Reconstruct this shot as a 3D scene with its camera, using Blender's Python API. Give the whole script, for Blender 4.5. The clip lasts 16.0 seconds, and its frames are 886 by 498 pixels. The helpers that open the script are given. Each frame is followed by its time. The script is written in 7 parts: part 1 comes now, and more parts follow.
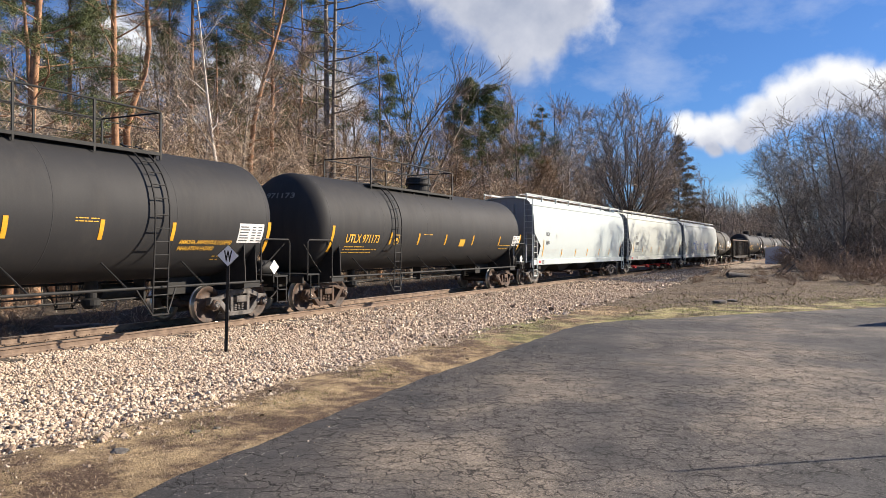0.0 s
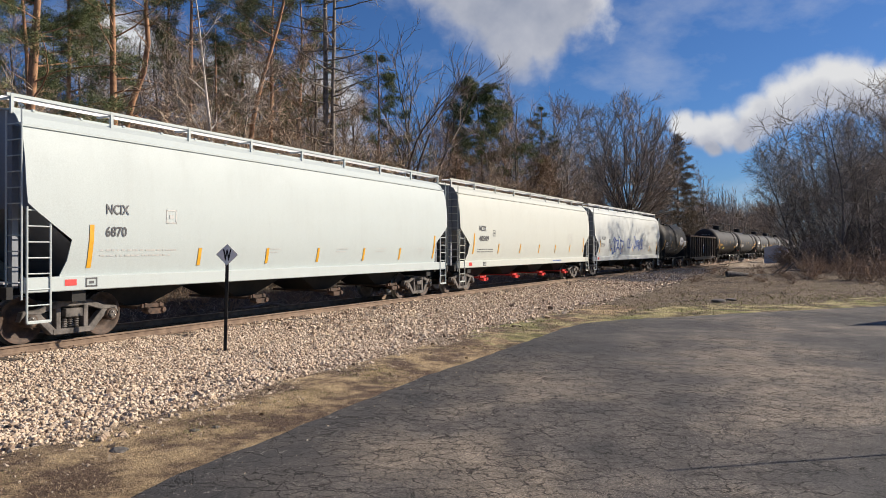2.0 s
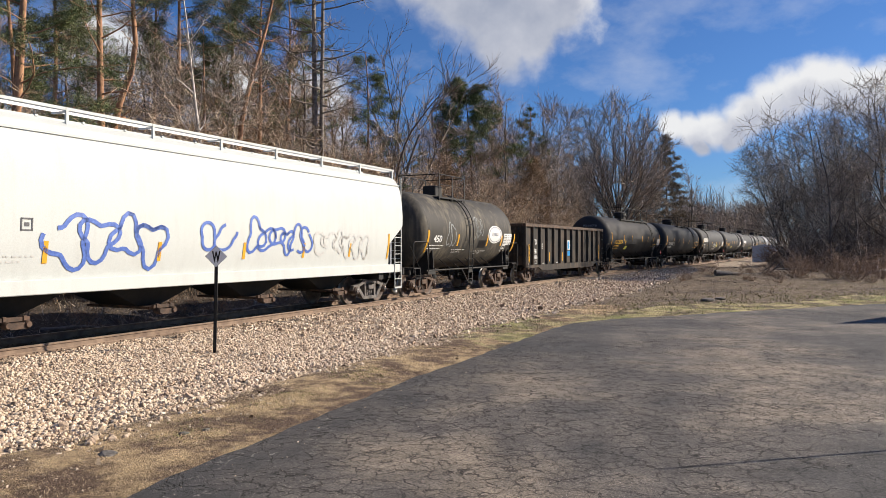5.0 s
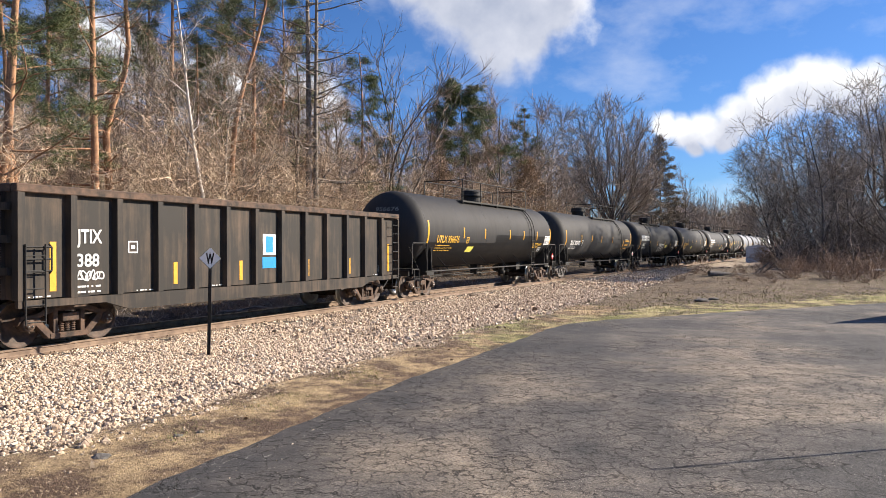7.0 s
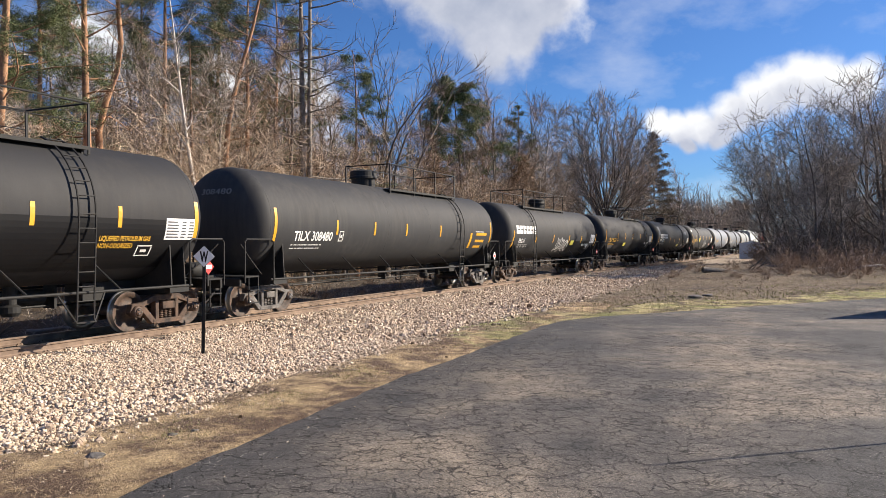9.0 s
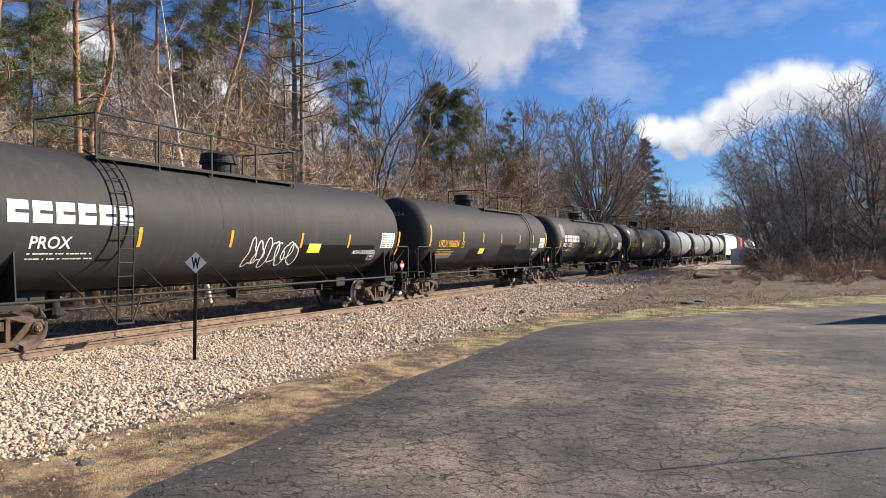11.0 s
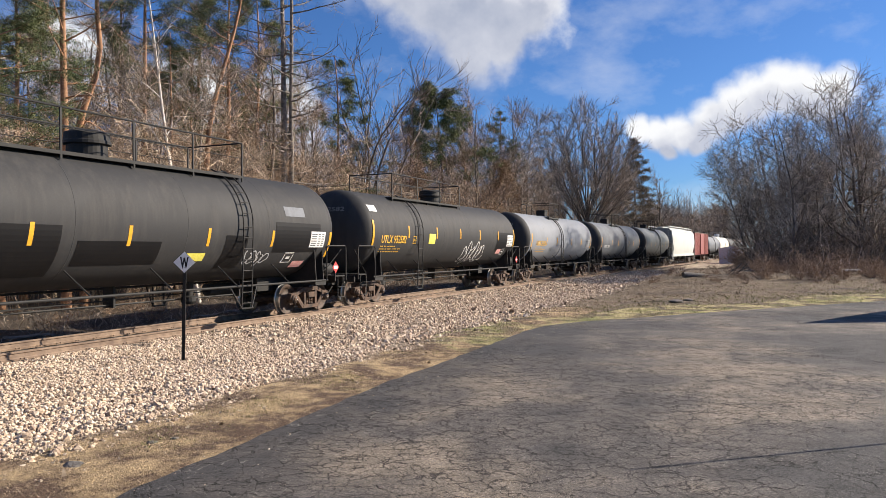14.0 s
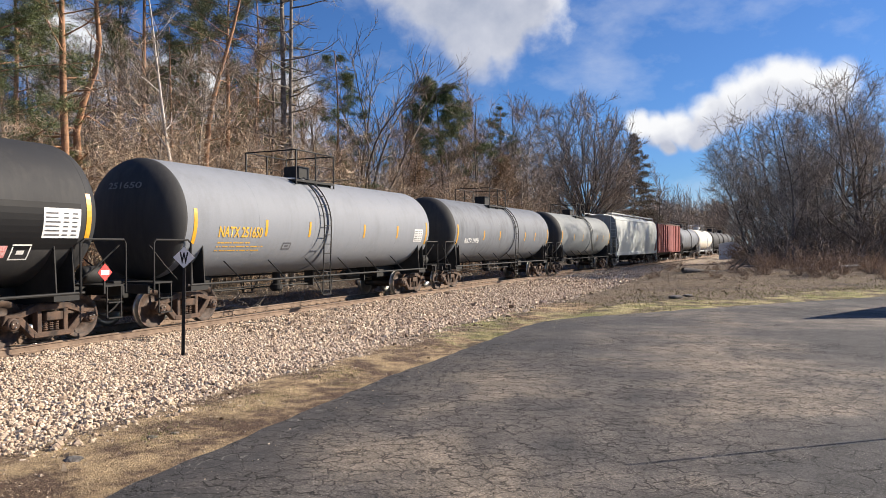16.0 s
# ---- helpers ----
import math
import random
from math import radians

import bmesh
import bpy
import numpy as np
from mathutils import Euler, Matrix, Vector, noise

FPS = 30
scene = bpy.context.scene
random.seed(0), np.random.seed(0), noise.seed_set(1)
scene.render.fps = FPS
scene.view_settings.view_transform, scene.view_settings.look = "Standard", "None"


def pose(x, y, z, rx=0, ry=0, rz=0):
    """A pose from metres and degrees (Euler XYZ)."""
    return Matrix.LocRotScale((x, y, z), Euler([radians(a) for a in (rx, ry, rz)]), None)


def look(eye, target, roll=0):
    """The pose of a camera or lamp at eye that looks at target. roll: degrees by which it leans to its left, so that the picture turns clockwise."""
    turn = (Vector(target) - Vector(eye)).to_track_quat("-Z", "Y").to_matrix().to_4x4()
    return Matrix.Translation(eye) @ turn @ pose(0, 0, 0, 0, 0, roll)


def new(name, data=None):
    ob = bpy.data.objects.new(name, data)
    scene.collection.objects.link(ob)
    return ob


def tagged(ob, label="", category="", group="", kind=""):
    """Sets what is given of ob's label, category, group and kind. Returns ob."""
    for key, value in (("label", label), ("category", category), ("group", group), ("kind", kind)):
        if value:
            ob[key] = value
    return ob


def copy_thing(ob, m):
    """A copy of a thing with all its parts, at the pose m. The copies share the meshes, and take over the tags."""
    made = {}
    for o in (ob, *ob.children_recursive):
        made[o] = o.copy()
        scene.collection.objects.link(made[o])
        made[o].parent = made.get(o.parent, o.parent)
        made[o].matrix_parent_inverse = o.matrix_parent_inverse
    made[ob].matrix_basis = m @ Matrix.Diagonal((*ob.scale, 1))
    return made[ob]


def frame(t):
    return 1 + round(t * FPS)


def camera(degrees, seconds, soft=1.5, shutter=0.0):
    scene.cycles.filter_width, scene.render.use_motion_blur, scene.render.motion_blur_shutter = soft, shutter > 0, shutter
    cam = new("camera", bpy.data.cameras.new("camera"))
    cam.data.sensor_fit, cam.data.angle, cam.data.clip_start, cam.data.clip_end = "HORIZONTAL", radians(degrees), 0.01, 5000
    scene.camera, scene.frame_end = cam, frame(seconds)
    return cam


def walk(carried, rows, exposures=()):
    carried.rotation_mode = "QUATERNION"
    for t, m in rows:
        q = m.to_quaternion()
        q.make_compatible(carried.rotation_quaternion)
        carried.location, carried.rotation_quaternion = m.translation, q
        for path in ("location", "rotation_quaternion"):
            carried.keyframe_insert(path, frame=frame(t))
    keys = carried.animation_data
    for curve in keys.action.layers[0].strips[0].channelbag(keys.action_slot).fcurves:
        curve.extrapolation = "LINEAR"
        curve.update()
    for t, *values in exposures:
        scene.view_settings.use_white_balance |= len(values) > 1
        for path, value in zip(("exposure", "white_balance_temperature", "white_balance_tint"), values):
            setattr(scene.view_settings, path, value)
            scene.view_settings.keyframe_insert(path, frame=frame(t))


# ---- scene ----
# ---------------------------------------------------------------- camera
cam = camera(62.21, 16.0, soft=0.7)
EYE = (0.0, 0.0, 1.9)
TURNS = [
    (0.0, 89.879, -0.233, 0.0), (0.5, 89.864, -0.23, 0.016), (1.0, 89.838, -0.234, 0.02), (1.5, 89.836, -0.233, 0.003),
    (2.0, 89.803, -0.237, -0.065), (2.5, 89.761, -0.178, -0.238), (3.0, 89.762, -0.139, -0.415), (3.5, 89.755, -0.111, -0.558),
    (4.0, 89.77, -0.086, -0.661), (6.5, 89.949, 0.204, -1.159), (7.0, 89.945, 0.187, -1.282), (7.5, 89.922, 0.173, -1.413),
    (8.0, 89.855, 0.228, -1.547), (8.5, 89.788, 0.341, -1.649), (9.0, 89.739, 0.376, -1.716), (11.5, 90.262, 0.429, -2.461),
    (12.0, 90.243, 0.489, -2.597), (12.5, 90.206, 0.547, -2.727), (13.0, 90.216, 0.534, -2.873), (13.5, 90.238, 0.503, -2.994),
    (14.0, 90.156, 0.462, -3.093), (14.5, 90.052, 0.524, -3.123), (15.0, 89.924, 0.557, -3.124), (15.5, 89.818, 0.513, -3.099),
    (16.0, 89.795, 0.405, -3.117)]
EXPOSURES = [(t, e + 0.8) for t, e in [(0.0, 0.1), (1.0, 0.02), (1.5, -0.09), (2.0, -0.34), (3.0, -0.5), (3.5, -0.48), (4.2, -0.4), (6.3, 0.25), (7.0, 0.27), (9.0, 0.14), (12.5, 0.1), (16.0, 0.05)]]
walk(cam, [(t, pose(*EYE, rx, ry, rz)) for t, rx, ry, rz in TURNS], EXPOSURES)

# ---------------------------------------------------------------- sky and sun
SUN_AZ, SUN_EL = radians(77), radians(26)      # clockwise from +y, and above the horizon
SUN_DIR = Vector((math.sin(SUN_AZ) * math.cos(SUN_EL), math.cos(SUN_AZ) * math.cos(SUN_EL), math.sin(SUN_EL)))


def make_world():
    world = bpy.data.worlds.new("sky")
    scene.world = world
    world.use_nodes = True
    nt = world.node_tree
    nt.nodes.clear()
    N, L = nt.nodes.new, nt.links.new
    sky = N("ShaderNodeTexSky")
    sky.sky_type, sky.sun_disc = "NISHITA", False
    sky.sun_elevation, sky.sun_rotation = SUN_EL, SUN_AZ
    sky.air_density, sky.dust_density, sky.ozone_density = 1.0, 0.35, 5.0
    coord = N("ShaderNodeTexCoord")
    def mnode(op, a, b):
        m = N("ShaderNodeMath")
        m.operation = op
        for i, v in enumerate((a, b)):
            if isinstance(v, (int, float)):
                m.inputs[i].default_value = v
            else:
                L(v, m.inputs[i])
        return m.outputs[0]

    def vnode(op, a, b=None, k=None):
        m = N("ShaderNodeVectorMath")
        m.operation = op
        L(a, m.inputs[0])
        if b is not None:
            if isinstance(b, tuple):
                m.inputs[1].default_value = b
            else:
                L(b, m.inputs[1])
        if k is not None:
            m.inputs["Scale"].default_value = k
        return m.outputs["Value"] if op == "DISTANCE" else m.outputs[0]

    def fbm(vec, scale, detail, rough, out="Fac"):
        n = N("ShaderNodeTexNoise")
        n.inputs["Scale"].default_value, n.inputs["Detail"].default_value, n.inputs["Roughness"].default_value = scale, detail, rough
        L(vec, n.inputs["Vector"])
        return n.outputs[out]
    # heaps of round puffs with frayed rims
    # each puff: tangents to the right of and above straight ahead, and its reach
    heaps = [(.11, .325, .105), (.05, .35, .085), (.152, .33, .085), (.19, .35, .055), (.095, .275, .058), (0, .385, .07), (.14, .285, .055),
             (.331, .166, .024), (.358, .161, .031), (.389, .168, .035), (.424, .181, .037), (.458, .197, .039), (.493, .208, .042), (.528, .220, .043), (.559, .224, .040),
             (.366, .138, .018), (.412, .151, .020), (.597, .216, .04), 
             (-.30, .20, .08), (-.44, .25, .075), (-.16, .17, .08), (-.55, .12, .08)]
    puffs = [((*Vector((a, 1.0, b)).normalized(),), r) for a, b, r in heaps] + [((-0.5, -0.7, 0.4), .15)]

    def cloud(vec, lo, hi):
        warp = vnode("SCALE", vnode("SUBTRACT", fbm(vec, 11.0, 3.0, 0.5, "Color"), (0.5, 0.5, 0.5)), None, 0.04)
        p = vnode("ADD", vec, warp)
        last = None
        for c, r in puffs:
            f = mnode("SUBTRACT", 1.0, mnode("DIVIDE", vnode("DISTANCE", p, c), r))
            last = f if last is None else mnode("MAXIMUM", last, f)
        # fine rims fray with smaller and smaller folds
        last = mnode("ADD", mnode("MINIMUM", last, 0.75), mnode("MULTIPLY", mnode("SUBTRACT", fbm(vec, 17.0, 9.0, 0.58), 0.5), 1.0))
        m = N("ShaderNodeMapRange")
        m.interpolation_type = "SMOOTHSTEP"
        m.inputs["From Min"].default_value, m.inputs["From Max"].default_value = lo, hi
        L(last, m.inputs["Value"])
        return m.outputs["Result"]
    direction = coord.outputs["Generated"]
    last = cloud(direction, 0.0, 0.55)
    # a thin torn veil between the heaps
    veil = N("ShaderNodeMapRange")
    veil.inputs["From Min"].default_value, veil.inputs["From Max"].default_value, veil.inputs["To Max"].default_value = 0.50, 0.80, 0.42
    L(fbm(vnode("MULTIPLY", direction, (5.0, 5.0, 9.0)), 1.0, 7.0, 0.58), veil.inputs["Value"])
    last = mnode("MAXIMUM", last, veil.outputs["Result"])
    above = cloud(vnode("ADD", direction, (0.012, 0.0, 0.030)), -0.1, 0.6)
    # bright upper rims, grey undersides and folds
    n2 = fbm(direction, 9.0, 6.0, 0.55)
    tone = N("ShaderNodeValToRGB")
    tone.color_ramp.elements[0].position, tone.color_ramp.elements[0].color = 0.34, (8.7, 8.75, 8.9, 1)
    tone.color_ramp.elements[1].position, tone.color_ramp.elements[1].color = 0.84, (5.8, 6.0, 6.8, 1)
    tone.color_ramp.elements.new(1.0).color = (3.7, 4.1, 5.2, 1)
    L(mnode("ADD", mnode("MULTIPLY", above, 0.6), mnode("MULTIPLY", n2, 0.6)), tone.inputs["Fac"])
    mix = N("ShaderNodeMix")
    mix.data_type = "RGBA"
    tint = N("ShaderNodeMix")
    tint.data_type, tint.blend_type = "RGBA", "MULTIPLY"
    tint.inputs["Factor"].default_value, tint.inputs["B"].default_value = 1.0, (0.56, 0.78, 1.10, 1)
    L(sky.outputs["Color"], tint.inputs["A"])
    L(last, mix.inputs["Factor"]), L(tint.outputs["Result"], mix.inputs["A"]), L(tone.outputs["Color"], mix.inputs["B"])
    bg = N("ShaderNodeBackground")
    bg.inputs["Strength"].default_value = 0.062
    out = N("ShaderNodeOutputWorld")
    L(mix.outputs["Result"], bg.inputs["Color"]), L(bg.outputs[0], out.inputs[0])


make_world()
sun_data = bpy.data.lights.new("sun", "SUN")
sun_data.energy, sun_data.angle, sun_data.color = 5.0, radians(0.53), (1.0, 0.88, 0.73)
sun = new("sun", sun_data)
sun.matrix_world = look(SUN_DIR * 100, (0, 0, 0))
# ---------------------------------------------------------------- materials
def ramp(nt, fac, stops):
    r = nt.nodes.new("ShaderNodeValToRGB")
    e = r.color_ramp.elements
    while len(e) < len(stops):
        e.new(0.5)
    for el, (p, c) in zip(e, stops):
        el.position, el.color = p, (*c, 1)
    nt.links.new(fac, r.inputs["Fac"])
    return r.outputs["Color"]


def noise_tex(nt, scale, detail=4.0, rough=0.55, vector=None, out="Fac"):
    n = nt.nodes.new("ShaderNodeTexNoise")
    n.inputs["Scale"].default_value, n.inputs["Detail"].default_value, n.inputs["Roughness"].default_value = scale, detail, rough
    if vector is not None:
        nt.links.new(vector, n.inputs["Vector"])
    return n.outputs[out]


def mixed(nt, fac, a, b, mode="MIX"):
    m = nt.nodes.new("ShaderNodeMix")
    m.data_type, m.blend_type = "RGBA", mode
    for key, v in (("Factor", fac), ("A", a), ("B", b)):
        if isinstance(v, (int, float)):
            m.inputs[key].default_value = v
        elif isinstance(v, tuple):
            m.inputs[key].default_value = (*v, 1)
        else:
            nt.links.new(v, m.inputs[key])
    return m.outputs["Result"]


def stretched(nt, vec, scale):
    m = nt.nodes.new("ShaderNodeMapping")
    m.inputs["Scale"].default_value = scale
    nt.links.new(vec, m.inputs["Vector"])
    return m.outputs[0]


def base(name, rough=0.6, metal=0.0):
    mat = bpy.data.materials.new(name)
    mat.use_nodes = True
    nt = mat.node_tree
    bsdf = nt.nodes["Principled BSDF"]
    bsdf.inputs["Roughness"].default_value, bsdf.inputs["Metallic"].default_value = rough, metal
    coord = nt.nodes.new("ShaderNodeTexCoord").outputs["Object"]
    return mat, nt, bsdf, coord


def bump(nt, bsdf, height, strength, dist=0.01):
    b = nt.nodes.new("ShaderNodeBump")
    b.inputs["Strength"].default_value, b.inputs["Distance"].default_value = strength, dist
    nt.links.new(height, b.inputs["Height"])
    nt.links.new(b.outputs[0], bsdf.inputs["Normal"])


def paint(name, colour, dirt=(0.08, 0.065, 0.05), amount=0.35, rough=0.45, streak=1.0, fine=40.0, spec=0.5):
    """Weathered paint on steel: broad tone changes, streaks that run down, fine speckle."""
    mat, nt, bsdf, co = base(name, rough)
    bsdf.inputs["Specular IOR Level"].default_value = spec
    broad = noise_tex(nt, 0.7, 5, 0.6, co)
    runs = noise_tex(nt, 1.0, 5, 0.65, stretched(nt, co, (5.0, 5.0, 0.35)))
    mul = nt.nodes.new("ShaderNodeMath")
    mul.operation = "MULTIPLY"
    nt.links.new(broad, mul.inputs[0]), nt.links.new(runs, mul.inputs[1])
    f = ramp(nt, mul.outputs[0], [(0.22, (0, 0, 0)), (0.48, (amount * streak,) * 3)])
    c = mixed(nt, f, colour, dirt)
    spk = noise_tex(nt, fine, 3, 0.6, co)
    c = mixed(nt, 0.16, c, ramp(nt, spk, [(0.3, (0.3, 0.3, 0.3)), (0.7, (0.75, 0.75, 0.75))]), "OVERLAY")
    nt.links.new(c, bsdf.inputs["Base Color"])
    rr = nt.nodes.new("ShaderNodeMapRange")
    rr.inputs["To Min"].default_value, rr.inputs["To Max"].default_value = rough - 0.1, rough + 0.18
    nt.links.new(broad, rr.inputs["Value"])
    nt.links.new(rr.outputs[0], bsdf.inputs["Roughness"])
    bump(nt, bsdf, noise_tex(nt, 3.0, 3, 0.5, co), 0.12, 0.012)
    return mat


def simple(name, a, b, scale=8.0, rough=0.7, metal=0.0, bumps=0.3, dist=0.01, spread=(0.35, 0.65)):
    mat, nt, bsdf, co = base(name, rough, metal)
    n = noise_tex(nt, scale, 6, 0.62, co)
    nt.links.new(ramp(nt, n, [(spread[0], a), (spread[1], b)]), bsdf.inputs["Base Color"])
    if bumps:
        bump(nt, bsdf, noise_tex(nt, scale * 4, 4, 0.6, co), bumps, dist)
    return mat


def island(name, stops, rough=0.85, scale=30.0):
    """Loose pieces in one mesh, each with a tone of its own."""
    mat, nt, bsdf, co = base(name, rough)
    geo = nt.nodes.new("ShaderNodeNewGeometry")
    c = ramp(nt, geo.outputs["Random Per Island"], stops)
    n = noise_tex(nt, scale, 4, 0.6, co)
    c = mixed(nt, 0.5, c, ramp(nt, n, [(0.3, (0.25, 0.25, 0.25)), (0.7, (0.7, 0.7, 0.7))]), "OVERLAY")
    nt.links.new(c, bsdf.inputs["Base Color"])
    return mat


M = {}
M["tank_black"] = paint("tank black", (0.025, 0.025, 0.0265), (0.042, 0.039, 0.037), 0.8, 0.66, spec=0.28)
M["tank_dark"] = paint("tank charcoal", (0.031, 0.0315, 0.033), (0.058, 0.055, 0.052), 0.9, 0.66, spec=0.28)
M["tank_brown"] = paint("tank brown-black", (0.045, 0.042, 0.037), (0.19, 0.165, 0.12), 1.0, 0.65, spec=0.25)
M["tank_patch"] = paint("fresh black patch", (0.0065, 0.0065, 0.0075), (0.011, 0.011, 0.011), 0.5, 0.5, spec=0.2)
M["tank_grey"] = paint("tank pale grey", (0.225, 0.24, 0.265), (0.16, 0.165, 0.172), 0.5, 0.62, spec=0.2)
M["tank_midgrey"] = paint("tank streaked grey", (0.165, 0.178, 0.198), (0.085, 0.088, 0.095), 0.95, 0.6, 1.0, spec=0.2)
M["tank_greengrey"] = paint("tank dull grey", (0.25, 0.265, 0.262), (0.16, 0.16, 0.15), 0.7, 0.6, spec=0.2)
M["tank_cream"] = paint("tank cream", (0.72, 0.68, 0.58), (0.3, 0.22, 0.14), 0.5, 0.5)
M["hopper_white"] = paint("hopper white", (0.445, 0.495, 0.488), (0.385, 0.41, 0.40), 0.4, 0.55, spec=0.25)
M["hopper_cream"] = paint("hopper warm white", (0.485, 0.505, 0.462), (0.42, 0.425, 0.385), 0.4, 0.55, spec=0.25)
M["hopper_streaked"] = paint("hopper streaked white", (0.51, 0.535, 0.515), (0.42, 0.43, 0.41), 0.6, 0.55, spec=0.25)
# grey with the shade of the hopper ends in it; also prints the oval
M["hopper_grey"] = paint("grey for shaded ends and oval print", (0.20, 0.22, 0.25), (0.12, 0.12, 0.12), 0.6, 0.5)
M["gondola"] = paint("gondola brown-black", (0.028, 0.025, 0.022), (0.12, 0.085, 0.06), 1.0, 0.6, spec=0.25)
M["boxcar"] = paint("boxcar red", (0.26, 0.055, 0.045), (0.12, 0.04, 0.03), 0.8, 0.6)
M["black_steel"] = simple("black steel", (0.006, 0.006, 0.006), (0.015, 0.014, 0.013), 6, 0.75)
M["truck_rust"] = simple("rusted cast steel", (0.028, 0.019, 0.014), (0.12, 0.07, 0.045), 5, 0.8, 0, 0.5)
M["truck_grey"] = simple("dusty cast steel", (0.045, 0.04, 0.036), (0.17, 0.152, 0.138), 5, 0.75, 0, 0.4)
M["wheel"] = simple("wheel steel", (0.030, 0.020, 0.015), (0.105, 0.065, 0.045), 6, 0.7, 0.1, 0.3)
M["tread"] = simple("polished tread", (0.45, 0.43, 0.40), (0.6, 0.58, 0.55), 8, 0.3, 0.9, 0.1)
M["rail_side"] = simple("rusted rail", (0.135, 0.092, 0.066), (0.26, 0.185, 0.13), 4, 0.85, 0, 0.4)
M["rail_top"] = simple("polished rail head", (0.42, 0.36, 0.31), (0.62, 0.57, 0.52), 5, 0.33, 0.8, 0.1)
M["tie"] = simple("weathered timber", (0.04, 0.032, 0.026), (0.12, 0.098, 0.08), 6, 0.9, 0, 0.7)
M["yellow"] = simple("reflective yellow", (0.60, 0.30, 0.02), (0.70, 0.38, 0.03), 10, 0.4, 0, 0)
M["label_yellow"] = simple("pale yellow label", (0.66, 0.60, 0.07), (0.78, 0.72, 0.16), 14, 0.5, 0, 0)
M["mark_yellow"] = simple("yellow stencil", (0.62, 0.34, 0.03), (0.72, 0.43, 0.05), 20, 0.5, 0, 0)
M["mark_white"] = simple("white stencil", (0.62, 0.62, 0.60), (0.78, 0.78, 0.76), 20, 0.5, 0, 0)
M["mark_dark"] = simple("dark stencil", (0.05, 0.05, 0.055), (0.12, 0.12, 0.125), 20, 0.5, 0, 0)
M["mark_faint"] = simple("faded grey stencil", (0.42, 0.42, 0.40), (0.55, 0.55, 0.53), 20, 0.5, 0, 0)
M["mark_dim"] = simple("worn dim stencil", (0.10, 0.10, 0.095), (0.20, 0.20, 0.19), 20, 0.6, 0, 0)
M["mark_blue"] = simple("blue paint", (0.05, 0.10, 0.35), (0.10, 0.18, 0.5), 14, 0.5, 0, 0)
M["decal_blue"] = simple("blue decal", (0.01, 0.22, 0.55), (0.02, 0.28, 0.65), 20, 0.4, 0, 0)
M["red"] = simple("red enamel", (0.55, 0.03, 0.03), (0.65, 0.06, 0.05), 12, 0.45, 0, 0)
M["label_pink"] = simple("faded red and white label", (0.62, 0.16, 0.15), (0.70, 0.52, 0.50), 26, 0.5, 0, 0)
M["galv"] = simple("galvanised steel", (0.42, 0.43, 0.44), (0.58, 0.59, 0.60), 10, 0.5, 0.3, 0.1)
M["sign_face"] = simple("pale sign face", (0.72, 0.73, 0.74), (0.82, 0.82, 0.82), 30, 0.45, 0, 0)
M["sign_dark"] = simple("sign black", (0.006, 0.006, 0.006), (0.013, 0.013, 0.013), 20, 0.8, 0, 0)
M["shed"] = paint("shed blue-grey", (0.50, 0.54, 0.60), (0.35, 0.37, 0.4), 0.4, 0.6)
M["stone"] = island("crushed limestone", [(0.0, (0.19, 0.135, 0.095)), (0.12, (0.36, 0.265, 0.19)), (0.4, (0.55, 0.43, 0.305)), (0.8, (0.65, 0.53, 0.40)), (1.0, (0.72, 0.615, 0.49))], 0.9, 25)
M["rock_dark"] = simple("dark rock", (0.07, 0.065, 0.06), (0.2, 0.18, 0.16), 9, 0.9, 0, 0.6)
M["dry_blade"] = island("dry grass", [(0.0, (0.10, 0.065, 0.042)), (0.35, (0.24, 0.165, 0.10)), (0.7, (0.44, 0.325, 0.19)), (1.0, (0.60, 0.47, 0.29))], 0.9)
M["green_blade"] = island("short green grass", [(0.0, (0.10, 0.14, 0.03)), (0.6, (0.23, 0.25, 0.07)), (1.0, (0.44, 0.37, 0.17))], 0.9)
M["leaf_litter"] = island("dead leaves", [(0.0, (0.10, 0.07, 0.046)), (0.5, (0.25, 0.185, 0.125)), (1.0, (0.46, 0.37, 0.26))], 0.9)
M["leaf_drift"] = island("matted leaves and weeds", [(0.0, (0.08, 0.055, 0.036)), (0.4, (0.21, 0.15, 0.098)), (0.8, (0.36, 0.275, 0.18)), (1.0, (0.54, 0.44, 0.32))], 0.9)
M["bark_grey"] = simple("grey bark", (0.17, 0.14, 0.12), (0.38, 0.33, 0.28), 5, 0.9, 0, 0.8, 0.03)
M["bark_mid"] = simple("weathered conifer bark", (0.10, 0.085, 0.072), (0.30, 0.26, 0.22), 5, 0.9, 0, 0.8, 0.03)
M["bark_dark"] = simple("dark bark", (0.07, 0.057, 0.046), (0.20, 0.165, 0.135), 5, 0.9, 0, 0.8, 0.03)
M["bark_pine"] = simple("orange pine bark", (0.20, 0.105, 0.06), (0.44, 0.24, 0.13), 3.5, 0.9, 0, 0.9, 0.03)
M["bark_pale"] = simple("pale birch bark", (0.42, 0.38, 0.34), (0.62, 0.58, 0.52), 4, 0.8, 0, 0.5, 0.02)
M["twig_grey"] = island("grey twigs", [(0.0, (0.13, 0.105, 0.083)), (0.7, (0.35, 0.285, 0.225)), (1.0, (0.58, 0.485, 0.39))], 0.9, 3)
M["twig_tan"] = island("tan twigs", [(0.0, (0.23, 0.165, 0.11)), (0.6, (0.51, 0.385, 0.265)), (1.0, (0.74, 0.59, 0.43))], 0.9, 3)
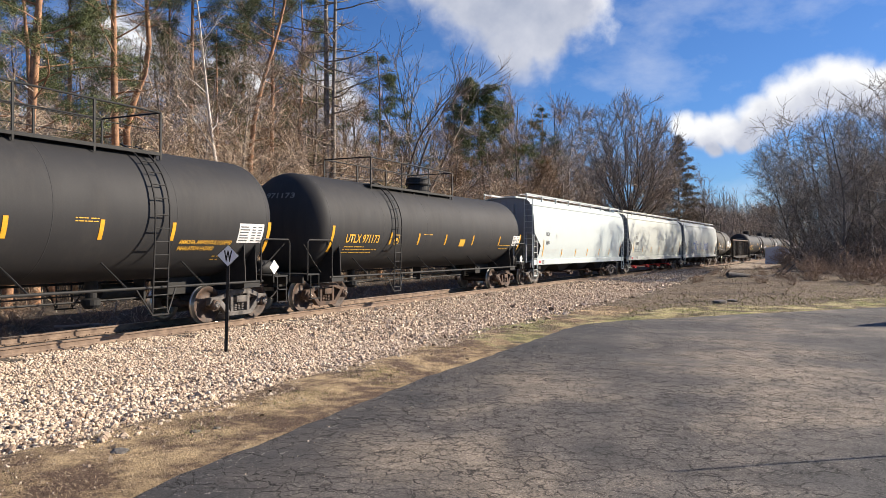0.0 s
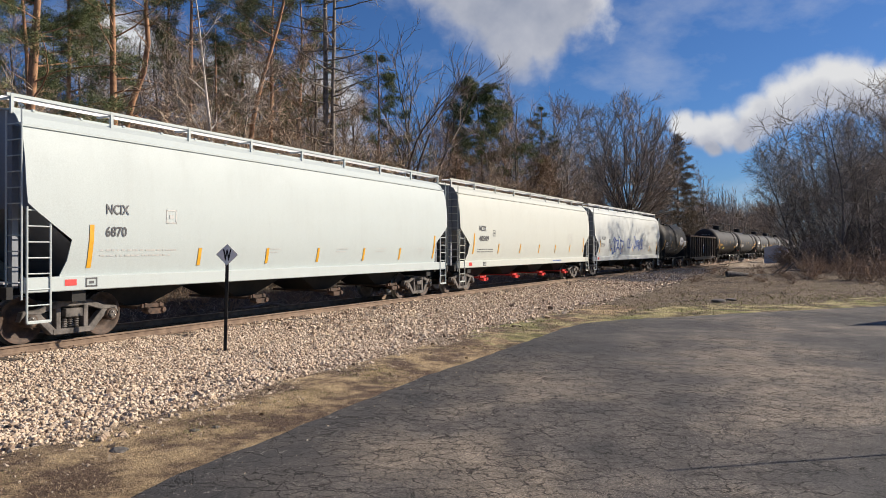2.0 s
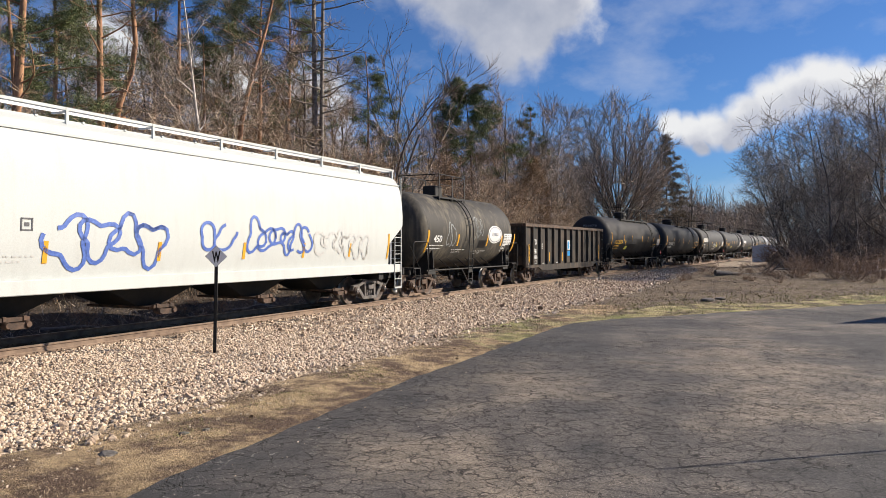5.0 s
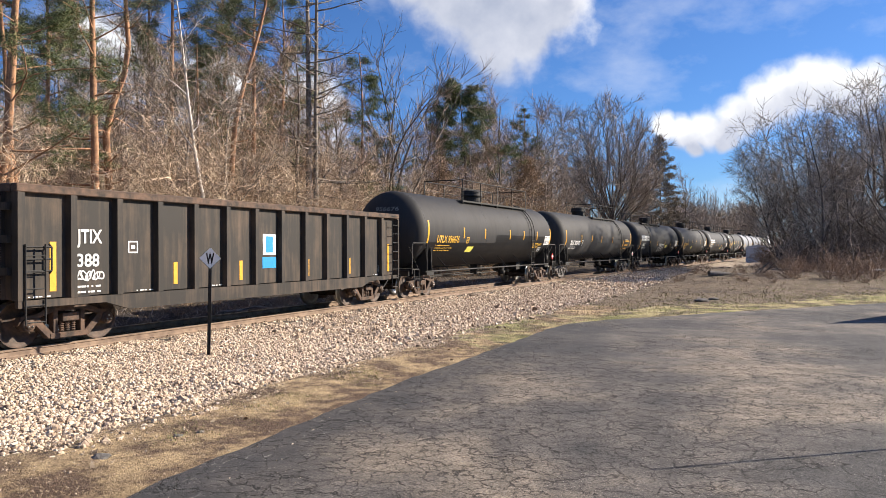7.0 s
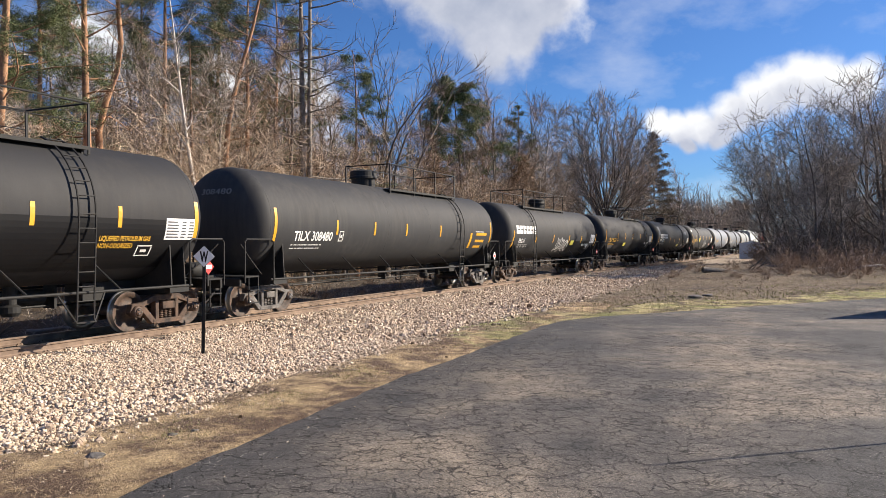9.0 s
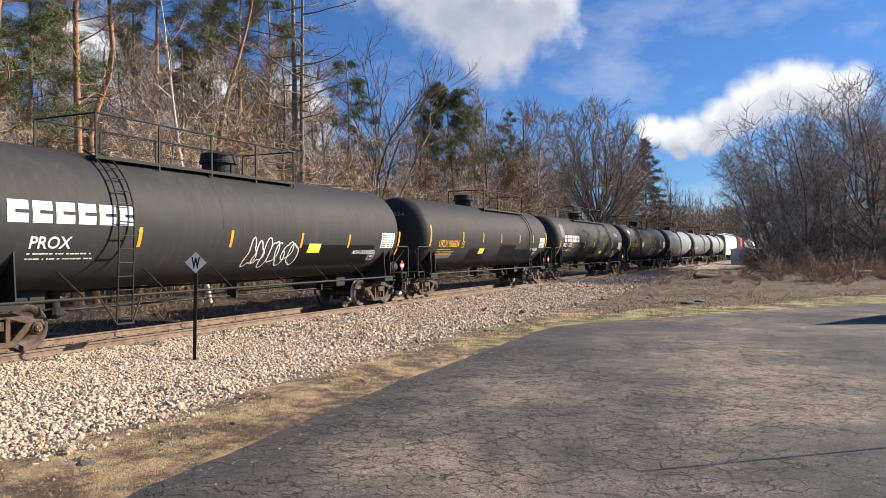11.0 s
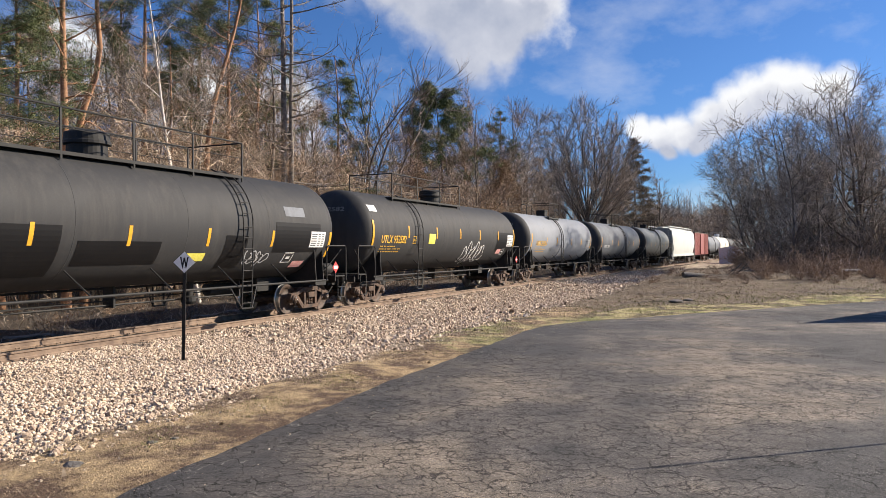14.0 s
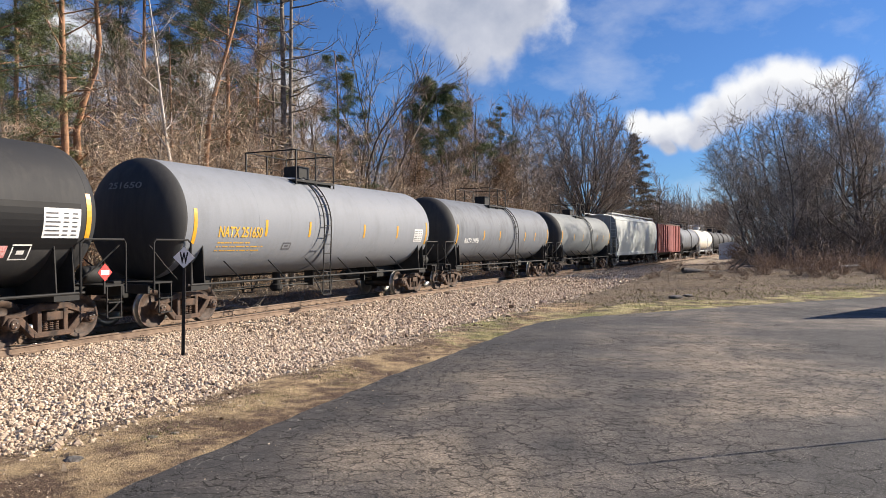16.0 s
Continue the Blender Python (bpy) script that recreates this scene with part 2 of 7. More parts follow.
M["twig_brown"] = island("brown twigs", [(0.0, (0.16, 0.105, 0.068)), (1.0, (0.44, 0.315, 0.215))], 0.9, 3)
M["needles"] = island("pine needles", [(0.0, (0.034, 0.046, 0.018)), (0.6, (0.09, 0.105, 0.038)), (1.0, (0.20, 0.19, 0.075))], 0.75, 3)
M["leaf_brown"] = island("withered leaves", [(0.0, (0.12, 0.075, 0.04)), (0.6, (0.27, 0.175, 0.10)), (1.0, (0.42, 0.30, 0.18))], 0.8, 3)
M["needles_green"] = island("green needles", [(0.0, (0.040, 0.056, 0.020)), (0.6, (0.115, 0.145, 0.048)), (1.0, (0.25, 0.265, 0.10))], 0.75, 3)
M["twig_pale"] = island("pale thicket twigs", [(0.0, (0.12, 0.098, 0.08)), (0.6, (0.32, 0.27, 0.22)), (1.0, (0.62, 0.54, 0.45))], 0.9, 3)
M["twig_dark"] = island("dark fine twigs", [(0.0, (0.085, 0.066, 0.052)), (0.7, (0.21, 0.165, 0.128)), (1.0, (0.36, 0.29, 0.225))], 0.9, 3)
M["needles_dull"] = island("dull conifer needles", [(0.0, (0.07, 0.055, 0.035)), (0.6, (0.17, 0.13, 0.085)), (1.0, (0.30, 0.235, 0.165))], 0.85, 3)


def ground_mat(name, tones):
    mat, nt, bsdf, co = base(name, 0.95)
    big = noise_tex(nt, 0.35, 5, 0.6, co)
    mid = noise_tex(nt, 3.0, 6, 0.7, co)
    fine = noise_tex(nt, 40.0, 4, 0.7, co)
    a = ramp(nt, big, list(zip((0.35, 0.55, 0.72), tones)))
    c = mixed(nt, 0.6, a, ramp(nt, mid, [(0.3, (0.2, 0.2, 0.2)), (0.7, (0.75, 0.75, 0.75))]), "OVERLAY")
    c = mixed(nt, 0.7, c, ramp(nt, fine, [(0.3, (0.2, 0.2, 0.2)), (0.7, (0.8, 0.8, 0.8))]), "OVERLAY")
    nt.links.new(c, bsdf.inputs["Base Color"])
    bump(nt, bsdf, fine, 0.9, 0.05)
    return mat


def turf_mat(name, straw, soil, green, greenness):
    """Matted winter grass: straw, bare soil and green, each with its own patches."""
    mat, nt, bsdf, co = base(name, 0.95)
    patch_n = noise_tex(nt, 1.3, 6, 0.7, co)
    green_n = noise_tex(nt, 0.6, 5, 0.65, co)
    fibre = noise_tex(nt, 1.0, 6, 0.8, stretched(nt, co, (70.0, 45.0, 60.0)))
    c = mixed(nt, ramp(nt, patch_n, [(0.42, (0, 0, 0)), (0.56, (1, 1, 1))]), straw, soil)
    c = mixed(nt, ramp(nt, green_n, [(0.62 - greenness, (0, 0, 0)), (0.78 - greenness, (0.8, 0.8, 0.8))]), c, green)
    c = mixed(nt, 0.9, c, ramp(nt, fibre, [(0.36, (0.05, 0.05, 0.05)), (0.5, (0.5, 0.5, 0.5)), (0.64, (0.92, 0.92, 0.92))]), "OVERLAY")
    nt.links.new(c, bsdf.inputs["Base Color"])
    bump(nt, bsdf, fibre, 1.0, 0.05)
    return mat


M["verge"] = turf_mat("dry verge", (0.50, 0.365, 0.205), (0.125, 0.078, 0.05), (0.20, 0.20, 0.06), -0.01)
M["strip"] = turf_mat("green strip", (0.44, 0.37, 0.18), (0.11, 0.08, 0.05), (0.19, 0.215, 0.05), 0.12)


def ballast_mat(name, soil):
    """Crushed stone over soil; soil: how far dirt fills it, near 1 also darkened for shade."""
    mat, nt, bsdf, co = base(name, 0.95)
    v = nt.nodes.new("ShaderNodeTexVoronoi")
    v.inputs["Scale"].default_value = 19.0
    nt.links.new(co, v.inputs["Vector"])
    c = ramp(nt, v.outputs["Color"], [(0.0, (0.34, 0.265, 0.185)), (0.5, (0.58, 0.465, 0.34)), (1.0, (0.70, 0.59, 0.46))])
    c = mixed(nt, ramp(nt, v.outputs["Distance"], [(0.25, (0, 0, 0)), (0.62, (0.8, 0.8, 0.8))]), c, (0.17, 0.125, 0.085))
    patch = noise_tex(nt, 0.5, 5, 0.65, co)
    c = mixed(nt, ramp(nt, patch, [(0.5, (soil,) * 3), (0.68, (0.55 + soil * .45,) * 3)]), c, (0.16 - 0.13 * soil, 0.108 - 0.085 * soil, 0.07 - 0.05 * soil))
    nt.links.new(c, bsdf.inputs["Base Color"])
    inv = nt.nodes.new("ShaderNodeMath")
    inv.operation = "SUBTRACT"
    inv.inputs[0].default_value = 1.0
    nt.links.new(v.outputs["Distance"], inv.inputs[1])
    bump(nt, bsdf, inv.outputs[0], 1.0, 0.05)
    return mat


def asphalt_mat():
    mat, nt, bsdf, co = base("cracked asphalt", 0.85)

    def math_node(op, a, b):
        m = nt.nodes.new("ShaderNodeMath")
        m.operation = op
        for i, v in enumerate((a, b)):
            if isinstance(v, (int, float)):
                m.inputs[i].default_value = v
            else:
                nt.links.new(v, m.inputs[i])
        return m.outputs[0]

    def span(v, a, b, c=0.0, d=1.0):
        r = nt.nodes.new("ShaderNodeMapRange")
        for key, val in (("From Min", a), ("From Max", b), ("To Min", c), ("To Max", d)):
            r.inputs[key].default_value = val
        nt.links.new(v, r.inputs["Value"])
        return r.outputs[0]
    warp = noise_tex(nt, 3.0, 5, 0.65, co, "Color")
    off = nt.nodes.new("ShaderNodeVectorMath")
    off.operation = "SCALE"
    off.inputs["Scale"].default_value = 0.30
    nt.links.new(warp, off.inputs[0])
    pos = nt.nodes.new("ShaderNodeVectorMath")
    nt.links.new(co, pos.inputs[0]), nt.links.new(off.outputs[0], pos.inputs[1])
    zone = noise_tex(nt, 0.22, 3, 0.55, co)
    zone2 = noise_tex(nt, 0.9, 4, 0.6, co)
    fade = noise_tex(nt, 1.6, 3, 0.6, co)
    gape = noise_tex(nt, 5.0, 4, 0.7, co)
    nets = []
    for scale, width in ((0.40, 0.007), (3.4, 0.048), (6.6, 0.066)):
        v = nt.nodes.new("ShaderNodeTexVoronoi")
        v.feature = "DISTANCE_TO_EDGE"
        v.inputs["Scale"].default_value = scale
        nt.links.new(pos.outputs[0], v.inputs["Vector"])
        # cracks gape and close along their length
        nets.append(span(math_node("DIVIDE", v.outputs["Distance"], span(gape, 0.40, 0.66, 0.06, 1.0)), 0.0, width))
    # crazed where wheels have worn the lot
    worn = nt.nodes.new("ShaderNodeVectorMath")
    worn.operation = "DISTANCE"
    nt.links.new(co, worn.inputs[0])
    worn.inputs[1].default_value = (1.4, 9.2, -0.1)
    wear = math_node("ADD", math_node("ADD", zone, math_node("MULTIPLY", zone2, 0.55)), span(worn.outputs["Value"], 2.0, 9.0, 0.14, -0.12))
    mask1 = span(wear, 0.64, 0.78, 1.0, 0.0)
    mask2 = span(wear, 0.72, 0.86, 1.0, 0.0)
    low = math_node("MINIMUM", math_node("MAXIMUM", nets[0], span(fade, 0.45, 0.6, 1.0, 0.0)), math_node("MINIMUM", math_node("MAXIMUM", nets[1], mask1), math_node("MAXIMUM", nets[2], mask2)))
    big = noise_tex(nt, 0.26, 5, 0.62, co)
    mid = noise_tex(nt, 2.0, 6, 0.7, co)
    grit = noise_tex(nt, 42.0, 6, 0.85, co)
    c = ramp(nt, math_node("ADD", big, span(wear, 0.55, 0.95, -0.09, 0.05)), [(0.38, (0.054, 0.051, 0.050)), (0.5, (0.112, 0.098, 0.087)), (0.62, (0.215, 0.178, 0.138))])
    c = mixed(nt, 0.75, c, ramp(nt, mid, [(0.28, (0.16, 0.16, 0.16)), (0.72, (0.80, 0.79, 0.77))]), "OVERLAY")
    c = mixed(nt, 0.9, c, ramp(nt, grit, [(0.36, (0.06, 0.06, 0.06)), (0.5, (0.5, 0.5, 0.5)), (0.64, (0.97, 0.97, 0.95))]), "OVERLAY")
    # the newer seal coat along the edge by the track, wrinkled and chalky in its creases
    dot = nt.nodes.new("ShaderNodeVectorMath")
    dot.operation = "DOT_PRODUCT"
    nt.links.new(co, dot.inputs[0])
    dot.inputs[1].default_value = (0.895, -0.446, 0.0)
    seal = span(math_node("ADD", dot.outputs["Value"], math_node("MULTIPLY", zone2, 2.4)), -3.5, -2.2, 0.66, 0.0)
    c = mixed(nt, seal, c, (0.030, 0.030, 0.032))
    v = nt.nodes.new("ShaderNodeTexVoronoi")
    v.feature = "DISTANCE_TO_EDGE"
    v.inputs["Scale"].default_value = 4.4
    nt.links.new(pos.outputs[0], v.inputs["Vector"])
    crease = math_node("MULTIPLY", span(v.outputs["Distance"], 0.022, 0.006, 0.0, 1.0), math_node("MULTIPLY", span(gape, 0.50, 0.60, 0.0, 0.8), span(seal, 0.2, 0.6, 0.12, 1.0)))
    c = mixed(nt, crease, c, (0.38, 0.35, 0.31))
    # pale loose grit lies in patches
    v = nt.nodes.new("ShaderNodeTexVoronoi")
    v.inputs["Scale"].default_value = 34.0
    nt.links.new(co, v.inputs["Vector"])
    chips = math_node("MULTIPLY", span(v.outputs["Distance"], 0.19, 0.10, 0.0, 1.0), span(zone2, 0.36, 0.56, 0.0, 0.9))
    c = mixed(nt, chips, c, (0.48, 0.44, 0.39))
    c = mixed(nt, low, (0.014, 0.012, 0.010), c)
    nt.links.new(c, bsdf.inputs["Base Color"])
    h = math_node("ADD", math_node("MULTIPLY", grit, 0.3), math_node("ADD", low, math_node("MULTIPLY", mid, 0.5)))
    bump(nt, bsdf, h, 1.0, 0.032)
    return mat


# second ballast: oily dirt plus the train's shade, both in the colour
M["ground"], M["ballast"], M["fouled_shaded"], M["asphalt"] = ground_mat("soil with leaf litter", ((0.085, 0.06, 0.039), (0.185, 0.137, 0.089), (0.125, 0.10, 0.06))), ballast_mat("ballast bed", 0.0), ballast_mat("fouled ballast darkened for shade", 0.95), asphalt_mat()
# dark humus, its colour deepened further to stand in for the train's shadow
M["wood_floor_shaded"] = ground_mat("dark woodland soil deepened for shade", ((0.030, 0.022, 0.016), (0.07, 0.05, 0.033), (0.048, 0.036, 0.024)))


# ---------------------------------------------------------------- mesh helpers
def mesh_ob(name, bm, material, parent=None, label="", smooth=False):
    me = bpy.data.meshes.new(name)
    bm.to_mesh(me)
    bm.free()
    mats = material if isinstance(material, (list, tuple)) else [material]
    for m in mats:
        me.materials.append(m)
    if smooth:
        me.polygons.foreach_set("use_smooth", [True] * len(me.polygons))
    ob = new(name, me)
    if parent is not None:
        ob.parent = parent
    if label:
        tagged(ob, label)
    return ob


def part(name, bm, material, parent, label="", smooth=False):
    return mesh_ob(name, bm, material, parent, label, smooth)


def data_ob(name, verts, faces, material, parent=None, smooth=False):
    me = bpy.data.meshes.new(name)
    me.from_pydata(verts, [], faces)
    me.materials.append(material)
    if smooth:
        me.polygons.foreach_set("use_smooth", [True] * len(me.polygons))
    ob = new(name, me)
    if parent is not None:
        ob.parent = parent
    return ob


def big_mesh(name, verts, faces, material, parent=None, smooth=False):
    """verts (n, 3) and faces (m, k) as arrays."""
    me = bpy.data.meshes.new(name)
    n, (m, k) = len(verts), faces.shape
    me.vertices.add(n)
    me.vertices.foreach_set("co", np.ascontiguousarray(verts, dtype=np.float32).ravel())
    me.loops.add(m * k)
    me.loops.foreach_set("vertex_index", np.ascontiguousarray(faces, dtype=np.int32).ravel())
    me.polygons.add(m)
    me.polygons.foreach_set("loop_start", np.arange(0, m * k, k, dtype=np.int32))
    me.polygons.foreach_set("use_smooth", np.full(m, bool(smooth)))
    me.update(calc_edges=True)
    me.materials.append(material)
    if not name:
        return me
    ob = new(name, me)
    if parent is not None:
        ob.parent = parent
    return ob


def box(bm, x0, x1, y0, y1, z0, z1, mi=0):
    v = [bm.verts.new(p) for p in ((x0, y0, z0), (x1, y0, z0), (x1, y1, z0), (x0, y1, z0), (x0, y0, z1), (x1, y0, z1), (x1, y1, z1), (x0, y1, z1))]
    for f in ((0, 3, 2, 1), (4, 5, 6, 7), (0, 1, 5, 4), (1, 2, 6, 5), (2, 3, 7, 6), (3, 0, 4, 7)):
        bm.faces.new([v[i] for i in f]).material_index = mi
    return v


def bar(bm, pts, r, n=6, mi=0, close=False):
    """A round bar along points."""
    pts = [Vector(p) for p in pts]
    rings = []
    for i, p in enumerate(pts):
        d = (pts[min(i + 1, len(pts) - 1)] - pts[max(i - 1, 0)]).normalized()
        a = d.orthogonal().normalized() if i == 0 else (prev - d * prev.dot(d)).normalized()
        prev = a
        b = d.cross(a)
        rings.append([bm.verts.new(p + (a * math.cos(t) + b * math.sin(t)) * r) for t in (2 * math.pi * k / n for k in range(n))])
    for r0, r1 in zip(rings, rings[1:]):
        for k in range(n):
            bm.faces.new((r0[k], r0[(k + 1) % n], r1[(k + 1) % n], r1[k])).material_index = mi
    bm.faces.new(rings[0][::-1]).material_index = mi
    bm.faces.new(rings[-1]).material_index = mi


def lathe(bm, profile, axis="x", n=32, mi=0, centre=(0, 0, 0), caps=True):
    """Turns (along, radius) about an axis through centre."""
    rings = []
    cx, cy, cz = centre
    for a, r in profile:
        ring = []
        for k in range(n):
            t = 2 * math.pi * k / n
            c, s = r * math.cos(t), r * math.sin(t)
            p = (cx + a, cy + c, cz + s) if axis == "x" else (cx + c, cy + a, cz - s) if axis == "y" else (cx + c, cy + s, cz + a)
            ring.append(bm.verts.new(p))
        rings.append(ring)
    for r0, r1 in zip(rings, rings[1:]):
        for k in range(n):
            bm.faces.new((r0[k], r1[k], r1[(k + 1) % n], r0[(k + 1) % n])).material_index = mi
    if caps:
        bm.faces.new(rings[0]).material_index = mi
        bm.faces.new(rings[-1][::-1]).material_index = mi
    return rings


def prism(bm, outline, y0, y1, mi=0):
    """Extrudes an (x, z) outline from y0 to y1."""
    a = [bm.verts.new((x, y0, z)) for x, z in outline]
    b = [bm.verts.new((x, y1, z)) for x, z in outline]
    n = len(outline)
    bm.faces.new(a).material_index = mi
    bm.faces.new(b[::-1]).material_index = mi
    for i in range(n):
        bm.faces.new((a[i], b[i], b[(i + 1) % n], a[(i + 1) % n])).material_index = mi


def text_mesh(words, size, depth=0.0, bold=0.018):
    cu = bpy.data.curves.new("lettering", "FONT")
    cu.body, cu.size, cu.align_x, cu.resolution_u = words, size, "LEFT", 3
    cu.offset = size * bold
    ob = bpy.data.objects.new("lettering", cu)
    me = bpy.data.meshes.new_from_object(ob)
    bpy.data.objects.remove(ob)
    return me
# ---------------------------------------------------------------- the railway's line
# s runs along the track from the point abreast of the camera; lat is metres off its centre, positive on the camera's side.
S_TAB = np.arange(-300.0, 460.0, 1.0)
H_TAB = radians(25.35) + 0.0013268 * np.clip(S_TAB, -120, 60) - 4.87e-5 * np.clip(S_TAB - 60, 0, 120)
_mid = (H_TAB[1:] + H_TAB[:-1]) / 2
X_TAB = np.concatenate([[0], np.cumsum(np.sin(_mid))])
Y_TAB = np.concatenate([[0], np.cumsum(np.cos(_mid))])
X_TAB += -14.03 * math.cos(radians(25.35)) - X_TAB[300]
Y_TAB += 14.03 * math.sin(radians(25.35)) - Y_TAB[300]


def on_track(s, lat=0.0):
    h = np.interp(s, S_TAB, H_TAB)
    return np.interp(s, S_TAB, X_TAB) + lat * np.cos(h), np.interp(s, S_TAB, Y_TAB) - lat * np.sin(h)


def heading(s):
    return float(np.interp(s, S_TAB, H_TAB))


def track_coords(x, y):
    """(s, lat) of plan points, as arrays."""
    x, y = np.atleast_1d(np.asarray(x, float)), np.atleast_1d(np.asarray(y, float))
    s, lat = np.empty_like(x), np.empty_like(x)
    for a in range(0, len(x), 4000):
        b = slice(a, a + 4000)
        d = (x[b, None] - X_TAB) ** 2 + (y[b, None] - Y_TAB) ** 2
        i = d.argmin(1)
        h = H_TAB[i]
        dx, dy = x[b] - X_TAB[i], y[b] - Y_TAB[i]
        s[b] = S_TAB[i] + dx * np.sin(h) + dy * np.cos(h)
        lat[b] = dx * np.cos(h) - dy * np.sin(h)
    return s, lat


def waves(x, y, scale, seed=0.0):
    """Cheap smooth unevenness, -1 to 1."""
    a, b = x / scale + seed, y / scale - seed
    return (np.sin(a * 1.7 + np.sin(b * 1.3 + seed)) + np.sin(b * 2.1 + np.sin(a * 0.9)) + np.sin((a + b) * 1.1 + 2.0 * seed) * 0.7) / 2.7


def step(v, a, b):
    t = np.clip((v - a) / (b - a), 0, 1)
    return t * t * (3 - 2 * t)


def ground_z(x, y):
    s, lat = track_coords(x, y)
    x, y = np.atleast_1d(np.asarray(x, float)), np.atleast_1d(np.asarray(y, float))
    near = -0.62 + 0.47 * step(lat, 5.6, 7.4)
    far = -0.62 + 0.35 * step(-lat, 5.0, 9.0) + 0.7 * step(-lat, 10.0, 40.0)
    z = np.where(lat > 0, near, far)
    rough = step(np.abs(lat - 5), 6, 30)
    z = z + (0.02 + 0.10 * rough) * waves(x, y, 2.2, 1.0) + 0.25 * rough * waves(x, y, 14.0, 3.0)
    # the asphalt lies level
    lot = step(lat, 7.6, 8.6) * step(28 - y - 0 * x + 0.35 * (x - 10), 0, 4)
    z = z * (1 - lot) + -0.19 * lot
    # brushy bank beyond the lot
    bank = np.exp(-(((x - 20) / 9.0) ** 2 + ((y - 46) / 9.0) ** 2)) * 0.75 + step(lat, 12, 26) * step(y, 30, 50) * 0.5
    return z + bank * step(lat, 5.5, 9.0)


def make_ground():
    def steps(lo, hi, fine, far):
        a = list(np.arange(lo, hi, fine))
        d = fine
        while a[-1] < far:
            d *= 1.22
            a.append(a[-1] + d)
        d, left = fine, [lo]
        while left[-1] > -far:
            d *= 1.22
            left.append(left[-1] - d)
        return np.array(left[:0:-1] + a)
    xs, ys = steps(-40, 60, 0.8, 1800), steps(-12, 110, 0.8, 1800)
    gx, gy = np.meshgrid(xs, ys, indexing="ij")
    z = ground_z(gx.ravel(), gy.ravel())
    n, m = gx.shape
    i = np.arange(n * m).reshape(n, m)
    f = np.stack([i[:-1, :-1], i[1:, :-1], i[1:, 1:], i[:-1, 1:]], -1).reshape(-1, 4)
    ob = big_mesh("ground", np.stack([gx.ravel(), gy.ravel(), z], 1), f, M["ground"], smooth=True)
    # soil behind the track: dark by itself, with shadow painted in as well
    ob.data.materials.append(M["wood_floor_shaded"])
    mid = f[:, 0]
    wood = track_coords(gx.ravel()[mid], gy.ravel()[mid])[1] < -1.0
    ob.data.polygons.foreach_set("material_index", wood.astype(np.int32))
    tagged(ob, "brown soil with dead leaves and thin dry grass", "ground", kind="structure")


# ---------------------------------------------------------------- asphalt lot
EDGE = [(-2.75, 3.0), (-2.62, 4.8), (-2.45, 5.83), (-2.27, 6.52), (-1.88, 7.36), (-1.45, 8.45), (-0.92, 9.73), (-0.2, 11.46), (0.56, 12.9), (1.3, 14.5),
        (2.24, 16.45), (3.0, 18.1), (3.76, 19.3), (4.97, 20.3), (6.77, 21.13), (8.86, 22.29), (11.09, 23.37), (13.54, 24.57), (15.28, 25.35), (24.0, 29.5), (40.0, 36.0)]


def make_lot():
    bm = bmesh.new()
    pts = []
    for (x0, y0), (x1, y1) in zip(EDGE, EDGE[1:]):
        k = max(2, int(math.hypot(x1 - x0, y1 - y0) / 0.12))
        for j in range(k):
            t = j / k
            x, y = x0 + (x1 - x0) * t, y0 + (y1 - y0) * t
            w = 0.015 * math.sin(3 * x + 5 * y) + 0.008 * math.sin(13 * y - 7 * x) + 0.012 * noise.noise((x * 4, y * 4, 0))
            pts.append((x + w * 0.8, y - w * 0.5))
    pts += [(40, 36), (40, -25), (-14, -25), (-4.5, -4)]
    top = [bm.verts.new((x, y, -0.10)) for x, y in pts]
    low = [bm.verts.new((x - 0.03, y + 0.03, -0.24)) for x, y in pts]
    bm.faces.new(top)
    for i in range(len(pts)):
        bm.faces.new((top[i], low[i], low[(i + 1) % len(pts)], top[(i + 1) % len(pts)]))
    bmesh.ops.recalc_face_normals(bm, faces=bm.faces)
    ob = mesh_ob("pavement", bm, M["asphalt"])
    tagged(ob, "worn dark grey asphalt lot with crazed cracks", "pavement", kind="structure")


# ---------------------------------------------------------------- ballast, rails, ties
BED = [(-3.4, -0.72), (-2.6, -0.5), (-1.7, -0.19), (1.5, -0.185), (2.2, -0.22), (3.25, -0.31), (5.0, -0.36), (6.6, -0.30), (7.3, -0.27), (7.9, -0.34)]


def bed_z(lat):
    return np.interp(lat, [p[0] for p in BED], [p[1] for p in BED])


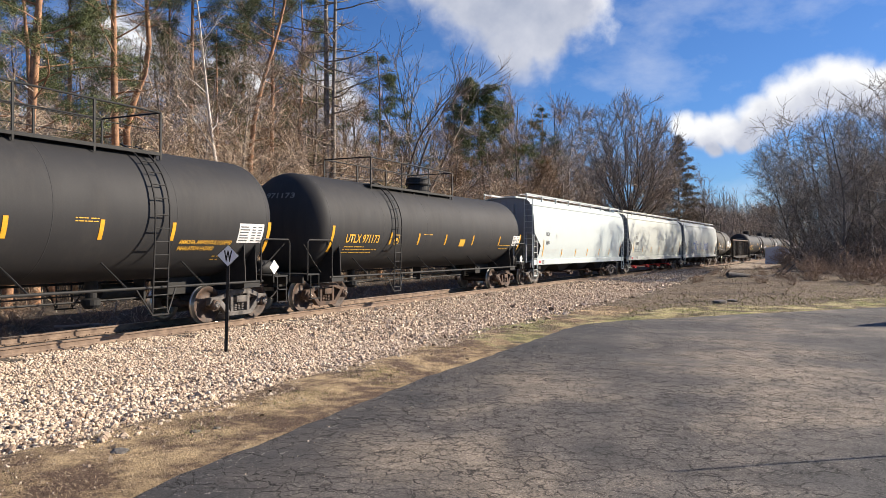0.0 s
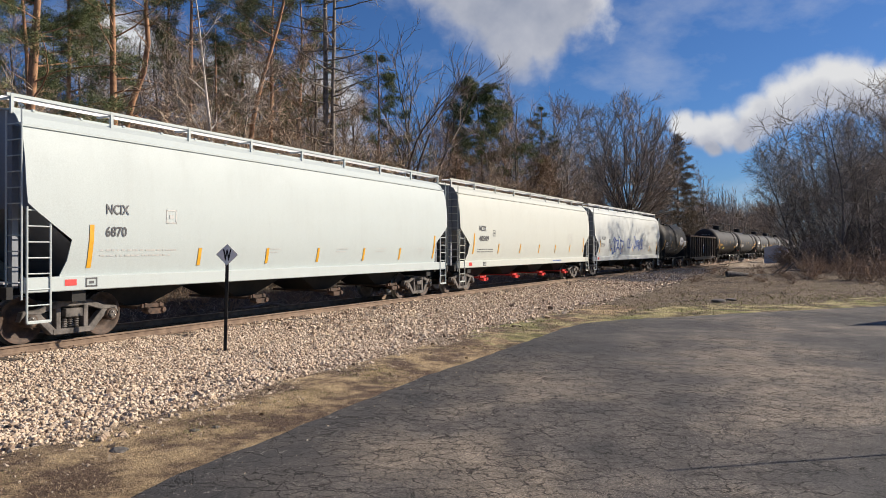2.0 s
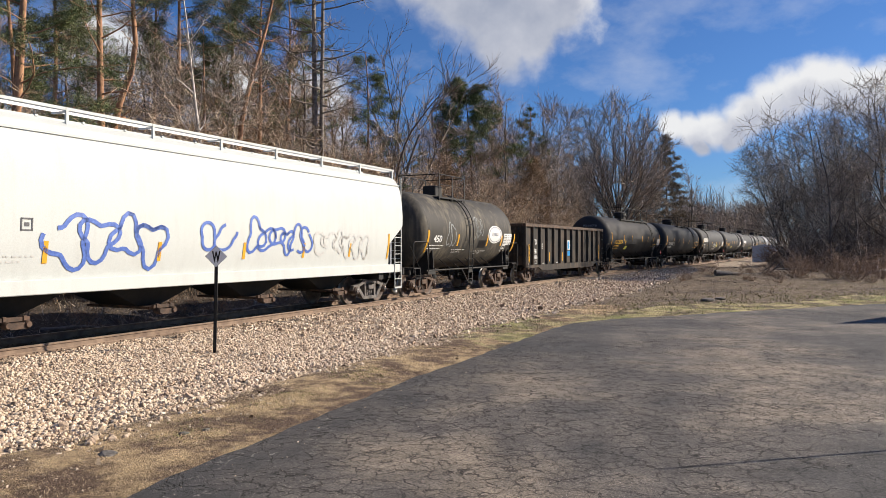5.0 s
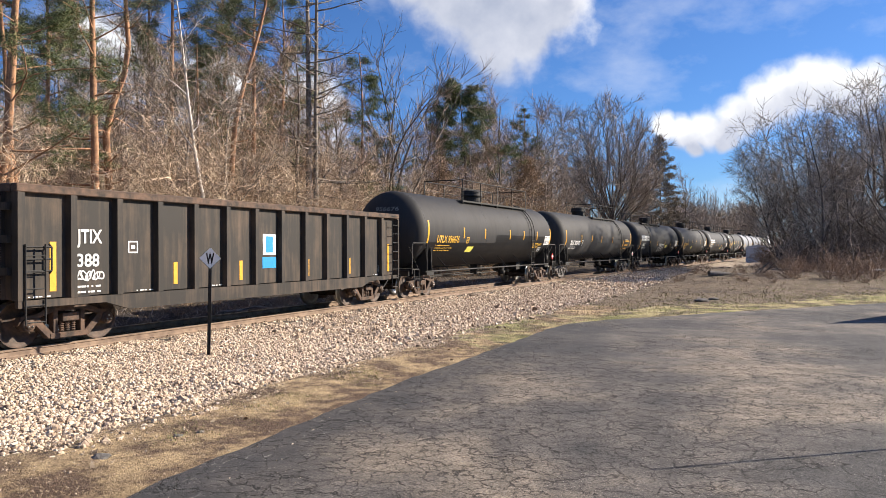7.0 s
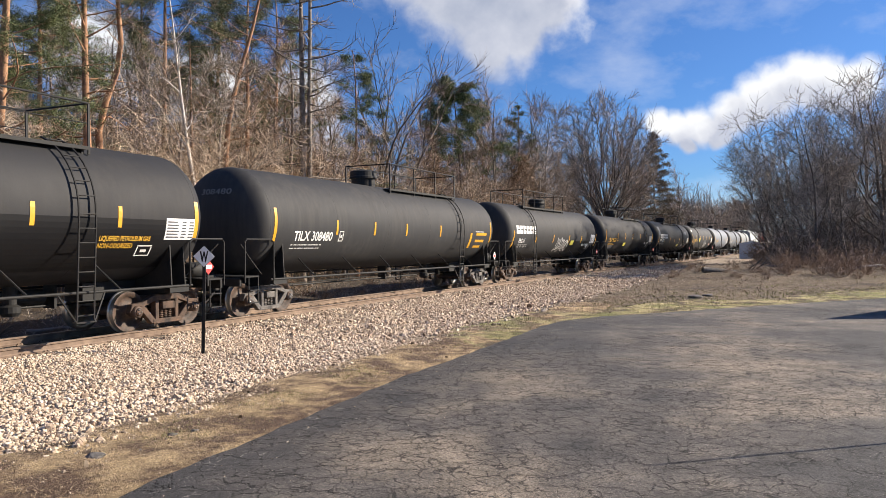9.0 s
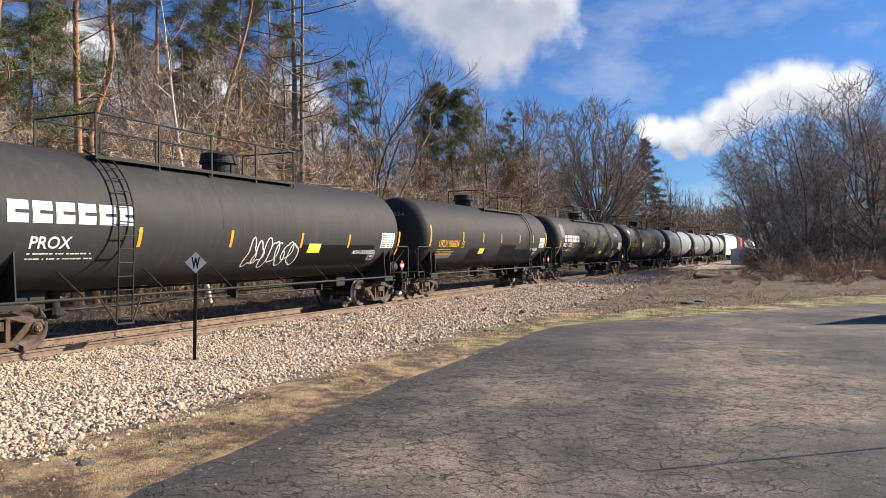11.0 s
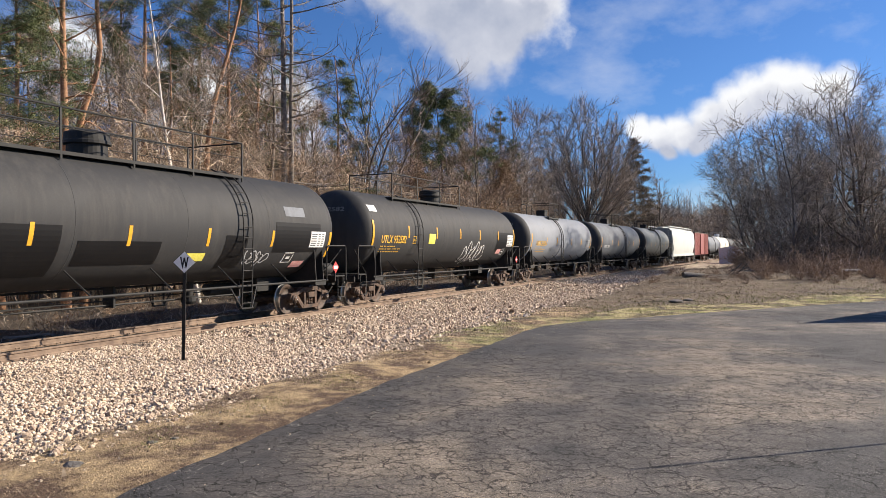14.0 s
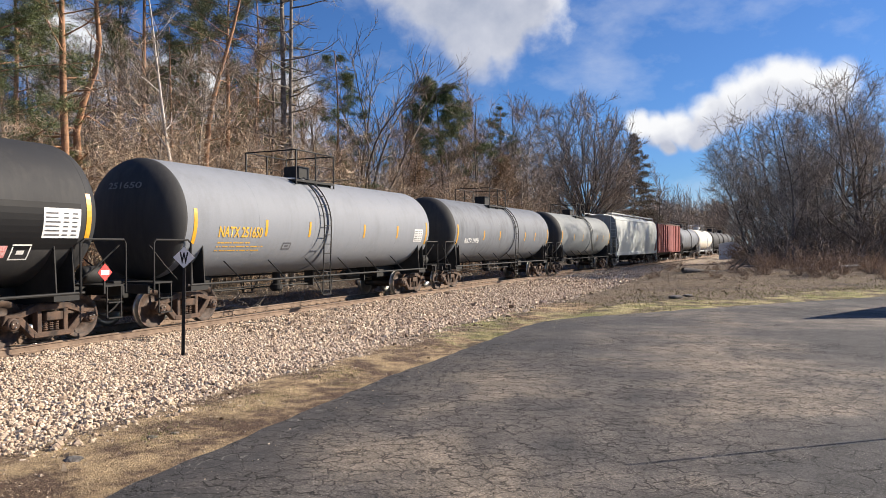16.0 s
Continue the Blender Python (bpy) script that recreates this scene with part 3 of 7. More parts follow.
def make_bed():
    s = np.concatenate([np.arange(-250, -10, 4.0), np.arange(-10, 70, 0.35), np.arange(70, 440, 4.0)])
    lat = np.concatenate([np.arange(-3.4, 1.5, 0.35), np.arange(1.5, 7.95, 0.2)])
    gs, gl = np.meshgrid(s, lat, indexing="ij")
    edge = np.where(gl > 6, (gl - 6) * 0.5 * waves(gs, gl * 0, 2.4, 2.0), 0)
    x, y = on_track(gs.ravel(), (gl + edge).ravel())
    z = bed_z(gl.ravel()) + 0.03 * waves(x, y, 0.5) * (gl.ravel() > 1.6)
    n, m = gs.shape
    i = np.arange(n * m).reshape(n, m)
    f = np.stack([i[:-1, :-1], i[:-1, 1:], i[1:, 1:], i[1:, :-1]], -1).reshape(-1, 4)
    ob = big_mesh("ballast_bed", np.stack([x, y, z], 1), f[:, ::-1], M["ballast"], smooth=True)
    # inner bed takes the dirty ballast whose colour also holds shade under the cars
    ob.data.materials.append(M["fouled_shaded"])
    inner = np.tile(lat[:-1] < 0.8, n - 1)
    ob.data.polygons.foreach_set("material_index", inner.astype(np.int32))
    return tagged(ob, "pale crushed limestone bed under the track", "ballast", kind="structure")


OCTA = np.array([(1, 0, 0), (0, 1, 0), (-1, 0, 0), (0, -1, 0), (0, 0, 1), (0, 0, -1)], float)
OCTA_F = np.array([(0, 1, 4), (1, 2, 4), (2, 3, 4), (3, 0, 4), (1, 0, 5), (2, 1, 5), (3, 2, 5), (0, 3, 5)])


_g = (1 + 5 ** .5) / 2
ROUND = np.array([(-1, _g, 0), (1, _g, 0), (-1, -_g, 0), (1, -_g, 0), (0, -1, _g), (0, 1, _g), (0, -1, -_g), (0, 1, -_g), (_g, 0, -1), (_g, 0, 1), (-_g, 0, -1), (-_g, 0, 1)], float) / 1.9
ROUND_F = np.array([(0, 11, 5), (0, 5, 1), (0, 1, 7), (0, 7, 10), (0, 10, 11), (1, 5, 9), (5, 11, 4), (11, 10, 2), (10, 7, 6), (7, 1, 8), (3, 9, 4), (3, 4, 2), (3, 2, 6), (3, 6, 8), (3, 8, 9), (4, 9, 5), (2, 4, 11), (6, 2, 10), (8, 6, 7), (9, 8, 1)])


def stones(name, x, y, z, size, rng, material, blocky=False):
    """Crushed stones, of eight faces far off and twenty nearby."""
    n = len(x)
    proto, tri = (ROUND, ROUND_F) if blocky else (OCTA, OCTA_F)
    k = len(proto)
    v = proto[None] * rng.uniform(0.78, 1.15, (n, k, 1)) + rng.normal(0, 0.07 if blocky else 0.15, (n, k, 3))
    v *= (size[:, None] * rng.uniform(0.7, 1.25, (n, 3)))[:, None, :]
    a, b, c = rng.uniform(0, 6.28, n), rng.normal(0, 0.8, n), rng.normal(0, 0.8, n)
    ca, sa, cb, sb, cc, sc = np.cos(a), np.sin(a), np.cos(b), np.sin(b), np.cos(c), np.sin(c)
    R = np.stack([np.stack([ca * cb, ca * sb * sc - sa * cc, ca * sb * cc + sa * sc], -1),
                  np.stack([sa * cb, sa * sb * sc + ca * cc, sa * sb * cc - ca * sc], -1),
                  np.stack([-sb, cb * sc, cb * cc], -1)], 1)
    v = np.einsum("nij,nkj->nki", R, v) + np.stack([x, y, z], -1)[:, None, :]
    f = tri[None] + (np.arange(n) * k)[:, None, None]
    return big_mesh(name, v.reshape(-1, 3), f.reshape(-1, 3), material)


def make_stones():
    rng = np.random.default_rng(5)
    lots = []
    for s0, s1, per, size in ((2.0, 15.0, 560, 0.022), (15.0, 38.0, 190, 0.037), (38.0, 78.0, 50, 0.058)):
        n = int((s1 - s0) * 6.7 * per)
        s, lat = rng.uniform(s0, s1, n), rng.uniform(0.86, 7.6, n)
        x, y = on_track(s, lat)
        thin = waves(x, y, 1.6, 4.0) + 0.6 * waves(x, y, 0.6, 1.0)
        keep = rng.uniform(0, 1, n) < np.clip(1.15 - step(lat, 5.2, 7.5) * 0.95 - np.clip(thin - 0.45, 0, 1) * (lat > 3) * .9, 0.04, 1)
        s, lat, x, y = s[keep], lat[keep], x[keep], y[keep]
        sz = size * rng.lognormal(0, 0.28, len(x)) * (1 + 0.25 * step(lat, 3.0, 6.0))
        z = np.maximum(bed_z(lat), ground_z(x, y)) + sz * rng.uniform(-0.35, 0.5, len(x)) + 0.03 * waves(x, y, 0.5)
        lots.append((x, y, z, sz))
    for k, (x, y, z, sz) in enumerate(lots):
        ob = stones("ballast_stones", x, y, z, sz, rng, M["stone"], k == 0)
        tagged(ob, "loose pale limestone ballast on the shoulder", "ballast", kind="stuff")


RAIL = [(-.075, -.175), (.075, -.175), (.075, -.162), (.02, -.145), (.010, -.125), (.010, -.05), (.036, -.036), (.036, -.008), (.028, 0), (-.028, 0), (-.036, -.008), (-.036, -.036), (-.010, -.05), (-.010, -.125), (-.02, -.145), (-.075, -.162)]


def make_rails():
    s = np.concatenate([np.arange(-250, -12, 6.0), np.arange(-12, 90, 1.0), np.arange(90, 440, 4.0)])
    for side in (0.753, -0.753):
        bm = bmesh.new()
        rings = []
        for q in s:
            ring = []
            for l, z in RAIL:
                x, y = on_track(q, side + l)
                ring.append(bm.verts.new((float(x), float(y), z)))
            rings.append(ring)
        n = len(RAIL)
        for a, b in zip(rings, rings[1:]):
            for k in range(n):
                f = bm.faces.new((a[k], b[k], b[(k + 1) % n], a[(k + 1) % n]))
                f.material_index = 1 if k in (8,) else 0
        bmesh.ops.recalc_face_normals(bm, faces=bm.faces)
        ob = mesh_ob("rail", bm, [M["rail_side"], M["rail_top"]])
        tagged(ob, "rust-brown steel rail with a polished head", "rail", group="rails of the track")


def make_ties(bed):
    rng = random.Random(3)
    bm = bmesh.new()
    box(bm, -1.3, 1.3, -0.115, 0.115, -0.36, -0.178)
    bmesh.ops.bevel(bm, geom=bm.edges[:], offset=0.012, segments=1, affect="EDGES")
    first = mesh_ob("tie", bm, M["tie"], bed)
    bm = bmesh.new()
    box(bm, -0.09, 0.09, -0.09, 0.09, -0.178, -0.164)
    for dx in (-0.065, 0.065):
        for dy in (-0.04, 0.04):
            box(bm, dx - 0.014, dx + 0.014, dy - 0.014, dy + 0.014, -0.164, -0.135)
    plate = mesh_ob("tie_plate", bm, M["rail_side"], bed)
    plate.location = (0, 0, -50)
    for k in range(230):
        s = -3.0 + k * 0.51
        x, y = on_track(s)
        ob = first if k == 0 else new("tie", first.data)
        ob.parent = bed
        ob.location, ob.rotation_euler = (float(x), float(y), rng.uniform(-0.008, 0.004)), (0, 0, -heading(s) + rng.uniform(-0.012, 0.012))
        if k < 110:
            for side in (0.753, -0.753):
                x, y = on_track(s, side)
                pl = plate if (k == 0 and side > 0) else new("tie_plate", plate.data)
                pl.parent = bed
                pl.location, pl.rotation_euler = (float(x), float(y), 0), (0, 0, -heading(s))


def blades(name, x, y, z, length, width, rng, material, flop=.6, flat=False):
    """Single grass blades, three triangles each, lying at all angles."""
    n = len(x)
    a, t = rng.uniform(0, 6.28, n), rng.normal(0, flop, n)
    if flat:
        t = 1.5 - np.abs(t)
    d = np.stack([np.cos(a) * np.sin(np.abs(t)), np.sin(a) * np.sin(np.abs(t)), np.cos(t)], -1)
    w = np.stack([-np.sin(a), np.cos(a), 0 * a], -1) * width[:, None]
    p = np.stack([x, y, z], -1)
    mid = p + d * length[:, None] * .55
    tip = mid + (d * np.array([1.3, 1.3, .5])) * length[:, None] * .45
    v = np.stack([p - w, p + w, mid + w * .7, mid - w * .7, tip], 1)
    k = (np.arange(n) * 5)[:, None]
    f = np.concatenate([k + np.array([[0, 1, 2]]), k + np.array([[0, 2, 3]]), k + np.array([[3, 2, 4]])])
    return big_mesh(name, v.reshape(-1, 3), f, material)


def strip_sheet(name, grid_x, grid_y, lift, material, label, seed):
    """A thin uneven sheet of turf that follows the ground."""
    n, m = grid_x.shape
    z = np.maximum(ground_z(grid_x.ravel(), grid_y.ravel()), -9).reshape(n, m)
    s, lat = track_coords(grid_x.ravel(), grid_y.ravel())
    lat = lat.reshape(n, m)
    z = np.where(lat < 7.9, np.maximum(z, bed_z(lat)), z)
    z = z + lift + .012 * waves(grid_x, grid_y, .22, seed) + .015 * waves(grid_x, grid_y, .7, seed + 1)
    z[:, 0] -= .12
    z[:, -1] -= .12
    i = np.arange(n * m).reshape(n, m)
    f = np.stack([i[:-1, :-1], i[1:, :-1], i[1:, 1:], i[:-1, 1:]], -1).reshape(-1, 4)
    ob = big_mesh(name, np.stack([grid_x.ravel(), grid_y.ravel(), z.ravel()], 1), f, material, smooth=True)
    return tagged(ob, label, "grass", kind="structure")


def make_turf():
    # dry verge between ballast and asphalt
    s = np.arange(-4, 26, .16)
    k = np.linspace(0, 1, 22)
    gs, gk = np.meshgrid(s, k, indexing="ij")
    inner = 6.75 + .45 * waves(gs, gs * 0, 1.1, 3.0) + .2 * waves(gs, gs * 0, .4, 1.0)
    gl = inner + gk * (9.32 - .012 * gs - inner)
    x, y = on_track(gs, gl)
    strip_sheet("grass_verge", x, y, .025, M["verge"], "dry tan grass verge beside the asphalt", 2.0)
    # greener strip beyond the lot
    e = np.array(EDGE[9:])
    q = np.concatenate([[0], np.cumsum(np.hypot(*np.diff(e, axis=0).T))])
    t = np.arange(0, q[-1], .22)
    ex, ey = np.interp(t, q, e[:, 0]), np.interp(t, q, e[:, 1])
    k = np.linspace(-.05, 1, 16)
    gt, gk = np.meshgrid(t, k, indexing="ij")
    depth = 3.2 + 1.1 * waves(gt, gt * 0, 2.5, 4.0)
    gx, gy = ex[:, None] - .35 * gk * depth, ey[:, None] + .94 * gk * depth
    strip_sheet("grass_strip", gx, gy, .03, M["strip"], "mottled green grass strip beyond the lot", 5.0)
    # loose small stones and clods on the verge and along the asphalt edge
    rng = np.random.default_rng(15)
    n = 7000
    s, lat = rng.uniform(2, 30, n), 7.0 + rng.gamma(1.6, .62, n)
    x, y = on_track(s, lat)
    ok = lat < 12.5
    x, y, lat = x[ok], y[ok], lat[ok]
    z = np.where(lat > 9.15, -.10, ground_z(x, y) + .03)
    tagged(stones("loose_grit", x, y, z, rng.lognormal(-4.5, .45, len(x)) * np.where(lat > 9.15, .42, .6), rng, M["stone"]), "scattered grit and small stones", "stones", kind="stuff")


def make_rocks():
    for x, y, r, sq in ((-3.22, 7.32, .10, .45), (-2.75, 8.15, .06, .5), (-2.55, 8.3, .06, .5), (10.4, 27.6, .28, .35), (11.2, 28.4, .2, .4)):
        bm = bmesh.new()
        bmesh.ops.create_icosphere(bm, subdivisions=2, radius=r)
        for v in bm.verts:
            v.co *= 1 + .35 * noise.noise(v.co * 4 / r * .3 + Vector((x, y, 0)))
            v.co.z *= sq
        ob = mesh_ob("rock", bm, M["rock_dark"])
        ob.location = (x, y, max(float(ground_z(x, y)[0]), float(bed_z(7.4))) + r * sq * .35)
        ob.rotation_euler = (0, 0, x * 3)
        tagged(ob, "dark grey flat rock lying on the verge", "rock", "rocks on the verge")


def make_verge():
    rng = np.random.default_rng(8)
    # dry grass between ballast and asphalt
    n = 80000
    s, lat = 1.5 + 28 * rng.uniform(0, 1, n) ** 1.6, rng.uniform(6.2, 9.25, n)
    x, y = on_track(s, lat)
    keep = (waves(x, y, .7, 5.0) + .5 * waves(x, y, .25, 2.0) + rng.normal(0, .35, n)) > -.25 - .5 * step(lat, 6.5, 8.2)
    x, y, lat = x[keep], y[keep], lat[keep]
    z = np.maximum(ground_z(x, y), np.where(lat < 7.9, bed_z(lat), -9))
    tagged(blades("dry_grass", x, y, z + .03, rng.uniform(.015, .05, len(x)), rng.uniform(.0012, .0035, len(x)), rng, M["dry_blade"], .35, True), "short dry tan grass along the asphalt edge", "grass", kind="stuff")
    # greener strip beyond the lot, and patches on the verge
    n = 26000
    x = rng.uniform(1.5, 42, n)
    y = np.interp(x, [p[0] for p in EDGE[8:]], [p[1] for p in EDGE[8:]]) + rng.gamma(2.0, 1.9, n)
    s, lat = track_coords(x, y)
    keep = (lat > 6.6) & (waves(x, y, 1.8, 7.0) + rng.normal(0, .4, n) > -.3)
    x, y = x[keep], y[keep]
    tagged(blades("green_grass", x, y, ground_z(x, y) - .01, rng.uniform(.05, .13, len(x)), rng.uniform(.004, .012, len(x)), rng, M["green_blade"], .8), "thin green grass strip beyond the lot", "grass", kind="stuff")
    # short green tufts on the verge
    n = 9000
    s, lat = rng.uniform(3.0, 16, n), rng.normal(7.95, .28, n)
    x, y = on_track(s, lat)
    keep = (waves(x, y, .8, 3.0) + .4 * waves(x, y, .25, 1.0) + rng.normal(0, .2, n)) > .25
    x, y = x[keep], y[keep]
    tagged(blades("green_tufts", x, y, ground_z(x, y) + .03, rng.uniform(.015, .04, len(x)), rng.uniform(.0015, .003, len(x)), rng, M["green_blade"], .7), "short green tufts in the dry verge", "grass", kind="stuff")
    # pale dead twigs strewn behind the track
    n = 7000
    s, lat = rng.uniform(2, 60, n), -4.2 - rng.gamma(2.0, 1.5, n)
    x, y = on_track(s, lat)
    tagged(blades("twig_litter", x, y, ground_z(x, y) + .05, rng.uniform(.2, .75, n), rng.uniform(.004, .011, n), rng, M["twig_pale"], .4, True), "pale dead twigs strewn behind the track", "twigs", kind="stuff")
    # dead leaves and twigs on bank, verge and wood floor
    n = 30000
    s, lat = rng.uniform(2, 95, n), np.where(rng.uniform(0, 1, n) < .45, rng.uniform(6.3, 13, n), -rng.uniform(3.2, 14, n))
    x, y = on_track(s, lat)
    bx, by = rng.uniform(8, 46, n), rng.uniform(26, 62, n)
    far = rng.uniform(0, 1, n) < .45
    x, y = np.where(far, bx, x), np.where(far, by, y)
    s, lat = track_coords(x, y)
    lot = (lat > 8.3) & (y < np.interp(x, [p[0] for p in EDGE[8:]], [p[1] for p in EDGE[8:]]) + .4)
    keep = ~lot & (np.abs(lat) > 3.0) & ((lat < 0) | (lat > 6.2))
    x, y, lat = x[keep], y[keep], lat[keep]
    z = np.maximum(ground_z(x, y), np.where(np.abs(lat) < 7.9, bed_z(lat), -9))
    n = 44000
    bx, by = rng.uniform(3, 44, n), rng.uniform(22, 62, n)
    bs, bl = track_coords(bx, by)
    ok = (bl > 7.0) & (by > np.interp(bx, [p[0] for p in EDGE[8:]], [p[1] for p in EDGE[8:]]) + 1.6) & (waves(bx, by, 1.7, 6.0) + rng.normal(0, .5, n) > -.4)
    bx, by = bx[ok], by[ok]
    tagged(blades("leaf_drift", bx, by, ground_z(bx, by) + .015, rng.uniform(.05, .14, len(bx)), rng.uniform(.012, .03, len(bx)), rng, M["leaf_drift"], .14, True), "matted dead leaves and dry weeds on the bank", "leaf litter", kind="stuff")
    tagged(blades("leaf_litter", x, y, z + .012, rng.uniform(.05, .13, len(x)), rng.uniform(.012, .035, len(x)), rng, M["leaf_litter"], .35, True), "brown dead leaves and bits of twig", "leaf litter", kind="stuff")


make_ground()
make_lot()
ballast_bed = make_bed()
make_rails()
make_stones()
make_verge()
make_turf()
make_rocks()
make_ties(ballast_bed)


# ---------------------------------------------------------------- whistle post
def make_whistle_post():
    x, y = on_track(12.0, 3.25)
    post = tagged(new("whistle_post"), "black steel post with a pale diamond whistle sign lettered W", "sign")
    z0 = -0.35
    post.location = (float(x), float(y), z0)
    post.rotation_euler = (0, radians(1.2), radians(3))
    bm = bmesh.new()
    box(bm, -0.032, 0.032, -0.006, 0.006, -0.3, 2.05)
    box(bm, -0.032, -0.02, -0.006, 0.034, -0.3, 2.05)
    box(bm, 0.02, 0.032, -0.006, 0.034, -0.3, 2.05)
    part("pole", bm, M["sign_dark"], post)
    bm = bmesh.new()
    d = 0.225
    prism(bm, [(0, 2.06 - d), (d, 2.06), (0, 2.06 + d), (-d, 2.06)], -0.016, -0.010)
    plate = part("sign_plate", bm, M["sign_face"], post, "pale grey diamond plate")
    bm = bmesh.new()
    e = d - 0.005
    for k in range(4):
        a, b = radians(90 * k), radians(90 * k + 90)
        pts = [(math.sin(a) * d, 2.06 - math.cos(a) * d), (math.sin(b) * d, 2.06 - math.cos(b) * d), (math.sin(b) * e, 2.06 - math.cos(b) * e), (math.sin(a) * e, 2.06 - math.cos(a) * e)]
        prism(bm, pts, -0.019, -0.016)
    part("border", bm, M["sign_dark"], plate)
    me = text_mesh("W", 0.25, 0.0, 0.045)
    lo, hi = (f(v.co.x for v in me.vertices) for f in (min, max))
    top = max(v.co.y for v in me.vertices)
    for v in me.vertices:
        v.co = (((v.co.x - lo) / (hi - lo) - .5) * .175, -0.0185, v.co.y / top * .225 + 2.06 - 0.112)
    me.materials.append(M["sign_dark"])
    new("letter", me).parent = plate
    for z in (1.95, 2.16):
        bm = bmesh.new()
        lathe(bm, [(-0.024, 0.012), (-0.016, 0.014)], "y", 6, 0, (0, 0, z))
        part("bolt", bm, M["galv"], post)


make_whistle_post()
# ---------------------------------------------------------------- trees and brush
def tube_arrays(branches, sides):
    """branches: list of (points (k, 3), radii (k,)) with one k. Returns vertices and quads."""
    P = np.array([b[0] for b in branches])
    r = np.array([b[1] for b in branches])
    n, k, _ = P.shape
    d = np.empty_like(P)
    d[:, 1:-1] = P[:, 2:] - P[:, :-2]
    d[:, 0], d[:, -1] = P[:, 1] - P[:, 0], P[:, -1] - P[:, -2]
    d /= np.linalg.norm(d, axis=2, keepdims=True) + 1e-9
    ref = np.where(np.abs(d[..., 2:3]) > .9, np.array([1.0, 0, 0]), np.array([0, 0, 1.0]))
    a = np.cross(d, ref)
    a /= np.linalg.norm(a, axis=2, keepdims=True) + 1e-9
    b = np.cross(d, a)
    t = np.arange(sides) * 2 * np.pi / sides
    v = P[:, :, None] + r[:, :, None, None] * (a[:, :, None] * np.cos(t)[:, None] + b[:, :, None] * np.sin(t)[:, None])
    idx = np.arange(n * k * sides).reshape(n, k, sides)
    nxt = np.roll(idx, -1, axis=2)
    f = np.stack([idx[:, :-1], nxt[:, :-1], nxt[:, 1:], idx[:, 1:]], -1).reshape(-1, 4)
    return v.reshape(-1, 3), f


def ribbons(branches, rng, wide=1.0):
    """The finest twigs: narrow two-sided slips, two quads each."""
    P = np.array([b[0] for b in branches])
    r = np.array([b[1] for b in branches]) * wide
    n, k, _ = P.shape
    d = P[:, -1] - P[:, 0]
    w = np.cross(d, rng.normal(0, 1, (n, 3)))
    w /= np.linalg.norm(w, axis=1, keepdims=True) + 1e-9
    v = np.stack([P - w[:, None] * r[..., None], P + w[:, None] * r[..., None]], 2)
    i = np.arange(n * k * 2).reshape(n, k, 2)
    f = np.stack([i[:, :-1, 0], i[:, :-1, 1], i[:, 1:, 1], i[:, 1:, 0]], -1).reshape(-1, 4)
    return v.reshape(-1, 3), f


def joined(groups):
    vs, fs, n = [], [], 0
    for v, f in groups:
        vs.append(v), fs.append(f + n)
        n += len(v)
    return np.concatenate(vs), np.concatenate(fs)


def limb(rng, p, d, length, r0, r1, k, bend=.25, up=.0, wobble=.12):
    """A crooked tapered limb of k points."""
    pts, dirs = [p], d / np.linalg.norm(d)
    step_len = length / (k - 1)
    for _ in range(k - 1):
        dirs = dirs + rng.normal(0, wobble, 3) + np.array([0, 0, up])
        dirs /= np.linalg.norm(dirs)
        pts.append(pts[-1] + dirs * step_len)
    return np.array(pts), np.linspace(r0, r1, k)


def side_dir(rng, axis, angle):
    a = rng.normal(0, 1, 3)
    a -= axis * a.dot(axis)
    a /= np.linalg.norm(a) + 1e-9
    return axis * math.cos(angle) + a * math.sin(angle)


def at(branch, t):
    p, r = branch
    q = t * (len(p) - 1)
    i = min(int(q), len(p) - 2)
    f = q - i
    d = p[i + 1] - p[i]
    return p[i] * (1 - f) + p[i + 1] * f, d / (np.linalg.norm(d) + 1e-9), r[i] * (1 - f) + r[i + 1] * f


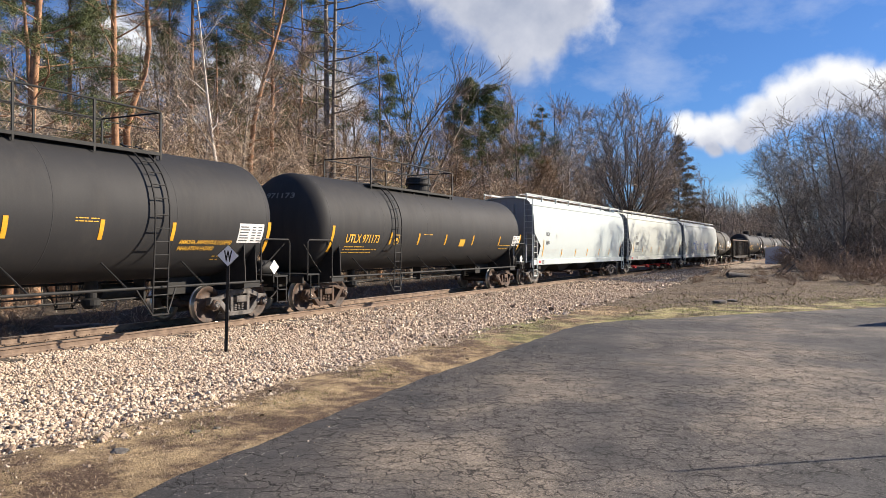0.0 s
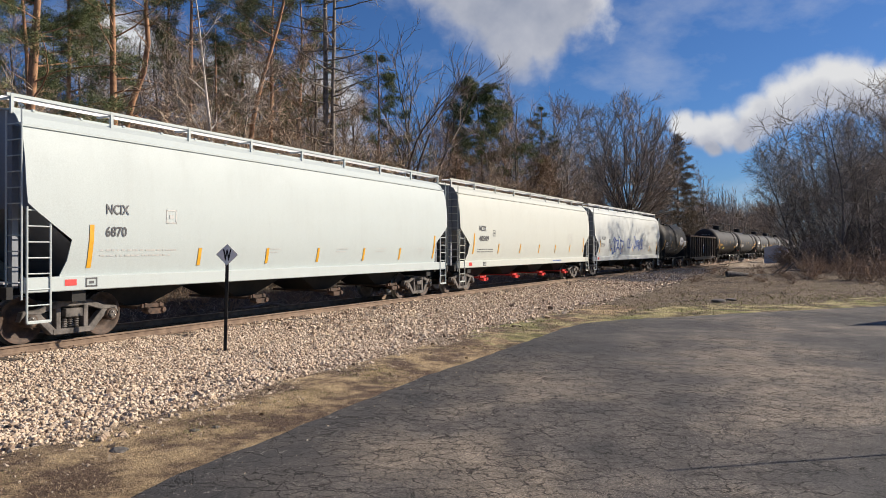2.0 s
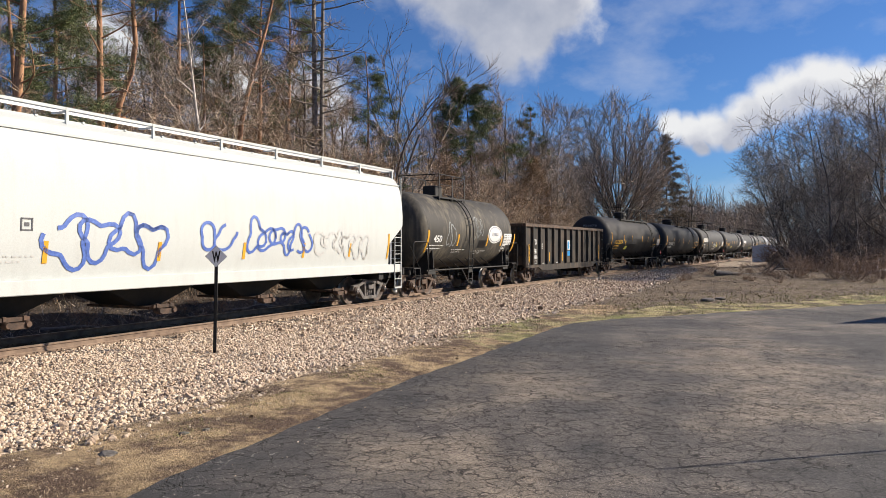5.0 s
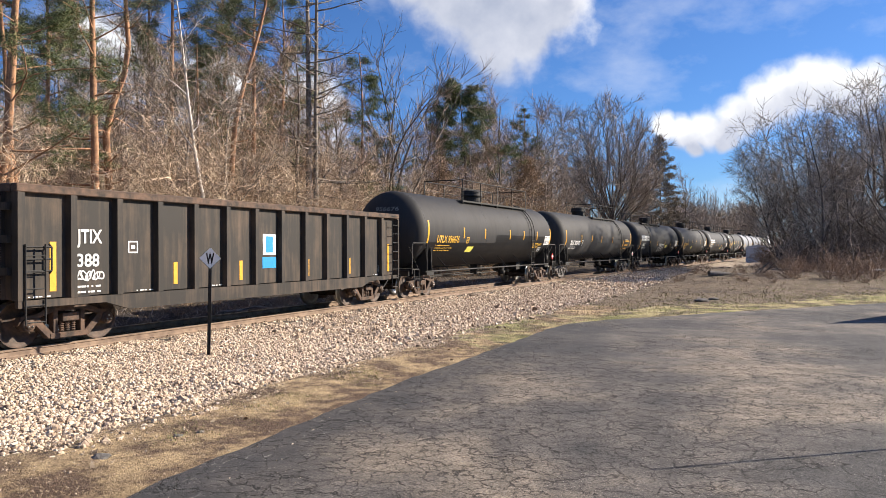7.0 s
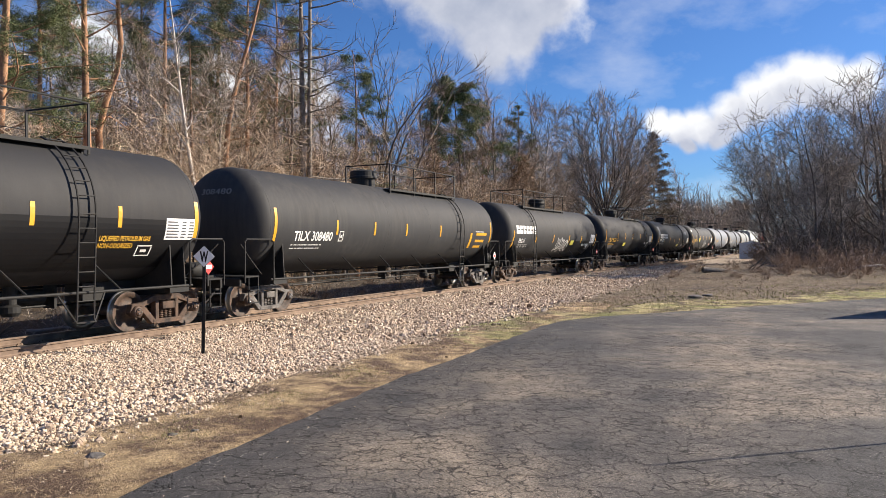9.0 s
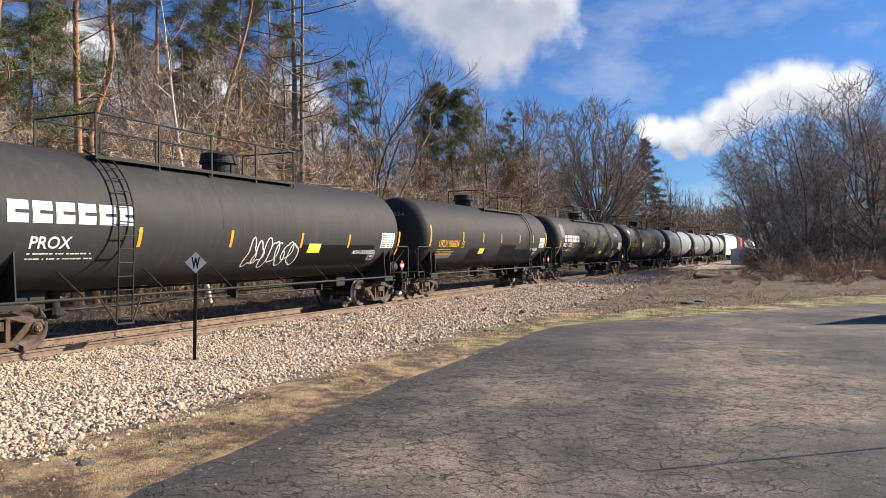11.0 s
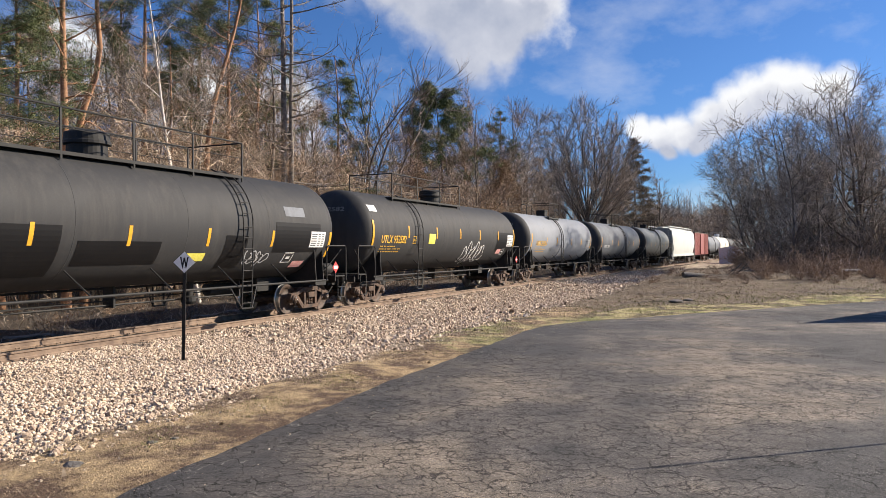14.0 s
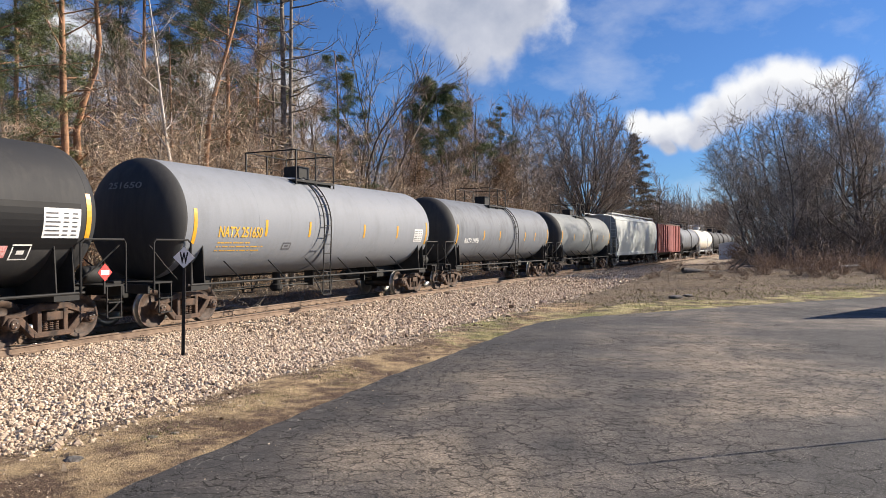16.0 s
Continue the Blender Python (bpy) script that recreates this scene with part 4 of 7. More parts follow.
def bare_tree(seed, height, spread=1.0, first=.3, limbs=12, subs=7, twigs=9, lean=(0, 0), trunk_r=None, fork=.55, twig_len=1.0, twig_r=.011, twig_k=2, open_=(15, 55), wander=.055, lift=.02):
    """Vertices of a leafless broadleaf: wood (trunk, limbs) and twigs."""
    rng = np.random.default_rng(seed)
    tr = trunk_r or height * .011
    trunk = limb(rng, np.array([0, 0, -.3]), np.array([lean[0], lean[1], 1.0]), height * .86, tr, tr * .16, 9, wobble=wander, up=lift)
    L1, L2, L3 = [], [], []
    for i in range(limbs):
        t = first + (1 - first) * (i + rng.uniform(0, .8)) / limbs
        p, d, r = at(trunk, min(t, .985))
        ln = height * rng.uniform(.24, .40) * spread * (1.15 - .65 * t)
        b = limb(rng, p, side_dir(rng, d, radians(rng.uniform(34, 74))), ln, r * fork, r * .1 + .008, 6, up=.06, wobble=.13)
        L1.append(b)
        for j in range(subs):
            q, e, rr = at(b, rng.uniform(.2, .98))
            c = limb(rng, q, side_dir(rng, e, radians(rng.uniform(24, 66))), ln * rng.uniform(.28, .5), max(rr * .6, .015), .009, 4, up=.05, wobble=.16)
            L2.append(c)
            for m in range(twigs):
                q2, e2, r2 = at(c, rng.uniform(.12, 1.0))
                L3.append(limb(rng, q2, side_dir(rng, e2, radians(rng.uniform(*open_))), rng.uniform(.5, 1.25) * twig_len, twig_r, twig_r * .5, twig_k, up=.06, wobble=.10 * (twig_k - 1)))
    wood = tube_arrays([trunk], 9), tube_arrays(L1, 5)
    fine = joined([tube_arrays(L2, 3), ribbons(L3, rng)])
    return wood, fine


def fan_tree(seed, height, width):
    """Broad domed crown: many limbs fan up from a short trunk to an even rounded outline."""
    rng = np.random.default_rng(seed)
    trunk = limb(rng, np.array([0, 0, -.3]), np.array([0, 0, 1.0]), height * .34, .40, .27, 6, wobble=.012)
    mid, rad = np.array([0, 0, height * .56]), np.array([width / 2, width / 2, height * .44])

    def reach(p, goal, r0, r1, k, bow):
        t = np.linspace(0, 1, k)[:, None]
        d = np.linalg.norm(goal - p)
        out = (goal - p) * np.array([1, 1, 0])
        pts = p + (goal - p) * t + out * bow * t * (1 - t) + rng.normal(0, .028, (k, 3)) * d * np.minimum(t, 1)
        return pts, np.linspace(r0, r1, k)

    def dome(a, up, f):
        q = math.sqrt(max(0, 1 - up * up))
        return mid + np.array([math.cos(a) * q, math.sin(a) * q, up]) * rad * f
    L1, L2, L3 = [], [], []
    n = 34
    for i in range(n):
        p, d, r = at(trunk, .42 + .57 * i / n)
        up = -.35 + 1.33 * ((i + rng.uniform(0, .7)) / n)
        a = i * 2.4 + rng.uniform(-.3, .3)
        b = reach(p, dome(a, min(up, .99), rng.uniform(.78, .92)), rng.uniform(.09, .14), .022, 7, .35)
        L1.append(b)
        for j in range(20):
            q, e, rr = at(b, rng.uniform(.25, .98))
            goal = dome(a + rng.normal(0, .42), min(.995, max(-.5, up + rng.normal(0, .22))), rng.uniform(.86, 1.04))
            goal = q + (goal - q) * min(1.0, rng.uniform(2.2, 4.8) / (np.linalg.norm(goal - q) + .1))
            c = reach(q, goal, max(rr * .5, .02), .012, 4, .1)
            L2.append(c)
            for m in range(21):
                q2, e2, r2 = at(c, rng.uniform(.15, 1))
                L3.append(limb(rng, q2, side_dir(rng, e2, radians(rng.uniform(10, 52))), rng.uniform(.6, 1.4), .018, .009, 2, up=.1, wobble=.08))
    return (tube_arrays([trunk], 9), tube_arrays(L1, 5)), joined([tube_arrays(L2, 3), ribbons(L3, rng)])


def tufts(rng, centres, radius, per, length, width):
    """Sprays of thin needle triangles round many centres."""
    n = len(centres)
    c = np.repeat(np.asarray(centres), per, axis=0)
    d = rng.normal(0, 1, (n * per, 3))
    d[:, 2] = np.abs(d[:, 2]) * .7 + .1
    d /= np.linalg.norm(d, axis=1, keepdims=True)
    base_p = c + rng.normal(0, radius * .45, (n * per, 3)) * np.array([1, 1, .55])
    w = np.cross(d, rng.normal(0, 1, (n * per, 3)))
    w /= np.linalg.norm(w, axis=1, keepdims=True)
    ln = length * rng.uniform(.6, 1.2, (n * per, 1))
    v = np.stack([base_p - w * width, base_p + w * width, base_p + d * ln], 1)
    return v.reshape(-1, 3), np.arange(n * per * 3).reshape(-1, 3)


def pine_tree(seed, height, first=.5, limbs=26, spread=.24, lean=(0, 0), dead=8, per=16, clumps=9, trunk_r=None, bow=0.0, needle=(.40, .30, .016), kink=None):
    rng = np.random.default_rng(seed)
    tr = trunk_r or height * .0105
    trunk = limb(rng, np.array([0, 0, -.3]), np.array([lean[0], lean[1], 1.0]), height, tr, .03, 16, wobble=.02 + bow, up=.03)
    if kink:
        z0, z1, dx = kink
        trunk[0][:, 0] += dx * step(trunk[0][:, 2], z0, z1)
    L1, L2, cent = [], [], []
    for i in range(limbs + dead):
        live = i < limbs
        t = first + (.99 - first) * (i / limbs) ** .9 if live else rng.uniform(.2, first + .1)
        p, d, r = at(trunk, t)
        ln = height * spread * (1.05 - .8 * (t - first) / (1 - first)) * rng.uniform(.6, 1.1) if live else rng.uniform(.6, 2.4)
        a = rng.uniform(0, 6.28)
        b = limb(rng, p, np.array([math.cos(a), math.sin(a), .25 if live else -.05]), ln, max(r * .35, .012), .008, 5, up=.05, wobble=.13)
        L1.append(b)
        for j in range(5 if live else 3):
            q, e, rr = at(b, rng.uniform(.35, 1.0))
            c = limb(rng, q, side_dir(rng, e, radians(rng.uniform(20, 60))), ln * rng.uniform(.16, .34), .011, .005, 3, up=.08, wobble=.15)
            L2.append(c)
            if live:
                cent.append(c[0][-1]), cent.append(c[0][1])
        if live:
            for j in range(clumps):
                q, e, rr = at(b, rng.uniform(.4, 1.0))
                cent.append(q + rng.normal(0, .22, 3))
    wood = tube_arrays([trunk], 9), joined([tube_arrays(L1, 4), tube_arrays(L2, 3)])
    return wood, tufts(rng, cent, needle[0], per, needle[1], needle[2])


def spruce_tree(seed, height, radius, per=18):
    """Cone-shaped conifer."""
    rng = np.random.default_rng(seed)
    trunk = limb(rng, np.array([0, 0, -.3]), np.array([0, 0, 1.0]), height, height * .012, .02, 8, wobble=.01)
    L1, cent = [], []
    n = int(height * 7)
    for i in range(n):
        t = .06 + .93 * i / n
        p, d, r = at(trunk, t)
        a, ln = i * 2.4 + rng.uniform(-.3, .3), radius * (1 - t) ** .85 * rng.uniform(.75, 1.12) + .15
        b = limb(rng, p, np.array([math.cos(a), math.sin(a), -.12]), ln, .03, .008, 4, up=.04, wobble=.08)
        L1.append(b)
        for j in range(3 + int(ln * 2.4)):
            q, e, rr = at(b, rng.uniform(.2, 1))
            cent.append(q + rng.normal(0, .16, 3))
    return (tube_arrays([trunk], 7), tube_arrays(L1, 3)), tufts(rng, cent, .40, per, .26, .022)


def dead_conifer(seed, height, limbs=46):
    """Two straight stems side by side with many long bare branches that dip and turn up."""
    rng = np.random.default_rng(seed)
    stems = [limb(rng, np.array([dx, dy, -.3]), np.array([0.0, 0, 1.0]), height * k, r, .07, 9, wobble=.008) for dx, dy, k, r in ((-.17, 0, 1.0, .22), (.20, .15, .93, .17))]
    L1, L2, L3 = [], [], []
    for i in range(limbs):
        t = .12 + .86 * i / limbs
        p, d, r = at(stems[i % 2], t)
        a, ln = rng.uniform(0, 6.28), rng.uniform(1.4, 5.2) * (1.1 - .45 * t)
        b = limb(rng, p, np.array([math.cos(a), math.sin(a), rng.uniform(-.3, .15)]), ln, .05, .012, 7, up=.045, wobble=.10)
        L1.append(b)
        for j in range(7):
            q, e, rr = at(b, rng.uniform(.2, 1))
            c = limb(rng, q, side_dir(rng, e, radians(rng.uniform(30, 70))), ln * rng.uniform(.15, .4), .015, .006, 3, wobble=.2)
            L2.append(c)
            for k in range(4):
                q2, e2, r2 = at(c, rng.uniform(.2, 1))
                L3.append(limb(rng, q2, side_dir(rng, e2, .8), rng.uniform(.25, .7), .007, .004, 2, wobble=.2))
    return (tube_arrays(stems, 10), tube_arrays(L1, 5)), joined([tube_arrays(L2, 3), ribbons(L3, rng)])


def forked_tree(seed, height):
    """Open leafless crown: the trunk parts low into a few long rising limbs."""
    rng = np.random.default_rng(seed)
    trunk = limb(rng, np.array([0, 0, -.3]), np.array([.03, 0, 1.0]), height * .34, .26, .20, 6, wobble=.03)
    L1, L2, L3 = [], [], []
    for i, (a, tilt, ln) in enumerate(((.1, .62, .66), (2.9, .30, .62), (.6, .26, .70), (4.2, .45, .55), (1.6, .5, .55), (-.5, .55, .50))):
        p, d, r = at(trunk, .55 + .075 * i)
        b = limb(rng, p, np.array([math.cos(a) * tilt, math.sin(a) * tilt, 1.0]), height * ln, .125, .02, 11, wobble=.10, up=.03)
        L1.append(b)
        for j in range(17):
            q, e, rr = at(b, .18 + .8 * (j + rng.uniform(0, .8)) / 17)
            c = limb(rng, q, side_dir(rng, e, radians(rng.uniform(24, 52))), height * rng.uniform(.10, .20), max(rr * .45, .022), .012, 6, up=.06, wobble=.14)
            L2.append(c)
            for m in range(13):
                q2, e2, r2 = at(c, rng.uniform(.1, 1.0))
                L3.append(limb(rng, q2, side_dir(rng, e2, radians(rng.uniform(18, 50))), rng.uniform(.5, 1.5), .016, .007, 3, up=.06, wobble=.10))
    return (tube_arrays([trunk], 9), tube_arrays(L1, 6)), joined([tube_arrays(L2, 3), ribbons(L3, rng)])


def brush(seed, height, width, stems=26, subs=5, twigs=5, r=.011, rooted=False):
    """A clump of many thin upright stems."""
    rng = np.random.default_rng(seed)
    L1, L2, L3 = [], [], []
    for i in range(stems):
        a, q = rng.uniform(0, 6.28), rng.uniform(0, 1) ** .5 * width * .45
        p = np.array([q * math.cos(a), q * math.sin(a), -.15]) * (.05 if rooted else 1)
        h = height * rng.uniform(.45, 1.0)
        tilt = rng.uniform(.2, 1.6) if rooted else .35 * rng.uniform(.2, 1.2)
        b = limb(rng, p, np.array([tilt * math.cos(a), tilt * math.sin(a), 1.0]), h, r * rng.uniform(.6, 1.3), .004, 7, wobble=.2, up=.05)
        L1.append(b)
        for j in range(subs):
            q1, e, rr = at(b, rng.uniform(.2, .98))
            c = limb(rng, q1, side_dir(rng, e, radians(rng.uniform(28, 85))), h * rng.uniform(.06, .18), r * .6, .004, 4, wobble=.3, up=.05)
            L2.append(c)
            for k in range(twigs):
                q2, e2, r2 = at(c, rng.uniform(.1, 1))
                L3.append(limb(rng, q2, side_dir(rng, e2, radians(rng.uniform(25, 85))), h * rng.uniform(.04, .11), .006, .003, 2, wobble=.2, up=.04))
    return joined([tube_arrays(L1, 3), ribbons(L2, rng, 1.2), ribbons(L3, rng, 1.3)])


def tree_thing(name, label, category, wood, fine, bark, fine_mat, group):
    ob = tagged(new(name), label, category, group)
    big_mesh("trunk", *wood[0], bark, ob, smooth=True)
    tagged(big_mesh("limb_growth", *wood[1], bark, ob, smooth=True), kind="stuff")
    big_mesh("crown", *fine, fine_mat, ob)
    return ob


def plan_xy(px, depth):
    """Plan place at a bearing (tangent from straight ahead) and a depth."""
    return px * depth, depth


def stand(x, y, turn=0.0, size=1.0):
    z = float(ground_z(x, y)[0])
    return Matrix.LocRotScale((x, y, z - .05), Euler((0, 0, turn)), None), size


PLACED = set()


def put(kind, x, y, turn, size=1.0):
    """Places the first of a kind itself, and copies of it after that."""
    m, _ = stand(x, y, turn)
    if kind not in PLACED:
        PLACED.add(kind)
        kind.matrix_basis = m
        kind.scale = (size,) * 3
        return kind
    was = kind.scale.copy()
    kind.scale = (size,) * 3
    ob = copy_thing(kind, m)
    kind.scale = was
    return ob


def make_woods():
    rng = random.Random(11)
    W = "trees of the wood behind the track"
    bare_lab = "tall leafless grey-barked tree with fine twigs"
    bare = [tree_thing("bare_tree", bare_lab, "tree", *bare_tree(20 + i, h, sp, fi, 14, 8, 21, twig_r=.009), M["bark_grey"] if i % 2 else M["bark_dark"], M["twig_grey"] if i % 2 else M["twig_brown"], W)
            for i, (h, sp, fi) in enumerate([(17, .95, .16), (15, 1.05, .12), (18, .85, .2), (13, 1.05, .1)])]
    pines = [tree_thing("pine_tree", "tall pine with orange bark and sparse green needles", "tree", *pine_tree(40 + i, h, fi, 24, .2, ln, 14, 64, 9, None, bow, (.30, .17, .009)), M["bark_pine"], M["needles"], W)
             for i, (h, fi, ln, bow) in enumerate([(19, .52, (0, 0), 0), (20, .58, (.03, 0), .02), (17, .42, (.05, .02), 0)])]
    birch = tree_thing("birch_tree", "slender pale-barked leaning birch without leaves", "tree", *bare_tree(61, 17, .36, .45, 8, 4, 6, (-.17, 0), .125, wander=.022, lift=0), M["bark_pale"], M["twig_grey"], W)
    dead = tree_thing("dead_conifer", "twin-stemmed dark dead conifer with bare side branches", "tree", *dead_conifer(71, 19, 72), M["bark_mid"], M["twig_dark"], W)
    forked = tree_thing("forked_tree", "open leafless tree forking into long rising limbs", "tree", *forked_tree(75, 18.5), M["bark_dark"], M["twig_dark"], W)
    round_t = tree_thing("maple_tree", "broad rounded leafless tree beside the track", "tree", *fan_tree(81, 22.5, 15.4), M["bark_dark"], M["twig_grey"], W)
    spruce = tree_thing("spruce_tree", "dull brown-green cone-shaped spruce", "tree", *spruce_tree(91, 20.0, 7.2, 62), M["bark_dark"], M["needles_dull"], W)
    thick = tree_thing("pine_tree", "dense dark green pine crown above bare trees", "tree", *pine_tree(47, 17.0, .5, 44, .30, (0, 0), 6, 76, 16, None, 0, (.38, .24, .015)), M["bark_dark"], M["needles_green"], W)
    low_pine = tree_thing("pine_tree", "pine with broad green boughs low on its trunk", "tree", *pine_tree(55, 17, .3, 22, .24, (.02, 0), 6, 90, 11, None, 0, (.30, .16, .009)), M["bark_pine"], M["needles_green"], W)
    bent = tree_thing("pine_tree", "orange-barked pine that bends sideways half-way up", "tree", *pine_tree(58, 18, .68, 18, .18, (.01, 0), 14, 60, 8, .21, .004, (.30, .17, .010), (6.6, 10.4, 1.15)), M["bark_pine"], M["needles"], W)
    leaning = tree_thing("pine_tree", "orange-barked pine leaning over towards its top", "tree", *pine_tree(59, 18, .66, 18, .2, (.03, 0), 14, 60, 8, .2, .004, (.30, .17, .010), (8.0, 15.0, .95)), M["bark_pine"], M["needles"], W)
    beech = tree_thing("beech_tree", "small tree holding withered orange-brown leaves", "tree", *pine_tree(63, 11, .25, 26, .3, (0, 0), 0, 30, 10, None, 0, (.6, .11, .034)), M["bark_grey"], M["leaf_brown"], W)
    u = lambda px: (px - 784) / 1300
    # named trees, by bearing and depth
    for kind, px, depth, turn, size in [
            (pines[1], 62, 27.5, .3, 1.0), (low_pine, 10, 25, 1.0, 1.0), (low_pine, 96, 29, 4.5, .9), (low_pine, 130, 34, 3.0, 1.05), (pines[0], 330, 44, 2.0, 1.15),
            (pines[0], 203, 30, 1.2, 1.05), (bent, 234, 32, 0, 1.05), (birch, 430, 33, 0, 1.0), (leaning, 438, 38, 0, 1.05), (low_pine, 520, 50, 2.2, 1.2), (low_pine, 400, 52, .6, 1.25), (pines[2], 300, 46, 5.0, 1.2),
            (beech, 950, 68, 0, 1.0), (beech, 505, 52, 2.0, 1.0), (beech, 800, 58, 1.0, .9), (beech, 985, 76, 3.0, 1.05), (bare[0], 925, 70, 1.0, 1.1), (bare[2], 985, 82, 2.0, 1.15), (bare[1], 1005, 78, 4.0, 1.2), (bare[0], 1045, 104, 3.0, 1.1),
            (bare[3], 965, 70, 5.0, 1.0), (bare[1], 880, 62, 2.5, .9), (bare[0], 1250, 130, 1.0, 1.0), (dead, 582, 41, 0, 1.05), (low_pine, 672, 52, 2.5, .98), (forked, 724, 52, 0, 1.02), (forked, 905, 72, .4, .86), (thick, 866, 66, 0, 1.03),
            (bare[1], 945, 74, .7, 1.05), (round_t, 1112, 95, 0, 1.0), (spruce, 1202, 112, 0, 1.0), (pines[0], 478, 46, 4, 1.1), (bare[2], 800, 60, 1.0, .72), (bare[3], 1010, 84, 2.0, 1.1),
            (bare[0], 40, 44, .5, 1.0), (bare[2], 150, 48, 2.5, 1.0), (bare[1], 255, 45, 4.0, 1.1), (bare[2], 360, 50, 1.0, 1.0), (bare[0], 455, 48, 3.0, 1.0), (bare[1], 560, 55, 5.0, 1.15), (bare[2], 625, 60, .2, 1.0)]:
        x, y = plan_xy(u(px), depth)
        put(kind, x, y, turn, size)
    # fill of the wood
    for i in range(96):
        s = (rng.uniform(-6, 52) if i < 50 else rng.uniform(40, 120)) if i < 92 else rng.uniform(60, 190)
        lat = -rng.uniform(9.5, 38) if i < 92 else -rng.uniform(9, 26)
        x, y = (float(q) for q in on_track(s, lat))
        if y < 2 or x / y < -.75:
            continue
        kind = rng.choice(bare * 3 + [dead] if i % 5 else pines)
        put(kind, x, y, rng.uniform(0, 6.28), rng.uniform(.72, 1.02))
    return bare, pines, round_t


def make_thicket(bare):
    rng = random.Random(23)
    G = "trees of the thicket beyond the lot"
    slim = [tree_thing("thicket_tree", "slender leafless tree in a dense thicket", "tree", *bare_tree(120 + i, h, sp, .08, 15, 6, 9, (0, 0), .10 + .025 * i, twig_r=.0105, twig_len=1.0, twig_k=3, open_=(25, 75)), M["bark_dark"], M["twig_pale"], G) for i, (h, sp) in enumerate(((12, 1.0), (14, .8), (15.5, .85), (13, 1.1)))]
    arched = [tree_thing("thicket_tree", "leafless tree arching out from the thicket's edge", "tree", *bare_tree(130 + i, 12, 1.15, .12, 15, 7, 10, (-.32, -.1), .12, twig_r=.0115, twig_k=3, open_=(20, 60), lift=.05), M["bark_dark"], M["twig_pale"], G) for i in range(2)]
    for i in range(38):
        px = rng.uniform(1445, 1670)
        depth = rng.uniform(50, 76) + max(0, 1500 - px) * .3
        x, y = (px - 784) / 1300 * depth, depth
        kind = rng.randrange(4)
        rise = float(np.interp(px, [1340, 1385, 1433, 1506, 1560, 1640], [140, 200, 255, 312, 335, 350])) / 1300 * depth + 1.9
        put(slim[kind], x, y, rng.uniform(0, 6.28), rise / (12, 14, 15.5, 13)[kind] * rng.uniform(.62, .97))
    for i in range(9):
        px, depth = 1412 + 7.0 * i + rng.uniform(-4, 4), rng.uniform(62, 88)
        x, y = (px - 784) / 1300 * depth, depth
        if track_coords(x, y)[1][0] > 7:
            rise = float(np.interp(px, [1370, 1400, 1433, 1470], [150, 195, 235, 275])) / 1300 * depth + 1.9
            put(arched[i % 2], x, y, rng.uniform(-.5, .5), rise / 12.5 * rng.uniform(.7, 1.0))
    # far trees where the track leaves the view
    far = [tree_thing("far_tree", "distant leafless grey-brown tree behind the train", "tree", *bare_tree(150 + i, 16, 1.1, .06, 14, 6, 8, twig_r=.05, twig_len=1.7), M["bark_dark"], M["twig_grey"], "far trees behind the train") for i in range(2)]
    for i in range(72):
        px, depth = (rng.uniform(1225, 1450), rng.uniform(150, 260)) if i < 54 else (rng.uniform(1330, 1440), rng.uniform(230, 330))
        x, y = (px - 784) / 1300 * depth, depth
        s, lat = track_coords(x, y)
        if abs(lat[0]) < 9:
            continue
        put(far[i % 2], x, y, rng.uniform(0, 6.28), rng.uniform(.65, .95) * depth / 200)


def make_brush():
    rng = random.Random(31)
    tan = [tagged(big_mesh("shrub", *brush(200 + i, h, w, 27, 16, 10, .0085), M["twig_tan"]), "tangle of leafless tan shrub stems", "shrub", "undergrowth along the track") for i, (h, w) in enumerate(((8.5, 4.5), (7.0, 5.0), (9.5, 4.5)))]
    low = [tagged(big_mesh("bramble", *brush(220 + i, h, w, 24, 4, 4, .010, True), M["twig_brown"]), "low brown leafless bramble", "bramble", "brambles on the bank") for i, (h, w) in enumerate(((1.5, 2.4), (1.1, 2.6)))]
    for i in range(74):
        s, lat = rng.uniform(-4, 58) if i < 56 else rng.uniform(50, 125), -rng.uniform(7, 22)
        x, y = (float(q) for q in on_track(s, lat))
        if y > 3:
            put(rng.choice(tan), x, y, rng.uniform(0, 6.28), rng.uniform(.5, .75) + .55 * min(1, (-lat - 6.5) / 6))
    for i in range(62):
        px, depth = rng.uniform(1225, 1385) if i < 14 else rng.uniform(1385, 1680), rng.uniform(38, 60)
        x, y = (px - 784) / 1300 * depth, depth
        s, lat = track_coords(x, y)
        if lat[0] > 7.5:
            put(rng.choice(low), x, y, rng.uniform(0, 6.28), rng.uniform(.4, .8) if px < 1400 else rng.uniform(.8, 1.5))
    for i in range(46):
        px, depth = rng.uniform(1300, 1680), rng.uniform(36, 46)
        x, y = (px - 784) / 1300 * depth, depth
        if track_coords(x, y)[1][0] > 11:
            put(rng.choice(low), x, y, rng.uniform(0, 6.28), rng.uniform(.3, .6) + (.35 if px > 1420 else 0))
    for i in range(16):
        px, depth = rng.uniform(1392, 1440), rng.uniform(66, 96)
        x, y = (px - 784) / 1300 * depth, depth
        if track_coords(x, y)[1][0] > 5.5:
            put(rng.choice(low), x, y, rng.uniform(0, 6.28), rng.uniform(1.6, 2.6))
    for i in range(60):
        x, y = (float(q) for q in on_track(rng.uniform(4, 62), -rng.uniform(4.6, 9.5)))
        put(rng.choice(low), x, y, rng.uniform(0, 6.28), rng.uniform(.45, .9))


bare_kinds, pine_kinds, round_kind = make_woods()
make_thicket(bare_kinds)
make_brush()


